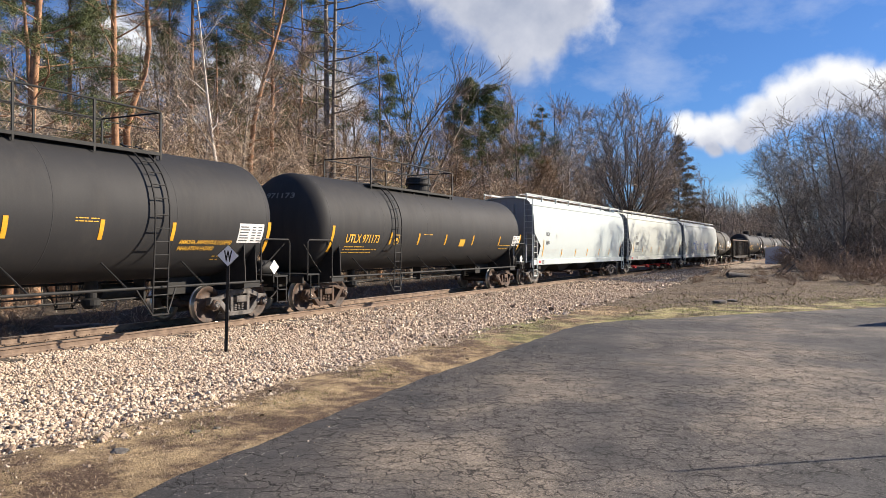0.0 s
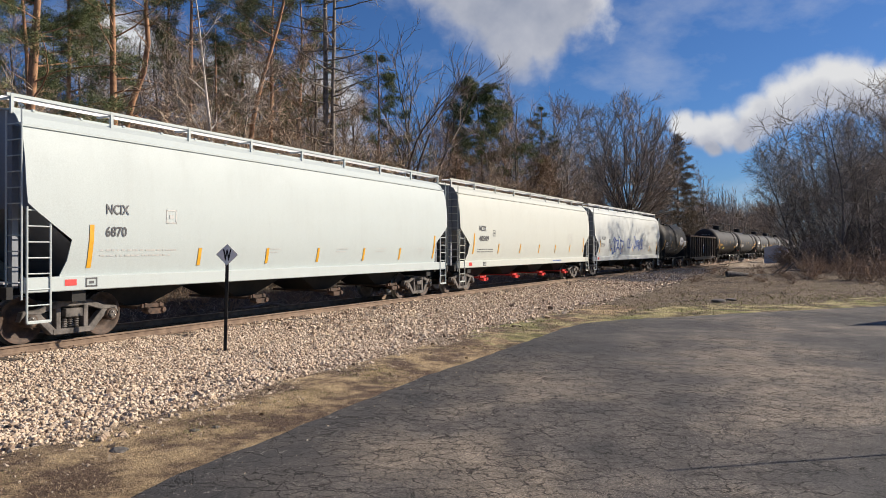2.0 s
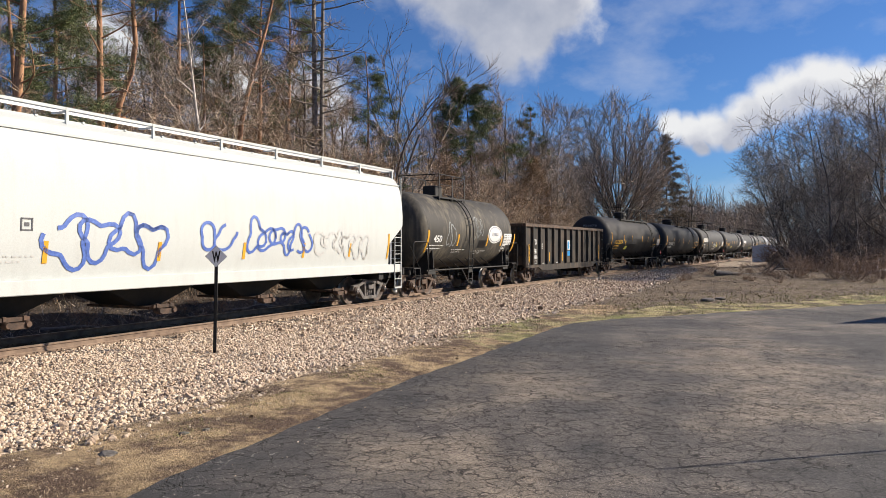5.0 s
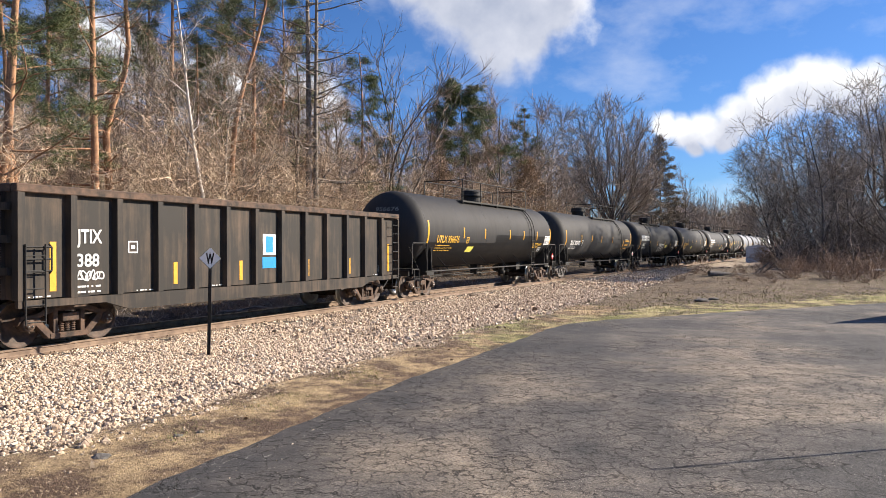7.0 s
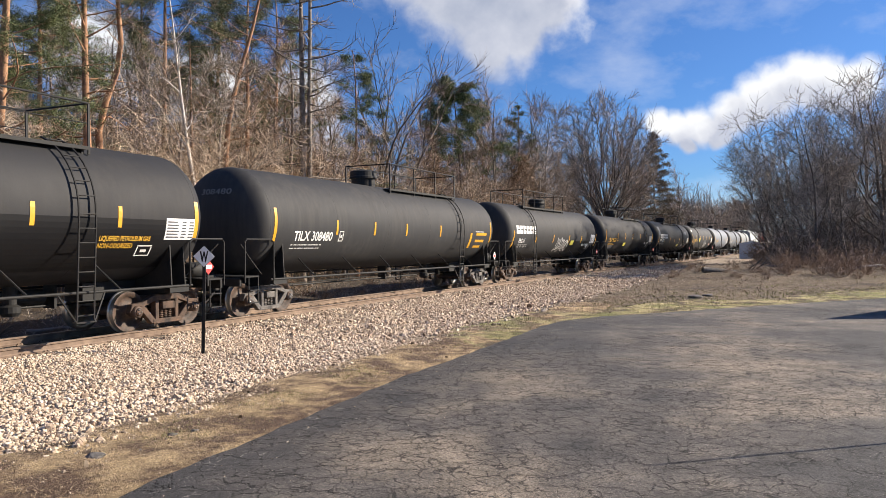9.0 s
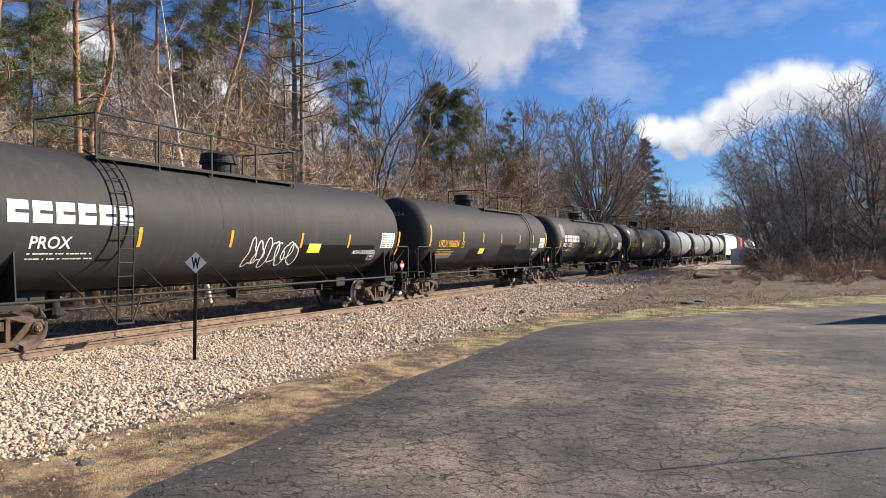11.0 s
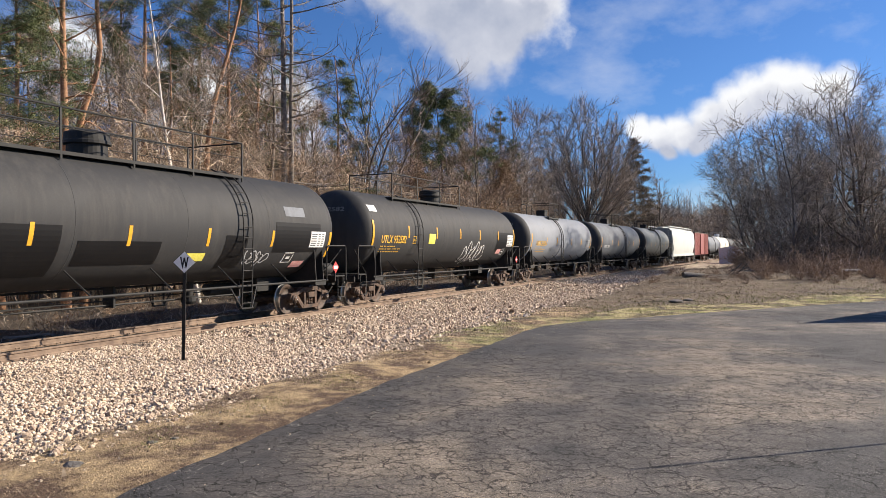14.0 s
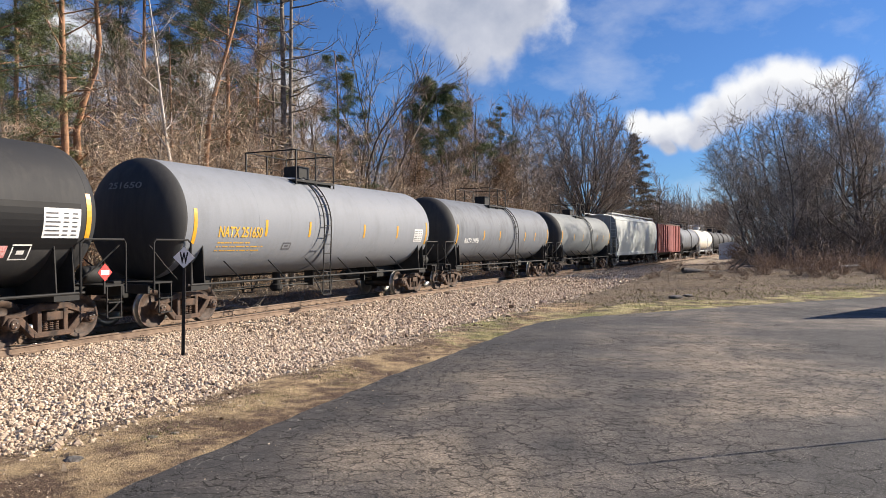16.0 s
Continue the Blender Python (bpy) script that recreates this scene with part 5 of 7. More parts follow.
def make_far_woods():
    """The distant wood that closes the view: stems and twigs too fine and far to tell apart."""
    rng = np.random.default_rng(77)
    n = 2300
    px, depth = np.concatenate([rng.uniform(-.66, 1.05, n - 800), rng.uniform(.33, .5, 800)]), rng.uniform(0, 60, n)
    depth = np.where(px < .24, 58 + 150 * (px + .66) * .55 + depth * .5, np.where(px < .49, 190 + depth * 1.6, 100 + depth * .8))
    x, y = px * depth, depth
    s, lat = track_coords(x, y)
    keep = (lat < -12) | (lat > 30)
    x, y, depth = x[keep], y[keep], depth[keep]
    z = ground_z(x, y)
    hgt = rng.uniform(7, 13, len(x)) * np.where(x / y > .5, 1.0, 1.45)
    stems, twigs = [], []
    for a, b, c, h in zip(x, y, z, hgt):
        st = limb(rng, np.array([a, b, c - .3]), np.array([0, 0, 1.0]), h, .10, .03, 4, wobble=.06)
        stems.append(st)
        for k in range(18):
            q, e, r = at(st, rng.uniform(.12, 1.0))
            twigs.append(limb(rng, q, side_dir(rng, e, radians(rng.uniform(20, 60))), rng.uniform(1.2, 3.2), .042, .014, 2, up=.1, wobble=.15))
    ob = big_mesh("far_woods", *joined([tube_arrays(stems, 3), ribbons(twigs, rng)]), M["twig_grey"])
    tagged(ob, "distant leafless grey-brown wood", "wood", kind="stuff")


make_far_woods()


def make_undergrowth():
    """Low tangled growth at the back of the thicket."""
    rng = np.random.default_rng(83)
    n = 1700
    u, y = rng.uniform(.485, 1.0, n), rng.uniform(47, 98, n)
    x = u * y
    s, lat = track_coords(x, y)
    keep = lat > 11.0
    x, y, lat = x[keep], y[keep], lat[keep]
    stems, twigs = [], []
    for a, b, c, l in zip(x, y, ground_z(x, y), lat):
        st = limb(rng, np.array([a, b, c - .2]), np.array([rng.normal(0, .25), rng.normal(0, .25), 1.0]), rng.uniform(1.4, 3.2) + min(3.0, (l - 11) * .16), .035, .012, 4, wobble=.14)
        stems.append(st)
        for k in range(16):
            q, e, r = at(st, rng.uniform(.08, 1.0))
            twigs.append(limb(rng, q, side_dir(rng, e, radians(rng.uniform(25, 75))), rng.uniform(.5, 1.6), .020, .008, 2, up=.05, wobble=.2))
    ob = big_mesh("undergrowth", *joined([tube_arrays(stems, 3), ribbons(twigs, rng)]), M["twig_dark"])
    tagged(ob, "dark leafless undergrowth tangled beneath the thicket", "undergrowth", kind="stuff")


make_undergrowth()


# ---------------------------------------------------------------- shed by the track
def make_shed():
    shed = tagged(new("equipment_shed"), "small blue-grey metal equipment shed beside the track", "shed")
    shed.location, shed.rotation_euler = (49.3, 108.0, float(ground_z(49.3, 108.0)[0]) - .05), (0, 0, radians(-26))
    bm = bmesh.new()
    box(bm, -1.7, 1.7, -1.2, 1.2, 0, 2.55)
    bmesh.ops.bevel(bm, geom=bm.edges[:], offset=.03, segments=1, affect="EDGES")
    part("wall", bm, M["shed"], shed)
    bm = bmesh.new()
    prism(bm, [(-1.85, 2.55), (1.85, 2.55), (1.85, 2.62), (0, 2.95), (-1.85, 2.62)], -1.32, 1.32)
    bmesh.ops.recalc_face_normals(bm, faces=bm.faces)
    part("roof", bm, M["shed"], shed)


make_shed()


# ---------------------------------------------------------------- fallen wood on the bank and behind the track
def make_logs():
    rng = np.random.default_rng(9)
    for x, y, ln, r, turn, mat, lab in ((17.6, 41.0, 3.6, .17, .12, "rock_dark", "dark rotten log lying in dead leaves"), (25.0, 41.5, 4.2, .10, -.2, "bark_pale", "pale fallen branch lying on the bank"),
                                        (28.0, 44.5, 6.0, .13, .5, "bark_grey", "grey fallen branch lying on the bank"), (21.0, 43.0, 2.8, .12, 2.6, "rock_dark", "dark rotten log lying in dead leaves")):
        main = limb(rng, np.array([-ln / 2, 0, r * .4]), np.array([1.0, 0, .04]), ln, r, r * .55, 8, wobble=.06)
        arms = [limb(rng, at(main, t)[0], np.array([.5, rng.normal(0, .6), .7]), ln * rng.uniform(.18, .35), r * .3, r * .08, 5, wobble=.15) for t in rng.uniform(.2, .95, 4)]
        ob = big_mesh("fallen_log", *joined([tube_arrays([main], 9), tube_arrays(arms, 5)]), M[mat], smooth=True)
        ob.location, ob.rotation_euler = (x, y, float(ground_z(x, y)[0])), (0, 0, turn)
        tagged(ob, lab, "log", "fallen wood on the bank")
    for s, lat, ln, turn in ((16.0, -5.2, 3.0, .4), (24.0, -5.8, 3.6, 1.1), (31.0, -5.4, 2.6, 2.0), (9.0, -4.8, 2.4, 2.4)):
        x, y = (float(q) for q in on_track(s, lat))
        main = limb(rng, np.array([-ln / 2, 0, .05]), np.array([1.0, 0, .05]), ln, .06, .02, 8, wobble=.12)
        arms = [limb(rng, at(main, t)[0], np.array([.6, rng.normal(0, .7), .5]), ln * rng.uniform(.2, .35), .022, .008, 5, wobble=.2) for t in rng.uniform(.25, .95, 5)]
        ob = big_mesh("fallen_branch", *joined([tube_arrays([main], 7), tube_arrays(arms, 4)]), M["bark_grey"], smooth=True)
        ob.location, ob.rotation_euler = (x, y, float(ground_z(x, y)[0])), (0, 0, turn)
        tagged(ob, "dry grey branch lying behind the track", "branch", "fallen branches behind the track")


make_logs()


# ---------------------------------------------------------------- what casts the shadows on the lot
def make_pole():
    ob = tagged(new("marker_pole"), "thin steel pole standing on the asphalt", "pole")
    ob.location = (6.40, 7.58, -.10)
    bm = bmesh.new()
    bar(bm, [(0, 0, -.1), (0, 0, 1.1), (0, 0, 2.2)], .016, 8)
    part("pole", bm, M["galv"], ob)
    bm = bmesh.new()
    lathe(bm, [(0, .09), (.012, .09), (.03, .035)], "z", 12)
    part("foot", bm, M["galv"], ob)


make_pole()



def make_garage():
    g = tagged(new("garage"), "small grey lean-to garage beside the lot", "garage")
    g.location = (17.06, 20.48, -.12)
    bm = bmesh.new()
    v = [bm.verts.new((x, y, z)) for x in (0.05, 6.0) for y, z in ((0.05, 0), (0.05, 3.2), (2.1, 1.1), (2.1, 0))]
    for f in ((0, 1, 2, 3), (7, 6, 5, 4), (0, 4, 5, 1), (2, 6, 7, 3), (1, 5, 6, 2)):
        bm.faces.new([v[i] for i in f])
    bmesh.ops.recalc_face_normals(bm, faces=bm.faces)
    part("wall", bm, M["shed"], g)
    bm = bmesh.new()
    v = [bm.verts.new((x, y, z)) for x in (0, 6.1) for y, z in ((0, 3.24), (0, 3.32), (2.25, 1.06), (2.25, .98))]
    for f in ((0, 1, 2, 3), (7, 6, 5, 4), (0, 4, 5, 1), (2, 6, 7, 3), (1, 5, 6, 2), (0, 3, 7, 4)):
        bm.faces.new([v[i] for i in f])
    bmesh.ops.recalc_face_normals(bm, faces=bm.faces)
    part("roof", bm, M["rock_dark"], g)


make_garage()
# ---------------------------------------------------------------- train
# A car's own space: x along the train towards its rear, the camera's side at -y, z up from the rail head.
def side_frame_mesh():
    bm = bmesh.new()
    for sgn in (-1, 1):
        y0, y1 = (sgn * 0.99 - 0.075, sgn * 0.99 + 0.075)
        prism(bm, [(-1.10, .44), (-1.04, .63), (-.72, .66), (-.40, .80), (.40, .80), (.72, .66), (1.04, .63), (1.10, .44), (.97, .58), (.70, .56), (.32, .68), (-.32, .68), (-.70, .56), (-.97, .58)], y0, y1)
        for m in (-1, 1):
            q = [(.68, .58), (.86, .56), (.46, .15), (.26, .15)]
            prism(bm, [(m * x, z) for x, z in (q if m > 0 else q[::-1])], y0, y1)
            box(bm, min(m * .25, m * .36), max(m * .25, m * .36), y0, y1, .24, .70)
        box(bm, -.42, .42, y0 - 0.01, y1 + 0.01, .14, .25)
    box(bm, -.19, .19, -1.12, 1.12, .47, .64)
    box(bm, -.30, .30, -.55, .55, .60, .78)
    for x in (-0.45, 0.45):
        box(bm, x - .05, x + .05, -.85, .85, .30, .40)
        for y in (-.753, .753):
            box(bm, x - .10, x + .10, y - .06, y + .06, .26, .56)
    bmesh.ops.recalc_face_normals(bm, faces=bm.faces)
    bmesh.ops.bevel(bm, geom=[e for e in bm.edges if e.calc_length() > 0.12], offset=0.012, segments=1, affect="EDGES")
    me = bpy.data.meshes.new("truck")
    bm.to_mesh(me)
    bm.free()
    return me


def spring_mesh():
    bm = bmesh.new()
    for sx in (-.13, .0, .13):
        prof = []
        for k in range(5):
            z = .26 + k * .043
            prof += [(z, .036), (z + .021, .058)]
        lathe(bm, prof, "z", 8, 0, (sx, 0, 0))
    me = bpy.data.meshes.new("spring")
    bm.to_mesh(me)
    bm.free()
    return me


def wheelset_mesh():
    bm = bmesh.new()
    r = 0.457
    lathe(bm, [(-1.12, .08), (-.9, .08), (-.88, .10), (.88, .10), (.9, .08), (1.12, .08)], "y", 14, 0)
    for m in (-1, 1):
        prof = [(.675, .10), (.675, .34), (.66, .36), (.655, r + .027), (.675, r + .027), (.69, r + .004)]
        prof2 = [(.69, r + .004), (.80, r - .004)]
        prof3 = [(.80, r - .004), (.805, .37), (.74, .34), (.75, .16), (.81, .14), (.81, .09)]
        for p, mi in ((prof, 1), (prof2, 1), (prof3, 0)):
            lathe(bm, [(m * a, b) for a, b in p], "y", 28, mi, caps=False)
        # bearing with its bolted cap
        lathe(bm, [(m * .90, .13), (m * 1.10, .13), (m * 1.11, .10)], "y", 16, 0)
        lathe(bm, [(m * 1.11, .095), (m * 1.135, .085), (m * 1.135, .02)], "y", 12, 2)
        for k in range(3):
            t = 2 * math.pi * k / 3
            lathe(bm, [(m * 1.13, .018), (m * 1.152, .018)], "y", 6, 1, (.05 * math.cos(t), 0, .05 * math.sin(t)))
    bmesh.ops.recalc_face_normals(bm, faces=bm.faces)
    me = bpy.data.meshes.new("wheelset")
    bm.to_mesh(me)
    bm.free()
    me.polygons.foreach_set("use_smooth", [True] * len(me.polygons))
    return me


MESH = {"truck": side_frame_mesh(), "spring": spring_mesh(), "wheelset": wheelset_mesh()}
for _key in ("truck_rust", "truck_grey"):
    for _n in ("truck", "spring", "wheelset"):
        _me = MESH[_n].copy()
        _me.name = _n
        _me.materials.append(M["wheel"] if _n == "wheelset" else M[_key])
        if _n == "wheelset":
            _me.materials.append(M["tread"])
            _me.materials.append(M[_key])
        MESH[_n, _key] = _me
WHEELSETS, CARS = [], []


def add_truck(car, x, look_key):
    tr = new("truck", MESH["truck", look_key])
    tr.parent, tr.location = car, (x, 0, 0)
    for dx in (-0.889, 0.889):
        w = new("wheelset", MESH["wheelset", look_key])
        w.parent = tr
        WHEELSETS.append((w, dx))
        w.location = (dx, 0, 0.457)
    for y in (-.99, .99):
        sp = new("spring_group", MESH["spring", look_key])
        sp.parent, sp.location = tr, (0, y, 0)


def add_coupler(car, half):
    for m in (-1, 1):
        bm = bmesh.new()
        box(bm, min(m * (half - .75), m * (half - .16)), max(m * (half - .75), m * (half - .16)), -.07, .07, .76, .92)
        box(bm, min(m * (half - .20), m * (half + .10)), max(m * (half - .20), m * (half + .10)), -.16 if m > 0 else -.05, .05 if m > 0 else .16, .70, .98)
        bmesh.ops.bevel(bm, geom=bm.edges[:], offset=0.02, segments=1, affect="EDGES")
        part("coupler", bm, M["truck_rust"], car)
        bm = bmesh.new()
        pts = [(m * (half - .5 + .5 * k / 8), -.35, .70 - .30 * math.sin(math.pi * k / 8 * 0.5)) for k in range(9)]
        bar(bm, pts, .022, 6)
        part("brake_hose", bm, M["black_steel"], car)


SECTION = [(1.44, 1.28), (1.52, 1.6), (1.585, 2.0), (1.61, 2.5), (1.60, 3.0), (1.56, 3.5), (1.49, 3.9), (1.44, 4.06), (1.40, 4.10), (1.30, 4.26), (1.12, 4.38), (.7, 4.45), (.25, 4.48), (0, 4.49)]


def wrap_point(x, z0, up, R, zc, out):
    a = math.asin(max(-.98, min(.98, (z0 - zc) / R))) + up / R
    return (x, -(R + out) * math.cos(a), zc + (R + out) * math.sin(a))


def hop_y(z):
    return -float(np.interp(z, [p[1] for p in SECTION], [p[0] for p in SECTION]))


def side_y(flat, z, out):
    return (hop_y(z) if flat == "hopper" else flat) - out


def shell_patch(bm, x0, x1, z0, h, R, zc, out=.006, slant=0.0, mi=0, flat=None):
    n = max(2, int(h / .12) + 1)
    rows = []
    for k in range(n + 1):
        u = h * k / n
        row = []
        for x in (x0 + slant * k / n, x1 + slant * k / n):
            row.append(bm.verts.new(wrap_point(x, z0, u, R, zc, out) if flat is None else (x, side_y(flat, z0 + u, out), z0 + u)))
        rows.append(row)
    for a, b in zip(rows, rows[1:]):
        bm.faces.new((a[0], a[1], b[1], b[0])).material_index = mi


def small_print(car, x, z, rows, R, zc, mat, flat=None, seed=1, size=.055, name="small_stencil"):
    """Lines of lettering too small to read: bars of word length."""
    rng = random.Random(seed)
    bm = bmesh.new()
    for i, width in enumerate(rows):
        q = x
        while q < x + width - .05:
            w = min(rng.uniform(.03, .13), x + width - q)
            shell_patch(bm, q, q + w, z - i * size * 2.0, size * .66, R, zc, .007, 0, 0, flat)
            q += w + rng.choice((.018, .018, .06))
    tagged(part(name, bm, mat, car), kind="stuff")


def stripes(car, xs, z, h, w, R, zc, flat=None, name="reflective_stripe"):
    for x in xs:
        bm = bmesh.new()
        shell_patch(bm, x - w / 2, x + w / 2, z, h, R, zc, .008, 0, 0, flat)
        part(name, bm, M["yellow"], car)


def data_plate(car, x, z, w, h, R, zc, seed=3):
    bm = bmesh.new()
    shell_patch(bm, x, x + w, z, h, R, zc, .007)
    plate = part("data_panel", bm, M["mark_white"], car, "white stencilled data panel")
    rng = random.Random(seed)
    bm = bmesh.new()
    for r in range(6):
        zz = .05 + r * (h - .08) / 6
        for q, ww in ((x + .04, w * .40), (x + w * .52, w * .16), (x + w * .76, w * .17)):
            a = math.asin((z - zc) / R) + zz / R
            shell_patch(bm, q, q + ww * rng.uniform(.8, 1.0), zc + R * math.sin(a), .03, R, zc, .011)
    tagged(part("panel_print", bm, M["mark_dark"], plate), kind="stuff")


def placard(car, x, z, y, mat_face, mat_mark):
    bm = bmesh.new()
    d = .19
    prism(bm, [(x, z - d), (x + d, z), (x, z + d), (x - d, z)], y - .012, y)
    pl = part("placard", bm, mat_face, car)
    bm = bmesh.new()
    box(bm, x - .11, x + .11, y - .016, y - .012, z - .05, z + .05)
    part("placard_print", bm, mat_mark, pl)
    bm = bmesh.new()
    box(bm, x - .02, x + .02, y, y + .03, .95, z)
    part("placard_post", bm, M["black_steel"], car)


def graffiti(car, x, z, w, h, R, zc, mat, seed=1, flat=None, letters=6, width=.028):
    """Looping spray lines, no words."""
    rng = random.Random(seed)
    bm = bmesh.new()
    for k in range(letters):
        cx, cz = x + w * (k + .5) / letters, h * .5 + rng.uniform(-.1, .1) * h
        rx, rz = w / letters * rng.uniform(.45, .75), h * rng.uniform(.35, .55)
        a0, a1 = rng.uniform(0, 6), rng.uniform(5.0, 8.5)
        f2, p2 = rng.choice((2, 3)), rng.uniform(0, 6)
        pts = []
        for i in range(28):
            t = a0 + a1 * i / 27
            rr = 1 + .32 * math.sin(f2 * t + p2)
            pts.append((cx + rx * rr * math.cos(t), cz + rz * rr * math.sin(t)))
        strip = []
        for i, p in enumerate(pts):
            q, r = pts[max(i - 1, 0)], pts[min(i + 1, 27)]
            dx, dz = r[0] - q[0], r[1] - q[1]
            L = math.hypot(dx, dz) or 1
            nx, nz = -dz / L * width, dx / L * width
            strip.append([bm.verts.new(wrap_point(a, z, b, R, zc, .009) if flat is None else (a, side_y(flat, z + b, .012), z + b)) for a, b in ((p[0] - nx, p[1] - nz), (p[0] + nx, p[1] + nz))])
        for a, b in zip(strip, strip[1:]):
            bm.faces.new((a[0], a[1], b[1], b[0]))
    return tagged(part("spray_mark", bm, mat, car, "looping sprayed lines"), kind="stuff")


def add_ladder(car, x, R, zc, top, mat):
    """Side ladder that follows the shell from the running pipe to the platform."""
    for m in (-1, 1):
        bm = bmesh.new()
        angs = [radians(a) for a in range(-42, 78, 8)]
        for dx in (-.2, .2):
            pts = [(x + dx, m * (R + .10) * math.cos(a), zc + (R + .10) * math.sin(a)) for a in angs]
            pts = [(x + dx, m * (R + .02), .45)] + [(x + dx, m * (R + .09), zc + (R) * math.sin(radians(-38)))] + pts[1:]
            pts = [pts[0], (x + dx, m * (R + .10), zc - .25)] + [(x + dx, m * (R + .10) * math.cos(a), zc + (R + .10) * math.sin(a)) for a in angs if a > -0.05]
            bar(bm, pts, .022, 6)
        for k in range(12):
            z = .55 + k * .29
            if z < zc:
                y = R + (.02 + .08 * min(1, (z - .45) / 1.8))
                bar(bm, [(x - .2, m * y, z), (x + .2, m * y, z)], .014, 5)
        for k in range(1, 8):
            a = k * .29 / R
            if a < 1.33:
                y, z = (R + .1) * math.cos(a), zc + (R + .1) * math.sin(a)
                bar(bm, [(x - .2, m * y, z), (x + .2, m * y, z)], .014, 5)
        part("ladder", bm, mat, car)


def add_platform(car, x0, x1, dome, R, zc, mat, side_rail=True, boxy=False):
    top = zc + R - .14
    for y0, y1 in ((-.97, -.42), (.42, .97)):
        bm = bmesh.new()
        out = -1 if y0 < 0 else 1
        prism(bm, [(x0, top - .05), (x1, top - .05), (x1, top + .01), (x0, top + .01)], y0, y1)
        box(bm, x0, x1, min(out * .95, out * .975), max(out * .95, out * .975), top - .06, top + .015)
        part("walkway", bm, mat, car, "grated steel walkway")
        for x in (x0 + .1, (x0 + x1) / 2, x1 - .1):
            bm = bmesh.new()
            box(bm, x - .03, x + .03, min(out * .82, out * .9), max(out * .82, out * .9), zc + math.sqrt(R * R - .81) - .08, top - .03)
            part("walkway_bracket", bm, mat, car)
    n = max(2, round((x1 - x0) / 1.9))
    for y in (-.96, .96):
        bm = bmesh.new()
        for k in range(n + 1):
            x = x0 + (x1 - x0) * k / n
            box(bm, x - .024, x + .024, y - .016, y + .016, top - .16, top + .92)
        bar(bm, [(x0, y, top + .92), (x1, y, top + .92)], .022, 6)
        bar(bm, [(x0, y, top + .5), (x1, y, top + .5)], .010, 6)
        part("guard_rail", bm, mat, car)
    for x in (x0, x1):
        bm = bmesh.new()
        bar(bm, [(x, -.96, top + .92), (x, 0, top + .92), (x, .96, top + .92)], .02, 6)
        part("end_rail", bm, mat, car)
    if dome is not None:
        bm = bmesh.new()
        if boxy:
            box(bm, dome - .32, dome + .32, -.3, .3, top - .1, top + .55)
            bmesh.ops.bevel(bm, geom=bm.edges[:], offset=.03, segments=1, affect="EDGES")
        else:
            lathe(bm, [(top + .02, .44), (top + .36, .44), (top + .38, .52), (top + .44, .52), (top + .47, .50), (top + .64, .48), (top + .68, .40), (top + .70, .05)], "z", 28, 0, (dome, 0, 0))
        part("valve_housing", bm, mat, car, smooth=False)


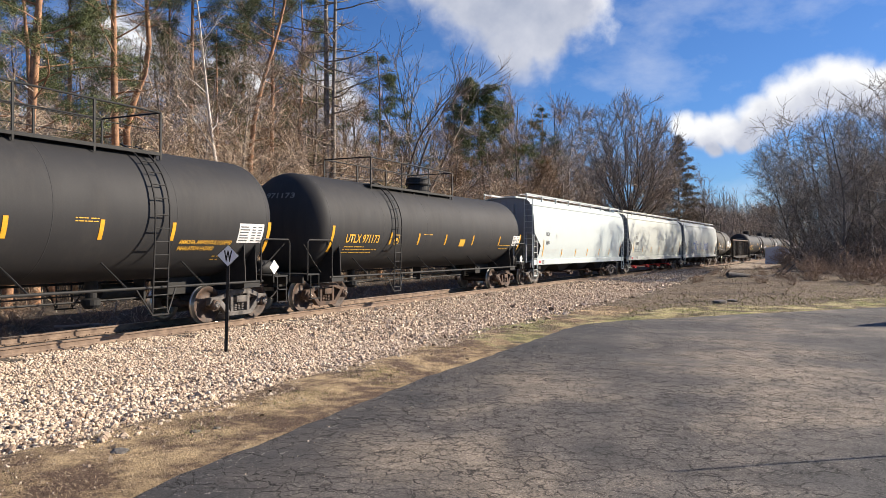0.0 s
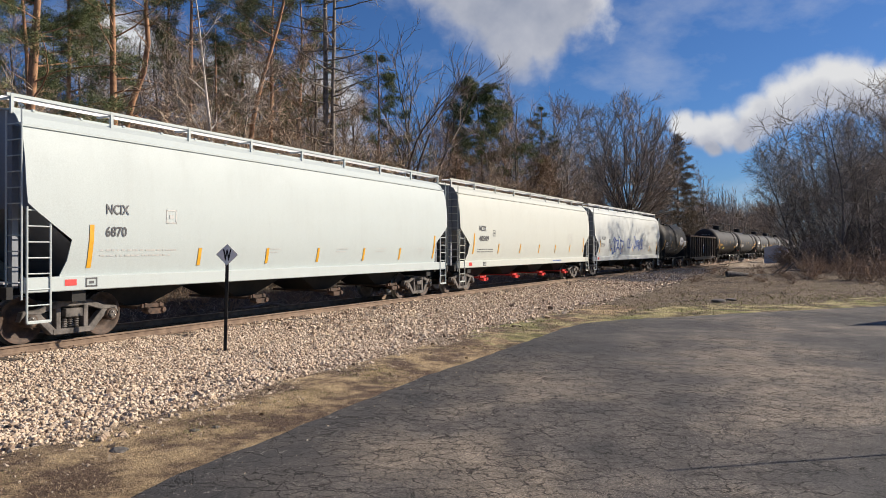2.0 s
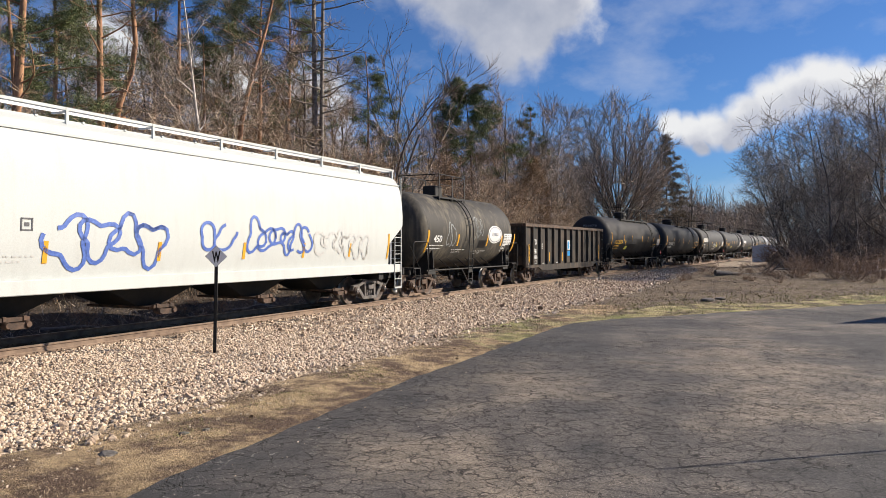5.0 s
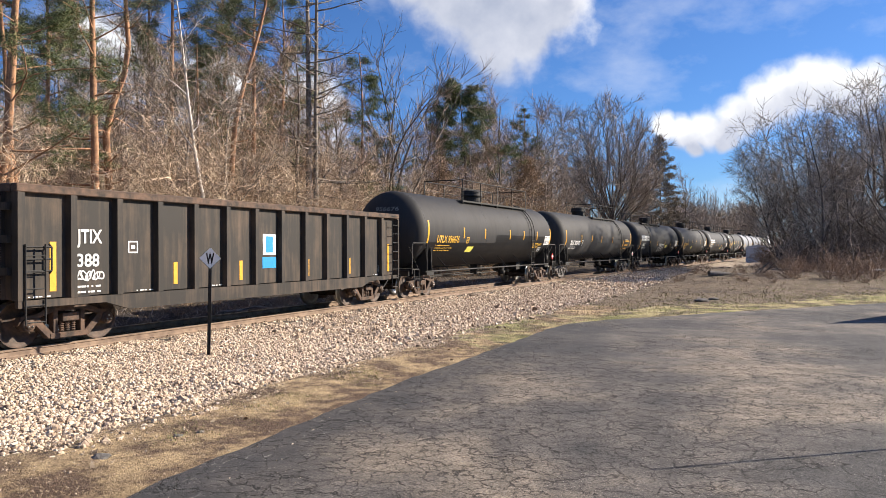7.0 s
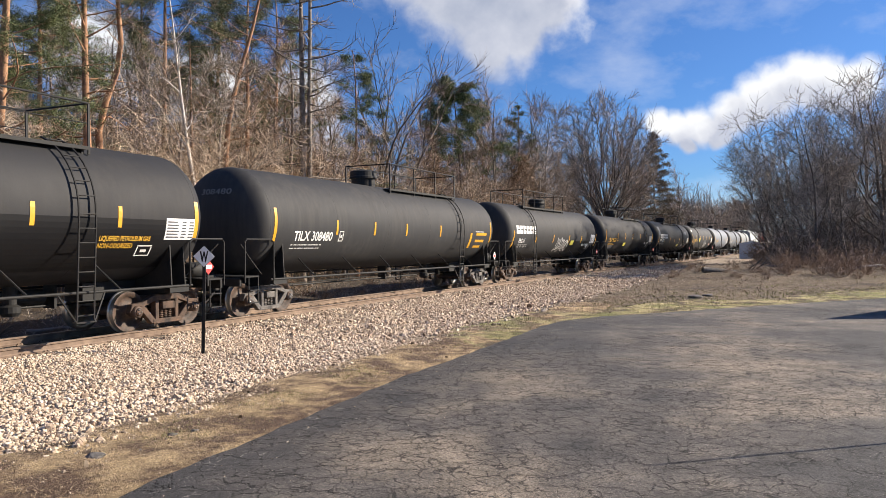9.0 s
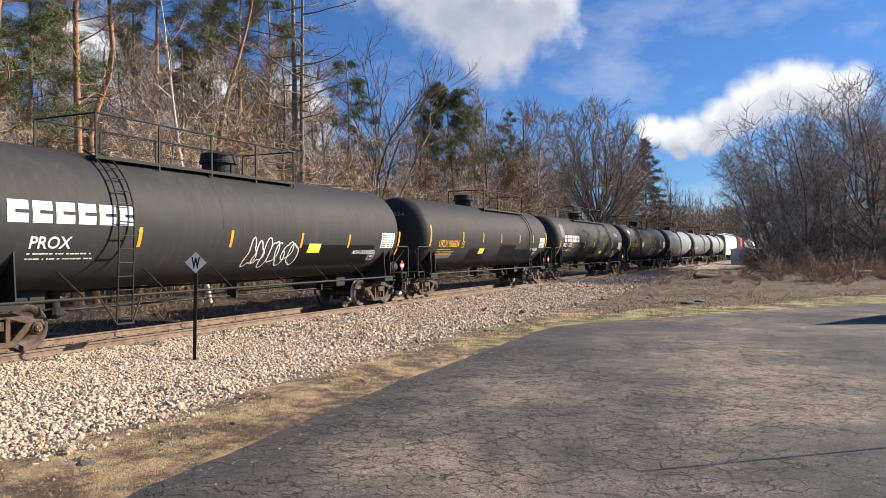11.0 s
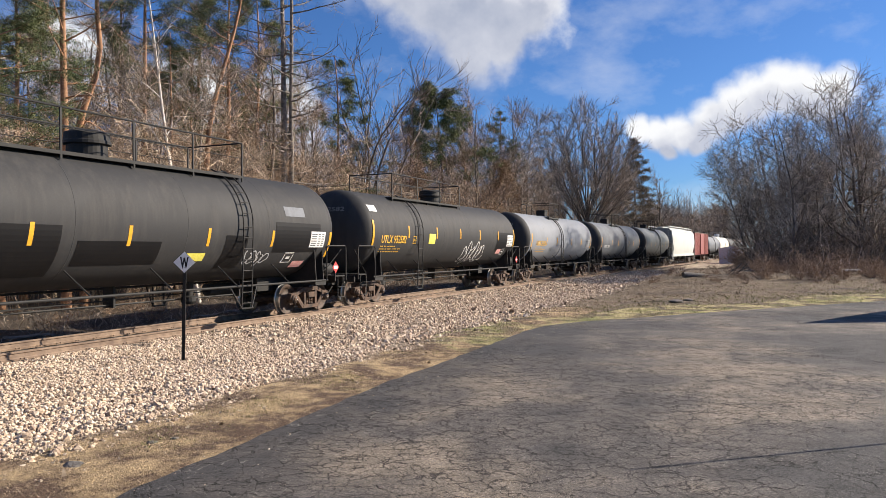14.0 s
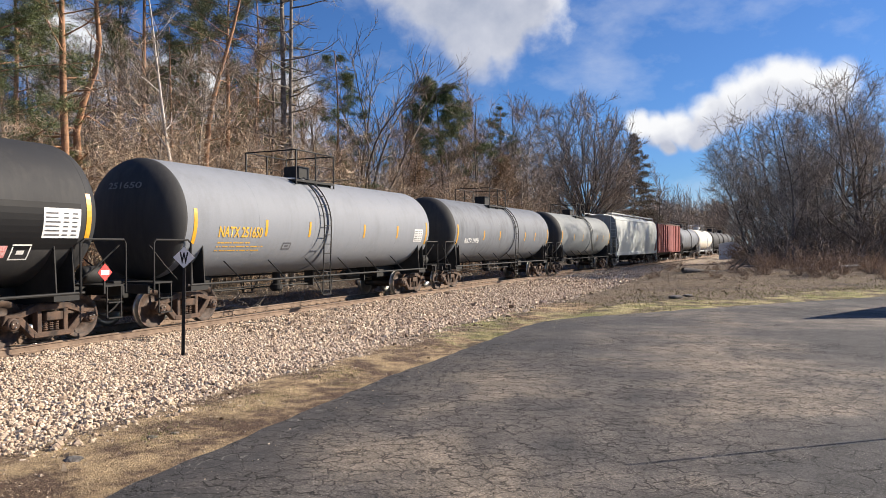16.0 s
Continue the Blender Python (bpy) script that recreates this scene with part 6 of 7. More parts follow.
def tank_car(label, e0, e1, mat, R=1.52, zc=2.64, ladder=0.0, walkway=(-2.0, 2.0), dome=-1.0, steel="black_steel", trucks="truck_rust", head=.75, seams=(), boxy=False, head_mat=None):
    half = (e1 - e0) / 2
    car = tagged(new("tank_car"), label, "tank car", "cars of the freight train")
    CARS.append((car, (e0 + e1) / 2))
    j = half - 1.45
    bm = bmesh.new()
    prof = [(-j - head * math.cos(radians(a)), R * math.sin(radians(a))) for a in (2, 8, 15, 23, 32, 42, 52, 62, 71, 79, 85)]
    n = max(4, int(2 * j / 1.2))
    prof += [(-j + 2 * j * k / n, R) for k in range(n + 1)]
    prof += [(-a, r) for a, r in prof[10::-1]]
    lathe(bm, prof, "x", 72, 0, (0, 0, zc))
    bmesh.ops.recalc_face_normals(bm, faces=bm.faces)
    part("shell", bm, mat, car, smooth=True)
    bm = bmesh.new()
    for x in [-j, j] + [-j + 2 * j * k / 5 for k in range(1, 5)]:
        lathe(bm, [(-.012, R - .01), (-.010, R + .0008), (.010, R + .0008), (.012, R - .01)], "x", 72, 0, (x, 0, zc), caps=False)
    bmesh.ops.recalc_face_normals(bm, faces=bm.faces)
    part("weld_seam", bm, mat, car, smooth=True)
    for x in seams:
        bm = bmesh.new()
        lathe(bm, [(-.17, R - .01), (-.165, R + .03), (-.13, R + .035), (.13, R + .035), (.165, R + .03), (.17, R - .01)], "x", 72, 0, (x, 0, zc), caps=False)
        bmesh.ops.recalc_face_normals(bm, faces=bm.faces)
        part("jacket_band", bm, mat, car, smooth=True)
    st = M[steel]
    for m in (-1, 1):
        bm = bmesh.new()
        a, b = sorted((m * (half - .35), m * (half - 3.6)))
        box(bm, a, b, -.28, .28, .72, 1.14)
        a, b = sorted((m * (half - .42), m * (half - .34)))
        box(bm, a, b, -1.35, 1.35, .86, 1.08)
        bmesh.ops.bevel(bm, geom=bm.edges[:], offset=.012, segments=1, affect="EDGES")
        part("stub_sill", bm, st, car)
        # saddle over the truck
        bm = bmesh.new()
        x = m * (half - 1.92)
        for y0, y1 in ((-1.38, -.28), (.28, 1.38)):
            for dx in (-.22, .2):
                sg = -1 if y0 < 0 else 1
                z_in = zc - math.sqrt(max(R * R - .28 ** 2, 0)) + .06
                z_out = zc - math.sqrt(R * R - 1.36 ** 2) + .02
                v0 = [bm.verts.new((x + dx + ex, y, z)) for ex in (0, .03) for y, z in ((sg * .28, .74), (sg * .28, z_in), (sg * .8, zc - math.sqrt(R * R - .64) + .03), (sg * 1.36, z_out), (sg * 1.42, .98), (sg * 1.38, .88))]
                bm.faces.new(v0[:6]), bm.faces.new(v0[6:][::-1])
                for k in range(6):
                    bm.faces.new((v0[k], v0[(k + 1) % 6], v0[6 + (k + 1) % 6], v0[6 + k]))
            sg = -1 if y0 < 0 else 1
            box(bm, x - .3, x + .3, min(sg * 1.30, sg * 1.45), max(sg * 1.30, sg * 1.45), .86, 1.0)
        bmesh.ops.recalc_face_normals(bm, faces=bm.faces)
        part("saddle", bm, st, car)
        # end deck with steps and hand rails
        a, b = sorted((m * (half - .4), m * (half - 1.0)))
        for y0, y1 in ((-1.45, -.5), (.5, 1.45)):
            bm = bmesh.new()
            box(bm, a, b, y0, y1, 1.09, 1.13)
            part("end_deck", bm, st, car)
        for y in (-1.47, 1.47):
            bm = bmesh.new()
            xa, xb = m * (half - .42), m * (half - 1.6)
            bar(bm, [(xa, y, .95), (xa, y, 2.02), (xa - m * .06, y, 2.1), (xb + m * .1, y, 2.1), (xb, y, 2.02), (xb, y, 1.0)], .024, 6)
            part("end_handrail", bm, st, car)
            bm = bmesh.new()
            xs = m * (half - .75)
            for dx in (-.19, .19):
                bar(bm, [(xs + dx, y, 1.09), (xs + dx, y, .42)], .018, 5)
            for z in (.42, .75):
                box(bm, xs - .19, xs + .19, y - .05, y + .05, z - .012, z + .012)
            part("sill_step", bm, st, car)
        for y in (-1.3, 1.3):
            bm = bmesh.new()
            bar(bm, [(m * (half - .44), y, 1.98), (m * (half - 1.0), y * .93, 1.5), (m * (half - 1.5), y * .86, 1.14)], .018, 5)
            part("end_brace", bm, st, car)
        add_truck(car, m * (half - 1.92), trucks)
    add_coupler(car, half)
    bm = bmesh.new()
    lathe(bm, [(-.30, .05), (-.27, .15), (-.22, .19), (.22, .19), (.27, .15), (.30, .05)], "x", 16, 0, (half - .92, -.98, 1.34))
    part("air_reservoir", bm, st, car, smooth=True)
    # running pipes with their struts
    for y in (-1.44, 1.44):
        bm = bmesh.new()
        bar(bm, [(-half + 1.5, y, 1.0), (half - 1.5, y, 1.0)], .032, 8)
        part("running_pipe", bm, st, car)
        n = 6
        for k in range(n):
            bm = bmesh.new()
            x = -half + 3.6 + (2 * half - 7.2) * k / (n - 1)
            yy = 1.06
            z = zc - math.sqrt(R * R - yy * yy)
            bar(bm, [(x, y, 1.0), (x - .34, math.copysign(yy, y), z)], .02, 5)
            part("pipe_strut", bm, st, car)
    # bottom fittings and brake gear
    bm = bmesh.new()
    lathe(bm, [(.52, .14), (.60, .20), (.72, .20), (.76, .12), (zc - R + .03, .14)], "z", 16, 0, (ladder - .5, 0, 0))
    part("bottom_outlet", bm, st, car)
    bm = bmesh.new()
    lathe(bm, [(-.5, .05), (-.48, .18), (.48, .18), (.5, .05)], "x", 16, 0, (half - 4.6, .35, .85))
    bar(bm, [(-half + 2.4, .2, .66), (half - 2.4, .2, .66)], .025, 5)
    bar(bm, [(half - 5.1, .35, .8), (-half + 3.5, -.1, .72)], .02, 5)
    for x in (-half + 4.0, 0.8, half - 4.0):
        box(bm, x - .03, x + .03, .05, .4, .60, zc - R + .08)
    part("brake_gear", bm, st, car)
    add_ladder(car, ladder, R, zc, zc + R, st)
    for y in (-1, 1):
        bm = bmesh.new()
        for dx in (-.35, .35):
            bar(bm, [(ladder + dx * 1.6, y * 1.44, 1.0), (ladder + dx * .6, y * (R + .03), .42)], .02, 5)
        box(bm, ladder - .24, ladder + .24, min(y * (R - .08), y * (R + .06)), max(y * (R - .08), y * (R + .06)), .40, .43)
        part("ladder_step", bm, st, car)
    if walkway:
        add_platform(car, walkway[0], walkway[1], dome, R, zc, st, boxy=boxy)
    elif dome is not None:
        bm = bmesh.new()
        lathe(bm, [(zc + R - .1, .44), (zc + R + .4, .44), (zc + R + .46, .36), (zc + R + .47, .05)], "z", 24, 0, (dome, 0, 0))
        part("valve_housing", bm, st, car)
    return car, half


def cut_at(z):
    return float(np.interp(z, [1.28, 1.95, 2.62, 2.7], [.75, 1.0, .05, 0.0]))


def hopper_car(label, e0, e1, mat, end_mat, trucks="truck_grey", gate="red", bays=4, band=False):
    half = (e1 - e0) / 2
    car = tagged(new("hopper_car"), label, "hopper car", "cars of the freight train")
    CARS.append((car, (e0 + e1) / 2))
    b = half - .6
    bm = bmesh.new()
    zs = SECTION[:3] + [(1.598, 2.25)] + SECTION[3:4] + [(1.608, 2.66)] + SECTION[4:]
    n = 24
    for sg in (-1, 1):
        rows = []
        for y, z in zs:
            c = cut_at(z)
            rows.append([bm.verts.new(((-b + c) + (2 * b - 2 * c) * k / n, sg * y, z)) for k in range(n + 1)])
        for r0, r1 in zip(rows, rows[1:]):
            for k in range(n):
                bm.faces.new((r0[k], r0[k + 1], r1[k + 1], r1[k]))
    bmesh.ops.remove_doubles(bm, verts=bm.verts[:], dist=.001)
    bmesh.ops.recalc_face_normals(bm, faces=bm.faces)
    bmesh.ops.solidify(bm, geom=bm.faces[:], thickness=.02)
    body = part("body", bm, mat, car, smooth=True)
    body.data.set_sharp_from_angle(angle=radians(24))
    # eave seam
    for y in (-1, 1):
        bm = bmesh.new()
        box(bm, -b, b, min(y * 1.40, y * 1.475), max(y * 1.40, y * 1.475), 4.055, 4.095)
        part("eave_rail", bm, mat, car)
        bm = bmesh.new()
        box(bm, -b, b, min(y * 1.40, y * 1.55), max(y * 1.40, y * 1.55), 1.02, 1.30)
        bmesh.ops.bevel(bm, geom=bm.edges[:], offset=.015, segments=1, affect="EDGES")
        part("side_sill", bm, mat, car)
    # end walls, posts and slope sheets; their grey paints in the shade of the ends
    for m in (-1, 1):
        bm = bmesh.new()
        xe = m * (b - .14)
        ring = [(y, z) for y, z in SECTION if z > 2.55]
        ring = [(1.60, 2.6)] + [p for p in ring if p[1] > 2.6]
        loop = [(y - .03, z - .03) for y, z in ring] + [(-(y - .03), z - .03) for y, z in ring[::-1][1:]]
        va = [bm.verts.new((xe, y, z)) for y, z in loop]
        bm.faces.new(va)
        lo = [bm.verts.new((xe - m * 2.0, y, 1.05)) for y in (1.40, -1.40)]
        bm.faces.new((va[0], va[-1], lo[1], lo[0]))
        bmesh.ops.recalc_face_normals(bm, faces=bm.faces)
        part("end_wall", bm, end_mat, car, "end wall with its shade painted in as grey")
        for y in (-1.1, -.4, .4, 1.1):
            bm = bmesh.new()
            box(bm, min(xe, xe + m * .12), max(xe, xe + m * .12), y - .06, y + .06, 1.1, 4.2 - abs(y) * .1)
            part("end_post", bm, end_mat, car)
        bm = bmesh.new()
        box(bm, min(m * (b - 2.6), m * (half - .3)), max(m * (b - 2.6), m * (half - .3)), -.3, .3, .72, 1.08)
        box(bm, min(m * (half - .42), m * (half - .30)), max(m * (half - .42), m * (half - .30)), -1.5, 1.5, .92, 1.14)
        box(bm, min(m * (b - 1.35), m * (b - 1.05)), max(m * (b - 1.35), m * (b - 1.05)), -1.42, 1.42, .80, 1.15)
        part("end_frame", bm, M["black_steel"], car)
        bm = bmesh.new()
        box(bm, min(m * (half - .3), m * (half - .95)), max(m * (half - .3), m * (half - .95)), -.9, .9, 1.16, 1.20)
        part("end_platform", bm, M["galv"], car)
        # corner ladders
        for y in (-1.56, 1.56):
            bm = bmesh.new()
            for dx in (.06, .52):
                top = 4.35 if dx < .1 else 2.55
                bar(bm, [(m * (b - dx + .02), y, .48), (m * (b - dx + .02), y, top if dx > .1 else 2.6)], .022, 6)
            for k in range(8):
                z = .50 + k * .29
                bar(bm, [(m * (b - .04), y, z), (m * (b - .50), y, z)], .014, 5)
            box(bm, min(m * (b - .04), m * (b - .5)), max(m * (b - .04), m * (b - .5)), y - .02, y + .02, .46, .50)
            part("corner_ladder", bm, mat, car)
            bm = bmesh.new()
            for yy in (y * .97, y * .68):
                bar(bm, [(m * (b + .03), yy, .9), (m * (b + .03), yy, 4.35)], .02, 6)
            for k in range(11):
                z = 1.2 + k * .29
                bar(bm, [(m * (b + .03), y * .97, z), (m * (b + .03), y * .68, z)], .013, 5)
            part("end_ladder", bm, mat, car)
        add_truck(car, m * (b - 1.33), trucks)
    add_coupler(car, half)
    # discharge bays, coloured black to paint in the shade beneath the car
    for k in range(bays):
        x = -b + 3.3 + (2 * b - 6.6) * k / (bays - 1)
        bm = bmesh.new()
        w = (2 * b - 6.0) / bays / 2 + .25
        v0 = [bm.verts.new(p) for p in ((x - w, -.86, 1.15), (x + w, -.86, 1.15), (x + w, .86, 1.15), (x - w, .86, 1.15))]
        v1 = [bm.verts.new(p) for p in ((x - .34, -.62, .56), (x + .34, -.62, .56), (x + .34, .62, .56), (x - .34, .62, .56))]
        for a in range(4):
            bm.faces.new((v0[a], v0[(a + 1) % 4], v1[(a + 1) % 4], v1[a]))
        bm.faces.new(v1[::-1])
        bmesh.ops.recalc_face_normals(bm, faces=bm.faces)
        bay = part("discharge_bay", bm, M["black_steel"], car)
        bm = bmesh.new()
        box(bm, x - .36, x + .36, -1.02, 1.02, .50, .56)
        box(bm, x - .30, x + .30, -1.10, -1.03, .52, .60)
        box(bm, x - .16, x + .16, -1.20, -1.06, .38, .50)
        for dx in (-.2, .2):
            lathe(bm, [(-1.24, .055), (-1.20, .075), (-1.12, .075), (-1.02, .05)], "y", 10, 0, (x + dx, 0, .46))
            box(bm, x + dx - .03, x + dx + .03, -1.12, -1.06, .40, .62)
        bar(bm, [(x - .26, -1.16, .46), (x + .26, -1.16, .46)], .022, 6)
        part("outlet_gate", bm, M[gate], bay)
    # running boards, hatch trough
    bm = bmesh.new()
    box(bm, -b + .6, b - .6, -.32, .32, 4.46, 4.58)
    for k in range(15):
        x = -b + 1 + (2 * b - 2) * k / 14
        box(bm, x - .03, x + .03, -.34, .34, 4.56, 4.60)
    part("hatch_cover", bm, mat, car)
    for y in (-1, 1):
        bm = bmesh.new()
        for q in (.80, .90, 1.0, 1.10):
            box(bm, -b - .1, b + .1, min(y * q, y * (q + .012)), max(y * q, y * (q + .012)), 4.605, 4.63)
        n = int(2 * b / 2.05)
        for k in range(n + 1):
            x = -b + 2 * b * k / n
            box(bm, x - .03, x + .03, min(y * .75, y * 1.16), max(y * .75, y * 1.16), 4.57, 4.60)
        part("running_board", bm, M["galv"], car, "grated roof walkway")
        bm = bmesh.new()
        box(bm, -b - .1, b + .1, min(y * 1.17, y * 1.19), max(y * 1.17, y * 1.19), 4.61, 4.67)
        for k in range(n + 1):
            x = -b + 2 * b * k / n
            box(bm, x - .03, x + .03, min(y * 1.15, y * 1.20), max(y * 1.15, y * 1.20), 4.30, 4.66)
        part("edge_rail", bm, mat, car)
    return car, half


def gondola_car(label, e0, e1):
    half = (e1 - e0) / 2
    car = tagged(new("gondola_car"), label, "gondola car", "cars of the freight train")
    CARS.append((car, (e0 + e1) / 2))
    b = half - .75
    mat = M["gondola"]
    z0, z1 = 0.98, 3.02
    bm = bmesh.new()
    box(bm, -b, b, -1.385, 1.385, z0, z0 + .05)
    part("floor_plate", bm, mat, car)
    for m in (-1, 1):
        bm = bmesh.new()
        box(bm, -b, b, min(m * 1.385, m * 1.40), max(m * 1.385, m * 1.40), z0, z1)
        part("side_sheet", bm, mat, car)
        bm = bmesh.new()
        box(bm, min(m * (b - .02), m * b), max(m * (b - .02), m * b), -1.385, 1.385, z0 + .05, z1)
        part("end_sheet", bm, mat, car)
    bm = bmesh.new()
    for y in (-1, 1):
        box(bm, -b - .03, b + .03, min(y * 1.36, y * 1.53), max(y * 1.36, y * 1.53), z1 - .06, z1 + .10)
    for m in (-1, 1):
        box(bm, min(m * (b - .06), m * (b + .05)), max(m * (b - .06), m * (b + .05)), -1.36, 1.36, z1 - .06, z1 + .10)
    bmesh.ops.bevel(bm, geom=bm.edges[:], offset=.015, segments=1, affect="EDGES")
    part("top_chord", bm, M["truck_rust"], car, "rusted top rim")
    n = 13
    for y in (-1, 1):
        for k in range(n + 1):
            x = -b + .06 + (2 * b - .12) * k / n
            bm = bmesh.new()
            w = .07
            v = [bm.verts.new((x + dx, y * yy, z)) for z in (z0 - .02, z1 - .06) for dx, yy in ((-w - .03, 1.40), (-w, 1.53), (w, 1.53), (w + .03, 1.40))]
            for q in range(3):
                bm.faces.new((v[q], v[q + 1], v[q + 5], v[q + 4]))
            bm.faces.new(v[:4]), bm.faces.new(v[4:])
            bmesh.ops.recalc_face_normals(bm, faces=bm.faces)
            part("side_post", bm, mat, car)
        bm = bmesh.new()
        prism(bm, [(-b, z0 - .02), (b, z0 - .02), (b, z0 - .16), (b - 1.9, z0 - .16), (b - 2.5, z0 - .34), (-b + 2.5, z0 - .34), (-b + 1.9, z0 - .16), (-b, z0 - .16)], y * 1.47 - .05, y * 1.47 + .05)
        bmesh.ops.recalc_face_normals(bm, faces=bm.faces)
        part("side_sill", bm, mat, car)
    for m in (-1, 1):
        bm = bmesh.new()
        for z in (1.5, 2.1, 2.7):
            box(bm, min(m * b, m * (b + .10)), max(m * b, m * (b + .10)), -1.36, 1.36, z - .07, z + .07)
        for y in (-1.1, 0, 1.1):
            box(bm, min(m * b, m * (b + .08)), max(m * b, m * (b + .08)), y - .06, y + .06, z0, z1 - .06)
        part("end_rib", bm, mat, car)
        bm = bmesh.new()
        box(bm, min(m * (b - 2.8), m * (half - .3)), max(m * (b - 2.8), m * (half - .3)), -.3, .3, .70, 1.02)
        box(bm, min(m * (b - 1.6), m * (b - 1.2)), max(m * (b - 1.6), m * (b - 1.2)), -1.4, 1.4, .82, 1.02)
        part("end_frame", bm, M["black_steel"], car)
        for y in (-1.55, 1.55):
            xs = b - .32 if m > 0 else -b + .32
            bm = bmesh.new()
            for dx in (-.2, .2):
                bar(bm, [(xs + dx, y, .5), (xs + dx, y, z1 - .1 if m > 0 else 2.0)], .018, 5)
            for k in range(9 if m > 0 else 5):
                bar(bm, [(xs - .2, y, .55 + k * .31), (xs + .2, y, .55 + k * .31)], .013, 5)
            part("corner_ladder", bm, M["black_steel"], car)
        add_truck(car, m * (b - 1.4), "truck_rust")
    bm = bmesh.new()
    box(bm, -b, b, -.3, .3, .70, 1.0)
    part("centre_sill", bm, M["black_steel"], car)
    add_coupler(car, half)
    return car, half


def box_car(label, e0, e1):
    half = (e1 - e0) / 2
    car = tagged(new("box_car"), label, "box car", "cars of the freight train")
    CARS.append((car, (e0 + e1) / 2))
    b = half - .6
    bm = bmesh.new()
    box(bm, -b, b, -1.45, 1.45, 1.05, 4.20)
    bmesh.ops.bevel(bm, geom=bm.edges[:], offset=.04, segments=2, affect="EDGES")
    part("body", bm, M["boxcar"], car)
    bm = bmesh.new()
    prism(bm, [(-b - .03, 4.18), (b + .03, 4.18), (b + .03, 4.30), (-b - .03, 4.30)], -1.47, 1.47)
    part("roof", bm, M["truck_rust"], car)
    for y in (-1, 1):
        for k in range(14):
            x = -b + .1 + (2 * b - .2) * k / 13
            if abs(x) > 1.7:
                bm = bmesh.new()
                box(bm, x - .05, x + .05, min(y * 1.45, y * 1.52), max(y * 1.45, y * 1.52), 1.1, 4.15)
                part("side_rib", bm, M["boxcar"], car)
        bm = bmesh.new()
        box(bm, -1.55, 1.55, min(y * 1.45, y * 1.56), max(y * 1.45, y * 1.56), 1.15, 4.05)
        bmesh.ops.bevel(bm, geom=bm.edges[:], offset=.02, segments=1, affect="EDGES")
        part("door", bm, M["boxcar"], car)
    for m in (-1, 1):
        add_truck(car, m * (b - 1.5), "truck_rust")
    bm = bmesh.new()
    box(bm, -half + .3, half - .3, -.3, .3, .70, 1.08)
    part("centre_sill", bm, M["black_steel"], car)
    add_coupler(car, half)
    return car, half
# ends of the cars along the train at the start: couplers meet here
ENDS = [-1.3, 16.84, 34.8, 53.1, 71.95, 90.5, 101.9, 117.75, 135.7, 154.9, 173.3, 191.45, 210.3, 228.35, 245.0, 262.0, 278.0, 296.9, 312.8, 329.2, 346.6, 363.0, 379.5]
R0, Z0 = 1.52, 2.64


def words(car, text, x0, x1, z, cap, mat, flat=None, R=R0, zc=Z0, name="lettering"):
    """Lettering fitted between x0 and x1, cap metres high."""
    size = cap / 0.69
    me = text_mesh(text, size)
    lo, hi = min(v.co.x for v in me.vertices), max(v.co.x for v in me.vertices)
    k = (x1 - x0) / (hi - lo)
    for v in me.vertices:
        x = x0 + (v.co.x - lo) * k
        v.co = wrap_point(x, z, v.co.y, R, zc, .012) if flat is None else (x, side_y(flat, z + v.co.y, .014), z + v.co.y)
    me.materials.append(M[mat])
    ob = new(name, me)
    ob.parent = car
    return ob


def head_words(car, half, text, y0=.35, width=1.0, z=3.35, cap=.15):
    """Faded number on the domed head at the front end."""
    me = text_mesh(text, cap / .69)
    lo, hi = min(v.co.x for v in me.vertices), max(v.co.x for v in me.vertices)
    for v in me.vertices:
        y, q = y0 - (v.co.x - lo) / (hi - lo) * width, z + v.co.y
        a = math.asin(min(.97, math.hypot(y, q - Z0) / R0))
        v.co = (-(half - 1.45) - .77 * math.cos(a) - .012, y, q)
    me.materials.append(M["mark_dim"])
    new("head_lettering", me).parent = car


def end_words(car, half, rows, z=3.62, cap=.16):
    """Lettering on the flat front end of a hopper."""
    for k, text in enumerate(rows):
        me = text_mesh(text, cap / .69)
        lo, hi = min(v.co.x for v in me.vertices), max(v.co.x for v in me.vertices)
        for v in me.vertices:
            v.co = (-(half - .6 - .14) - .13, .30 - (v.co.x - lo) / (hi - lo) * .62, z - k * .26 + v.co.y)
        me.materials.append(M["mark_dark"])
        new("end_lettering", me).parent = car


def patch(car, x0, x1, z, h, mat, name="paint_patch", label="", out=.006, slant=0.0, flat=None, R=R0, zc=Z0):
    bm = bmesh.new()
    shell_patch(bm, x0, x1, z, h, R, zc, out, slant, 0, flat)
    return part(name, bm, M[mat], car, label)


def frame_box(car, x, z, w, h, mat, flat=None, R=R0, zc=Z0):
    """A small outlined stencil box."""
    bm = bmesh.new()
    t = .03
    for a, b, c, d in ((x, x + w, z, t), (x, x + w, z + h - t, t), (x, x + t, z, h), (x + w - t, x + w, z, h), (x + w * .3, x + w * .7, z + h * .35, h * .3)):
        shell_patch(bm, a, b, c, d, R, zc, .008, 0, 0, flat)
    part("stencil_box", bm, M[mat], car)


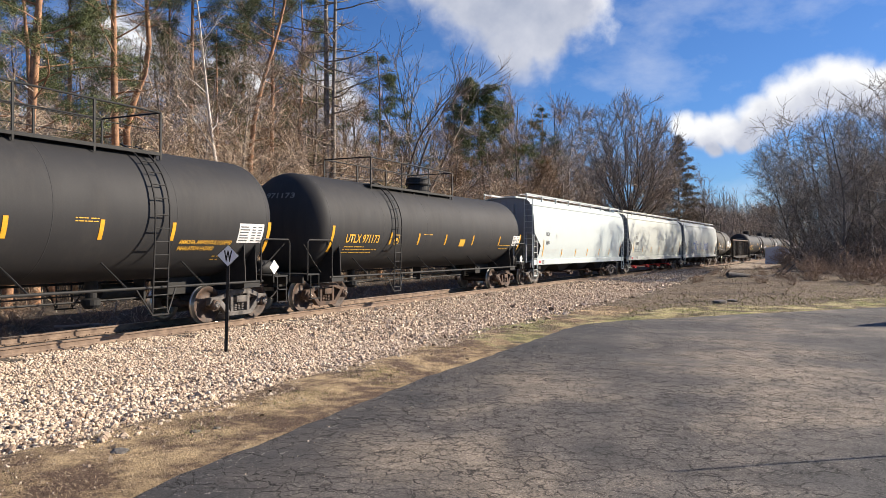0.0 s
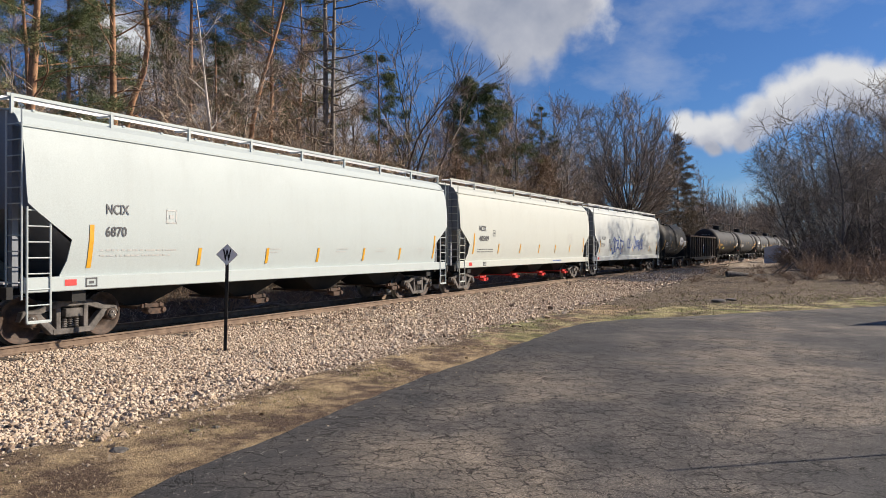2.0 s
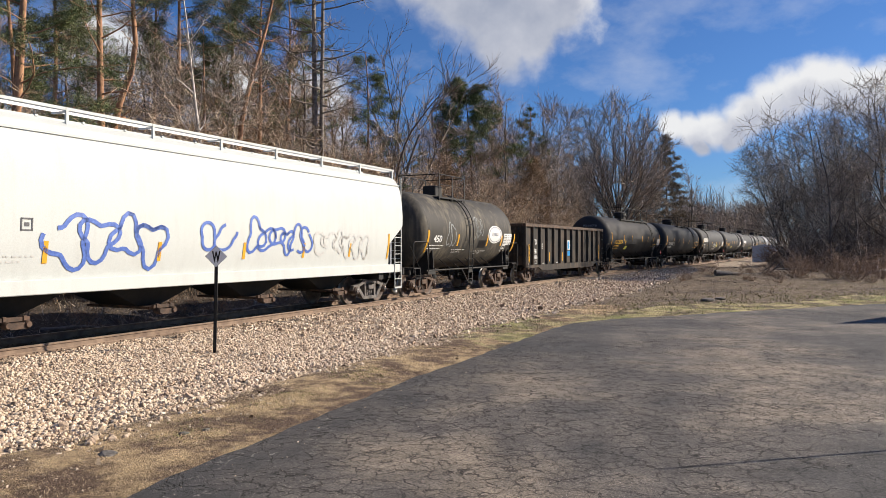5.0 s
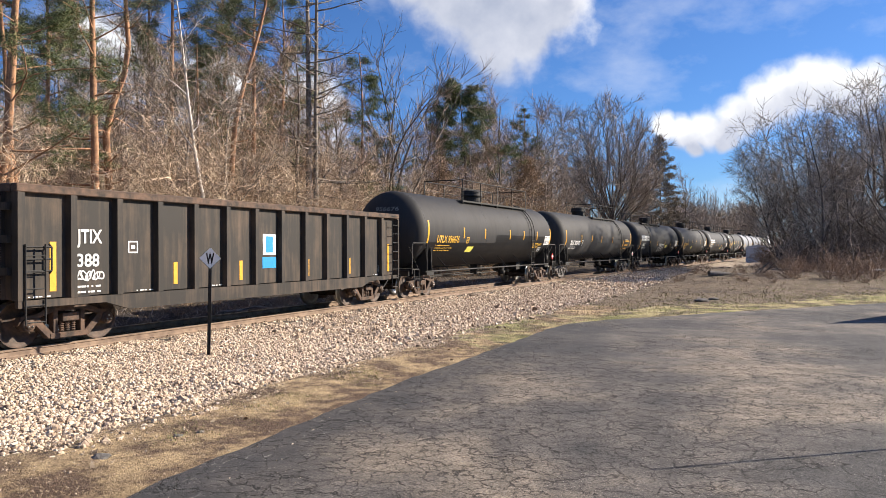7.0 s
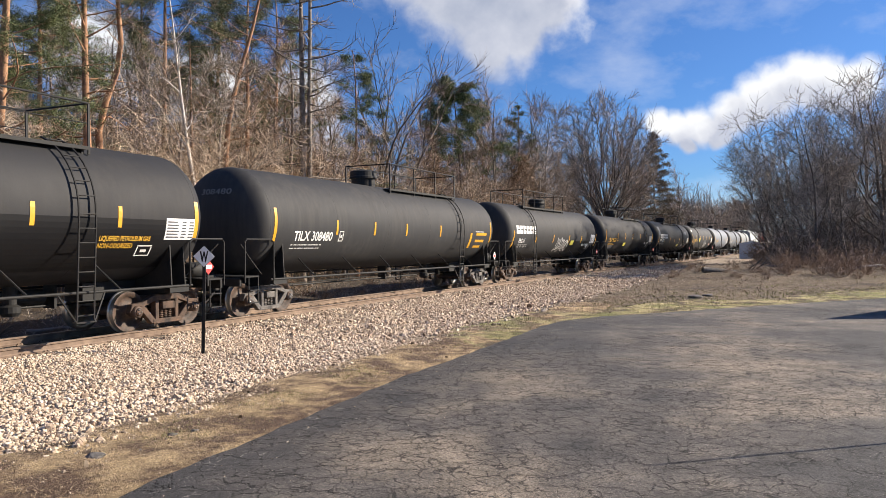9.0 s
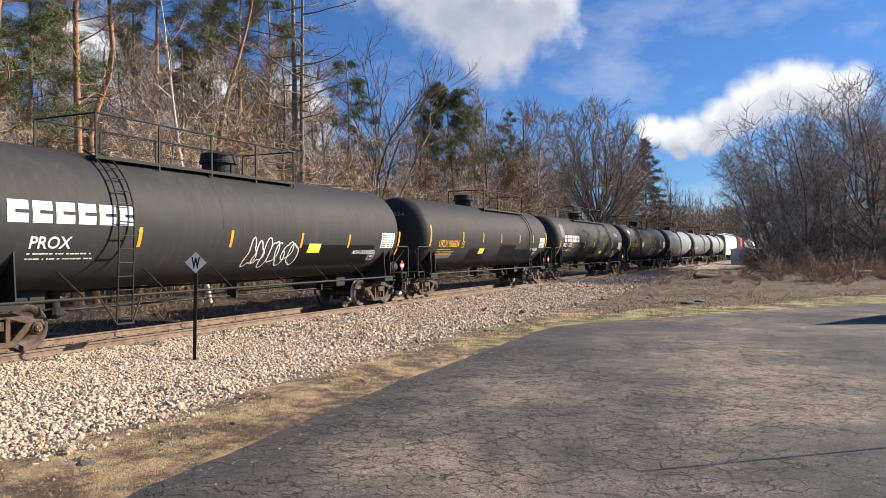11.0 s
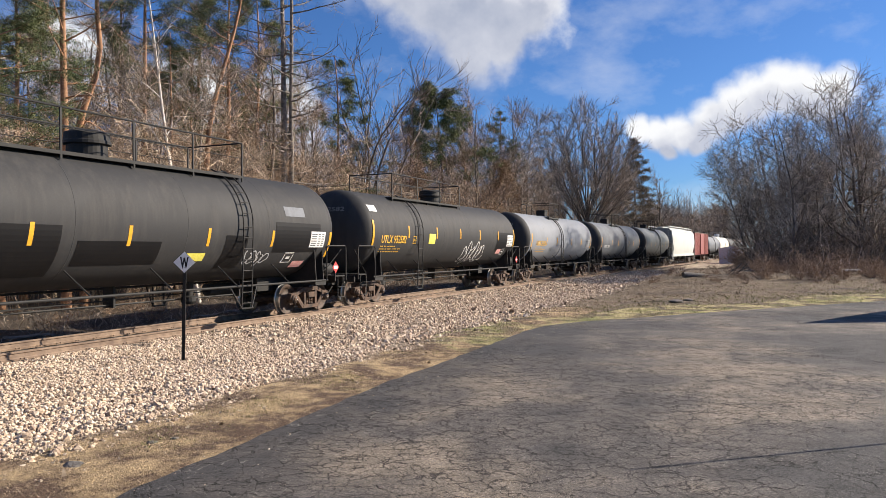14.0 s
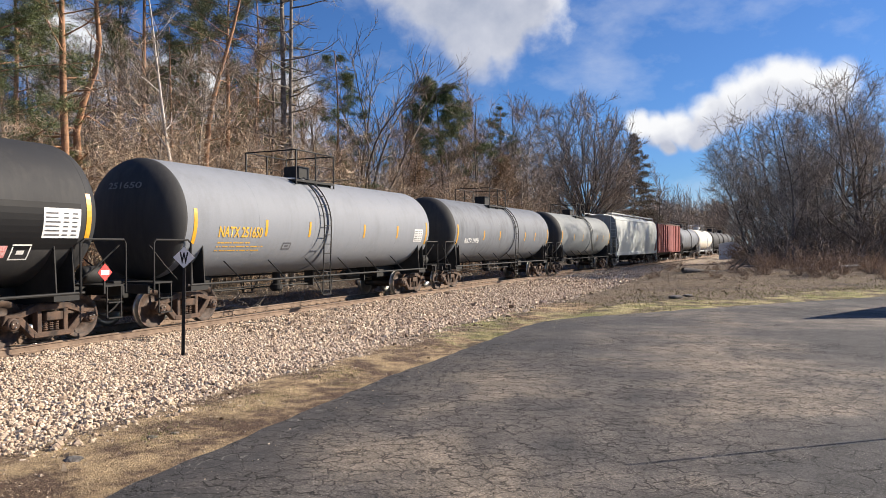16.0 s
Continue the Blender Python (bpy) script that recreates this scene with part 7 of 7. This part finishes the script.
def block_mark(car, x0, x1, z, h, mat):
    """A company mark as six plain blocks."""
    n = 6
    w = (x1 - x0) / n
    for k in range(n):
        bm = bmesh.new()
        a = math.asin((z - Z0) / R0)
        for lo, hi in ((0.0, .42), (.58, 1.0)):
            shell_patch(bm, x0 + k * w, x0 + (k + .84) * w, Z0 + R0 * math.sin(a + lo * h / R0), h * (hi - lo), R0, Z0, .008)
        shell_patch(bm, x0 + k * w, x0 + (k + .30) * w, z, h, R0, Z0, .009)
        part("company_mark_block", bm, M[mat], car)


def stripe_set(car, smalls, z, h, bigs=(), bz=2.1, bh=.9):
    stripes(car, smalls, z, h, .10, R0, Z0)
    stripes(car, bigs, bz, bh, .12, R0, Z0)


def dark_heads(car, half, mat):
    """A front head in a darker colour than the shell."""
    j = half - 1.45
    bm = bmesh.new()
    prof = [(-j - .755 * math.cos(radians(a)), (R0 + .004) * math.sin(radians(a))) for a in (2, 8, 15, 23, 32, 42, 52, 62, 71, 79, 85, 89.5)]
    lathe(bm, prof, "x", 72, 0, (0, 0, Z0), caps=True)
    bmesh.ops.recalc_face_normals(bm, faces=bm.faces)
    part("head_cap", bm, M[mat], car, "dark front head", smooth=True)


def build_train():
    E = ENDS
    # --- black ammonia car
    c, h = tank_car("matte black tank car with yellow ammonia lettering", E[0], E[1], M["tank_black"], ladder=4.05, walkway=(-2.4, 4.6), dome=0.0, trucks="truck_grey")
    stripe_set(c, [-3.6, -1.4, .62, 2.62, 4.5], 2.03, .42, [-7.4, 7.75], 1.75, .85)
    words(c, "AMMONIA, ANHYDROUS, LIQUEFIED", 4.75, 6.45, 1.96, .10, "mark_yellow")
    words(c, "INHALATION HAZARD", 4.76, 5.9, 1.82, .10, "mark_yellow")
    small_print(c, 2.0, 2.44, [.6, .55], R0, Z0, M["mark_yellow"], seed=4, size=.03)
    small_print(c, 6.0, 1.66, [.3, .25], R0, Z0, M["mark_yellow"], seed=5, size=.04)
    data_plate(c, 6.62, 2.0, .92, .5, R0, Z0, 3)
    placard(c, 7.95, 1.36, -1.50, M["mark_white"], M["mark_faint"])
    # --- second black car
    c, h = tank_car("matte black tank car with yellow stripes and owner lettering", E[1], E[2], M["tank_black"], ladder=-3.75, walkway=(-4.5, 1.6), dome=.46, trucks="truck_rust")
    stripe_set(c, [-4.0, -2.06, .09, 2.59, 5.41], 2.0, .42, [-7.35, 7.9], 1.75, .85)
    head_words(c, h, "971173")
    words(c, "UTLX 971173", -6.63, -4.74, 2.05, .26, "mark_yellow")
    small_print(c, -6.6, 1.90, [1.1, 1.9, 1.7], R0, Z0, M["mark_yellow"], seed=6, size=.045)
    frame_box(c, -3.75, 2.0, .3, .34, "mark_yellow")
    patch(c, 1.38, 1.84, 1.95, .3, "mark_yellow", "label_plate")
    small_print(c, -1.75, 2.36, [.7], R0, Z0, M["mark_yellow"], seed=7, size=.04)
    small_print(c, 5.6, 1.98, [1.3, 1.0], R0, Z0, M["mark_yellow"], seed=8, size=.07)
    data_plate(c, 7.0, 2.0, .85, .48, R0, Z0, 9)
    placard(c, 8.0, 1.36, -1.50, M["mark_white"], M["mark_faint"])
    # --- three covered hoppers
    F = "hopper"
    c, h = hopper_car("clean white covered hopper car with dark lettering", E[2], E[3], M["hopper_white"], M["hopper_grey"], gate="truck_rust")
    words(c, "NCIX", -6.88, -6.33, 2.53, .19, "mark_dark", F)
    words(c, "6870", -6.88, -6.38, 2.08, .19, "mark_dark", F)
    frame_box(c, -5.35, 2.38, .3, .3, "mark_faint", F)
    small_print(c, -6.98, 1.78, [2.0, 1.8], 0, 0, M["mark_faint"], F, 11, .055)
    for x in (-2.0, 1.2, 3.4, 6.2):
        small_print(c, x, 1.80, [.6, .5], 0, 0, M["mark_faint"], F, 12, .04)
    for x in (-4.3, -1.92, .29, 2.71, 4.99):
        patch(c, x - .05, x + .05, 1.44, .4, "yellow", "reflective_stripe", flat=F, out=.012)
    for x in (-7.2, 7.5):
        patch(c, x - .05, x + .05, 1.45, .85, "yellow", "reflective_stripe", flat=F, out=.012)
    frame_box(c, -7.3, 1.08, .26, .18, "mark_dark", -1.55)
    patch(c, -7.75, -7.5, 1.12, .12, "red", "label_plate", flat=-1.55)
    c, h = hopper_car("warm white covered hopper car with red outlet gates", E[3], E[4], M["hopper_cream"], M["hopper_grey"], gate="red")
    end_words(c, h, ("NCIX", "40509"))
    words(c, "NCIX", -7.02, -6.34, 2.57, .22, "mark_dark", F)
    words(c, "40509", -7.03, -6.05, 2.14, .22, "mark_dark", F)
    frame_box(c, -5.62, 2.36, .26, .26, "mark_dark", F)
    small_print(c, -7.09, 1.77, [1.6, 1.6], 0, 0, M["mark_dark"], F, 13, .055)
    small_print(c, 4.72, 2.62, [.9, 1.0, .8, 1.0, .9, .7], 0, 0, M["mark_faint"], F, 14, .05)
    small_print(c, 6.6, 1.8, [.7, .6, .5], 0, 0, M["mark_faint"], F, 15, .04)
    for x in (-4.9, -2.31, .25, 2.72, 5.17):
        patch(c, x - .05, x + .05, 1.6, .42, "yellow", "reflective_stripe", flat=F, out=.012)
    for x in (-7.5, 7.7):
        patch(c, x - .05, x + .05, 1.6, .85, "yellow", "reflective_stripe", flat=F, out=.012)
    frame_box(c, -6.5, 1.08, .3, .16, "mark_dark", -1.55)
    small_print(c, 2.4, 1.14, [1.4], 0, 0, M["mark_blue"], -1.55, 16, .09)
    patch(c, -7.9, -7.6, 1.10, .14, "red", "label_plate", flat=-1.55)
    c, h = hopper_car("streaked white covered hopper car with blue spray marks", E[4], E[5], M["hopper_streaked"], M["hopper_grey"], gate="truck_rust")
    end_words(c, h, ("NCLX", "3331"))
    words(c, "NCLX", -7.24, -6.4, 2.39, .2, "mark_dark", F)
    words(c, "3331", -7.3, -6.55, 1.95, .2, "mark_dark", F)
    frame_box(c, -5.6, 2.2, .24, .24, "mark_dark", F)
    small_print(c, -7.2, 1.72, [1.9, 1.7], 0, 0, M["mark_faint"], F, 17, .05)
    graffiti(c, -4.95, 1.6, 2.7, .95, 0, 0, M["mark_blue"], 21, F, 4, .045)
    graffiti(c, -1.2, 1.75, 1.2, .7, 0, 0, M["mark_blue"], 22, F, 2, .04)
    graffiti(c, .6, 1.75, 2.6, .75, 0, 0, M["mark_blue"], 23, F, 6, .04)
    graffiti(c, 3.4, 1.65, 3.0, .65, 0, 0, M["mark_faint"], 24, F, 6, .04)
    for x in (-5.09, -2.36, .4, 2.9, 5.3):
        patch(c, x - .05, x + .05, 1.6, .42, "yellow", "reflective_stripe", flat=F, out=.012)
    for x in (-7.5, 7.7):
        patch(c, x - .05, x + .05, 1.5, .85, "yellow", "reflective_stripe", flat=F, out=.012)
    patch(c, -7.9, -7.6, 1.10, .14, "red", "label_plate", flat=-1.55)
    # --- short grimy tank
    Rb, zb = 1.55, 2.56
    c, h = tank_car("grimy brown-black short tank car with white oval", E[5], E[6], M["tank_brown"], R=Rb, zc=zb, ladder=-.52, walkway=(-2.2, .2), dome=-.96, boxy=True)
    bm = bmesh.new()
    ring = [bm.verts.new(wrap_point(2.3 + .80 * math.cos(t), 2.47, .40 * math.sin(t), Rb, zb, .014)) for t in (2 * math.pi * k / 40 for k in range(40))]
    mid = [bm.verts.new(wrap_point(2.3 + .80 * math.cos(t) * k, 2.47, .40 * math.sin(t) * k, Rb, zb, .014)) for k in (.6, .2) for t in (2 * math.pi * q / 40 for q in range(40))]
    for q in range(40):
        r = (q + 1) % 40
        bm.faces.new((ring[q], ring[r], mid[r], mid[q]))
        bm.faces.new((mid[q], mid[r], mid[40 + r], mid[40 + q]))
    bm.faces.new(mid[40:])
    oval = part("oval_mark", bm, M["mark_white"], c, "white oval with faded lettering")
    bm = bmesh.new()
    for q in range(40):
        t0, t1 = 2 * math.pi * q / 40, 2 * math.pi * (q + 1) / 40
        bm.faces.new([bm.verts.new(wrap_point(2.3 + .80 * k * math.cos(t), 2.47, .40 * k * math.sin(t), Rb, zb, .017)) for k, t in ((.90, t0), (.90, t1), (.80, t1), (.80, t0))])
    for q in range(5):
        shell_patch(bm, 1.95 + q * .15, 2.05 + q * .15, 2.40, .16, Rb, zb, .017)
    tagged(part("oval_print", bm, M["hopper_grey"], oval), kind="stuff")
    words(c, "450", -3.75, -3.05, 2.1, .26, "mark_white", R=Rb, zc=zb)
    small_print(c, -4.2, 1.95, [1.4, 1.2], Rb, zb, M["mark_white"], seed=31, size=.06)
    stripes(c, [-1.53, 1.5, 3.15], 1.95, .5, .12, Rb, zb)
    stripes(c, [-4.2, 4.75], 1.7, .9, .13, Rb, zb)
    data_plate(c, 3.4, 2.0, .95, .55, Rb, zb, 32)
    frame_box(c, 3.35, 1.7, .4, .3, "mark_white", R=Rb, zc=zb)
    small_print(c, -1.9, 1.78, [1.3, .9], Rb, zb, M["mark_white"], seed=33, size=.045)
    small_print(c, .4, 1.72, [1.3, .7], Rb, zb, M["mark_white"], seed=34, size=.045)
    patch(c, .55, 1.35, 1.88, .34, "tank_patch", R=Rb, zc=zb)
    graffiti(c, -2.5, 1.9, .6, .9, Rb, zb, M["tank_greengrey"], 35, None, 2, .022)
    graffiti(c, .0, 2.35, .9, .8, Rb, zb, M["tank_greengrey"], 36, None, 4, .014)
    # --- gondola
    c, h = gondola_car("brown-black ribbed gondola car with rusty rim", E[6], E[7])
    G = -1.40
    words(c, "JTIX", -5.88, -5.28, 2.03, .27, "mark_white", G)
    words(c, "388", -5.87, -5.35, 1.56, .25, "mark_white", G)
    graffiti(c, -5.85, 1.28, .58, .2, 0, 0, M["mark_white"], 41, G, 6, .014)
    small_print(c, -5.88, 1.14, [.6, .6], 0, 0, M["mark_white"], G, 42, .055)
    for x in (-6.9, -4.4, -2.2, 5.6):
        small_print(c, x, 1.0, [.5, .4], 0, 0, M["mark_white"], G, 43, .035)
    frame_box(c, -4.62, 1.82, .26, .26, "mark_white", G)
    frame_box(c, 5.9, 1.1, .3, .22, "mark_white", G)
    for x in (-3.28, -1.05, 1.86, 4.1):
        patch(c, x - .06, x + .06, 1.1, .5, "yellow", "reflective_stripe", flat=G)
    for x in (-6.39, 6.6):
        patch(c, x - .07, x + .07, 1.1, .95, "yellow", "reflective_stripe", flat=G)
    dec = patch(c, -.18, .36, 1.74, .56, "mark_white", "decal", "white and blue decal", flat=G)
    bm = bmesh.new()
    shell_patch(bm, -.06, .24, 1.80, .44, 0, 0, .010, 0, 0, G)
    part("decal_print", bm, M["decal_blue"], dec)
    patch(c, -.2, .38, 1.38, .3, "decal_blue", "decal", "plain blue decal", flat=G)
    bm = bmesh.new()
    for x0, x1 in ((-7.05, -7.0), (-6.5, -6.45)):
        bar(bm, [(x0, G - .05, 1.45), (x0, G - .12, 1.5), (x0, G - .12, 1.95), (x0, G - .05, 2.0)], .02, 5)
    for z in (1.5, 1.72, 1.95):
        bar(bm, [(-7.05, G - .12, z), (-6.5, G - .12, z)], .018, 5)
    part("grab_iron", bm, M["black_steel"], c)
    # --- black car with fresh patches
    c, h = tank_car("black tank car with fresh glossy black paint patches", E[7], E[8], M["tank_black"], ladder=4.4, walkway=(-3.0, 5.0), dome=.1)
    patch(c, -7.4, -.4, 1.45, .86, "tank_patch")
    patch(c, -.4, 7.4, 1.45, 1.25, "tank_patch")
    stripe_set(c, [-4.03, -1.74, 1.33, 3.28, 5.3], 2.33, .45, [-7.3, 7.55], 2.1, .9)
    head_words(c, h, "956676")
    words(c, "UTLX 956676", -6.51, -4.46, 2.14, .28, "mark_yellow")
    small_print(c, -6.5, 2.0, [1.3, 1.6, 1.5], R0, Z0, M["mark_yellow"], seed=51, size=.05)
    patch(c, -3.5, -2.85, 1.74, .28, "label_yellow", "label_plate", slant=.08, out=.012)
    frame_box(c, -3.7, 2.12, .26, .26, "mark_yellow")
    words(c, "LIQUEFIED PETROLEUM GAS", 4.84, 6.2, 2.05, .11, "mark_yellow")
    words(c, "NON-ODORIZED", 4.84, 5.75, 1.9, .11, "mark_yellow")
    data_plate(c, 6.6, 2.08, .95, .5, R0, Z0, 52)
    frame_box(c, 5.9, 1.72, .42, .24, "mark_white")
    placard(c, 7.95, 1.42, -1.50, M["red"], M["mark_white"])
    # --- charcoal car
    c, h = tank_car("charcoal tank car with white lettering", E[8], E[9], M["tank_dark"], ladder=4.5, walkway=(-.6, 5.1), dome=-.9, trucks="truck_grey")
    stripe_set(c, [-4.9, -2.6, -.31, 2.58], 2.27, .45, [-7.95, 8.0], 2.05, .95)
    head_words(c, h, "308480")
    words(c, "TILX 308480", -7.07, -5.13, 2.08, .28, "mark_white")
    small_print(c, -7.1, 1.94, [1.5, 1.5], R0, Z0, M["mark_white"], seed=61, size=.05)
    frame_box(c, -4.75, 2.06, .24, .32, "mark_white")
    patch(c, 5.65, 5.85, 1.8, .7, "yellow", "label_plate")
    for k, z in enumerate((2.35, 2.05, 1.8)):
        patch(c, 6.3, 7.5 - .2 * k, z, .12, "yellow", "label_plate")
    small_print(c, 6.2, 2.5, [1.0], R0, Z0, M["mark_white"], seed=62, size=.05)
    placard(c, 8.5, 1.40, -1.50, M["mark_white"], M["red"])
    # --- dirty black car with blocks and spray
    c, h = tank_car("dirty black tank car with white outlined spray marks", E[9], E[10], M["tank_dark"], ladder=-4.69, walkway=(-4.9, 2.2), dome=0.0)
    block_mark(c, -7.3, -4.3, 2.5, .42, "mark_white")
    words(c, "PROX", -6.8, -5.9, 2.02, .24, "mark_white")
    small_print(c, -6.8, 1.9, [1.5, 1.5], R0, Z0, M["mark_white"], seed=71, size=.05)
    stripe_set(c, [-4.2, -1.2, 1.89, 4.53], 2.05, .45, [-7.6, 8.0], 1.8, .9)
    patch(c, 1.9, 6.3, 1.5, .78, "tank_patch")
    patch(c, 2.29, 2.94, 1.9, .3, "label_yellow", "label_plate", out=.012)
    words(c, "NON-ODORIZED", 4.94, 6.4, 1.85, .14, "mark_white")
    data_plate(c, 6.67, 2.05, .95, .55, R0, Z0, 72)
    frame_box(c, 6.1, 1.65, .4, .24, "mark_white")
    graffiti(c, -.4, 1.55, 2.2, .85, R0, Z0, M["mark_white"], 73, None, 7, .022)
    placard(c, 8.2, 1.40, -1.50, M["red"], M["mark_white"])
    # --- black car, yellow lettering
    c, h = tank_car("black tank car with yellow lettering and repainted squares", E[10], E[11], M["tank_black"], ladder=4.56, walkway=(-.6, 4.9), dome=-.9)
    stripe_set(c, [-4.33, -2.01, .34, 3.04, 5.25], 2.33, .45, [-7.55, 7.6], 2.1, .9)
    head_words(c, h, "956824")
    words(c, "UTLX 956824", -6.74, -4.74, 2.11, .28, "mark_yellow")
    small_print(c, -6.7, 1.98, [1.2, 1.7, 1.6], R0, Z0, M["mark_yellow"], seed=81, size=.05)
    patch(c, -6.6, -5.2, 1.62, .3, "tank_midgrey")
    patch(c, -3.4, -1.4, 1.55, .6, "tank_patch")
    patch(c, .4, 2.6, 1.55, .8, "tank_patch")
    patch(c, 2.6, 6.0, 1.55, .55, "tank_patch")
    patch(c, -2.27, -1.65, 1.80, .28, "label_yellow", "label_plate", out=.012)
    frame_box(c, -4.4, 2.08, .24, .28, "mark_yellow")
    data_plate(c, 6.4, 2.1, .9, .55, R0, Z0, 82)
    words(c, "NON-ODORIZED", 4.9, 6.2, 1.95, .14, "mark_white")
    frame_box(c, 5.7, 1.68, .4, .26, "mark_white")
    placard(c, 8.0, 1.40, -1.50, M["red"], M["mark_white"])
    # --- charcoal car with block mark
    c, h = tank_car("charcoal tank car with a large white block mark", E[11], E[12], M["tank_dark"], ladder=3.73, walkway=(-3.4, 4.3), dome=0.0)
    block_mark(c, -7.1, -3.9, 2.46, .44, "mark_white")
    head_words(c, h, "PROX 32039")
    words(c, "PROX 32039", -7.34, -5.5, 2.16, .24, "mark_white")
    small_print(c, -7.3, 2.0, [1.8, 1.8], R0, Z0, M["mark_white"], seed=91, size=.05)
    patch(c, -7.8, -7.15, 2.75, .9, "tank_midgrey", slant=.2)
    stripe_set(c, [-5.2, -2.56, -.17, 2.35, 4.99], 2.07, .46, [-7.95, 8.0], 1.75, .85)
    patch(c, -3.7, -1.9, 1.45, 1.2, "tank_patch")
    patch(c, -1.49, .8, 1.65, .6, "tank_patch")
    patch(c, 3.0, 3.9, 1.5, 1.0, "tank_patch")
    patch(c, 5.1, 7.4, 1.9, .9, "tank_patch")
    patch(c, 1.73, 2.38, 1.70, .24, "label_yellow", "label_plate", out=.012)
    patch(c, 5.6, 6.6, 2.95, .3, "tank_midgrey")
    data_plate(c, 6.9, 2.05, .8, .5, R0, Z0, 92)
    patch(c, 6.4, 7.0, 1.45, .28, "label_pink", "label_plate", out=.012)
    frame_box(c, 5.8, 1.6, .45, .3, "mark_white")
    graffiti(c, 4.0, 1.6, 1.0, .4, R0, Z0, M["galv"], 93, None, 4, .018)
    placard(c, 8.3, 1.40, -1.50, M["red"], M["mark_white"])
    # --- charcoal car with looping spray
    c, h = tank_car("charcoal tank car with white looping spray lines", E[12], E[13], M["tank_dark"], ladder=-4.0, walkway=(-5.2, 1.4), dome=.2)
    head_words(c, h, "952582")
    words(c, "UTLX 952582", -7.0, -5.04, 2.22, .28, "mark_yellow")
    small_print(c, -7.0, 2.08, [1.2, 1.7, 1.6], R0, Z0, M["mark_yellow"], seed=101, size=.05)
    stripe_set(c, [-4.85, -2.26, .26, 2.65, 5.15], 2.43, .46, [-7.6, 7.6], 2.1, .95)
    frame_box(c, -4.45, 2.2, .26, .3, "mark_yellow")
    patch(c, -3.02, -2.42, 2.2, .42, "label_yellow", "label_plate", out=.012)
    graffiti(c, 1.0, 1.4, 2.5, 1.0, R0, Z0, M["mark_white"], 102, None, 6, .026)
    patch(c, 5.0, 7.4, 1.9, .95, "tank_patch")
    data_plate(c, 6.55, 2.12, .85, .6, R0, Z0, 103)
    patch(c, 5.3, 5.9, 1.75, .26, "label_pink", "label_plate", out=.012)
    frame_box(c, 6.0, 1.7, .4, .3, "mark_white")
    patch(c, -7.6, -7.05, 3.35, .28, "mark_white", "label_plate")
    placard(c, 8.0, 1.40, -1.50, M["red"], M["mark_white"])
    # --- grey cars with dark heads
    c, h = tank_car("pale grey tank car with black head and yellow lettering", E[13], E[14], M["tank_grey"], ladder=-.85, walkway=(-1.6, .55), dome=-.2, boxy=True, seams=(-.55,))
    dark_heads(c, h, "tank_dark")
    head_words(c, h, "251650")
    words(c, "NATX 251650", -5.73, -3.97, 2.19, .27, "mark_yellow")
    small_print(c, -5.7, 2.02, [1.3, 1.9, 1.8], R0, Z0, M["mark_yellow"], seed=111, size=.05)
    stripe_set(c, [-3.8, -1.67, 1.65, 4.14], 2.22, .46, [-6.6, 6.7], 2.0, .9)
    frame_box(c, -2.9, 1.85, .4, .2, "mark_dark")
    data_plate(c, 5.6, 2.1, .75, .5, R0, Z0, 112)
    c, h = tank_car("streaked grey tank car with dark head", E[14], E[15], M["tank_midgrey"], ladder=.94, walkway=(-1.5, .9), dome=-.2, boxy=True, seams=(.94,))
    dark_heads(c, h, "tank_dark")
    words(c, "NATX 19996", -5.9, -4.2, 2.05, .24, "mark_white")
    stripe_set(c, [-3.6, -1.4, 2.6, 4.4], 2.2, .46, [-6.8, 6.9], 2.0, .9)
    c, h = tank_car("dull grey tank car with dark head", E[15], E[16], M["tank_greengrey"], ladder=.73, walkway=(-1.2, .9), dome=-.2, boxy=True, seams=(.73,))
    dark_heads(c, h, "tank_dark")
    stripe_set(c, [-3.6, -1.4, 2.6, 4.4], 2.2, .46, [-6.4, 6.4], 2.0, .9)
    c, h = hopper_car("dirty white covered hopper car with grey streaks", E[16], E[17], M["hopper_streaked"], M["hopper_grey"], gate="truck_rust")
    box_car("faded red ribbed box car", E[17], E[18])
    c, h = tank_car("dark grey tank car with dusty shell", E[18], E[19], M["tank_midgrey"], walkway=(-1.5, 1.5), dome=0.0)
    c, h = tank_car("cream tank car with rust stains and pale walkway", E[19], E[20], M["tank_cream"], walkway=(-1.5, 1.5), dome=0.0, steel="galv", trucks="truck_rust")
    tank_car("dark tank car far back in the train", E[20], E[21], M["tank_dark"], walkway=(-2, 2), dome=0.0)
    tank_car("black tank car far back in the train", E[21], E[22], M["tank_black"], walkway=(-2, 2), dome=0.0)


build_train()


# ---------------------------------------------------------------- movement
def motions():
    def gone(t):
        return 13.284 * t + 0.01222 * t * t
    for car, centre in CARS:
        rows = []
        for k in range(33):
            t = k / 2
            s = centre - gone(t)
            x, y = on_track(s)
            rows.append((t, pose(float(x), float(y), 0, 0, 0, 90 - math.degrees(heading(s)))))
        walk(car, rows)
    spin = [(k / FPS, -math.degrees(gone(k / FPS) / 0.457)) for k in range(16 * FPS + 1)]
    for w, dx in WHEELSETS:
        walk(w, [(t, pose(dx, 0, 0.457, 0, a, 0)) for t, a in spin])


motions()
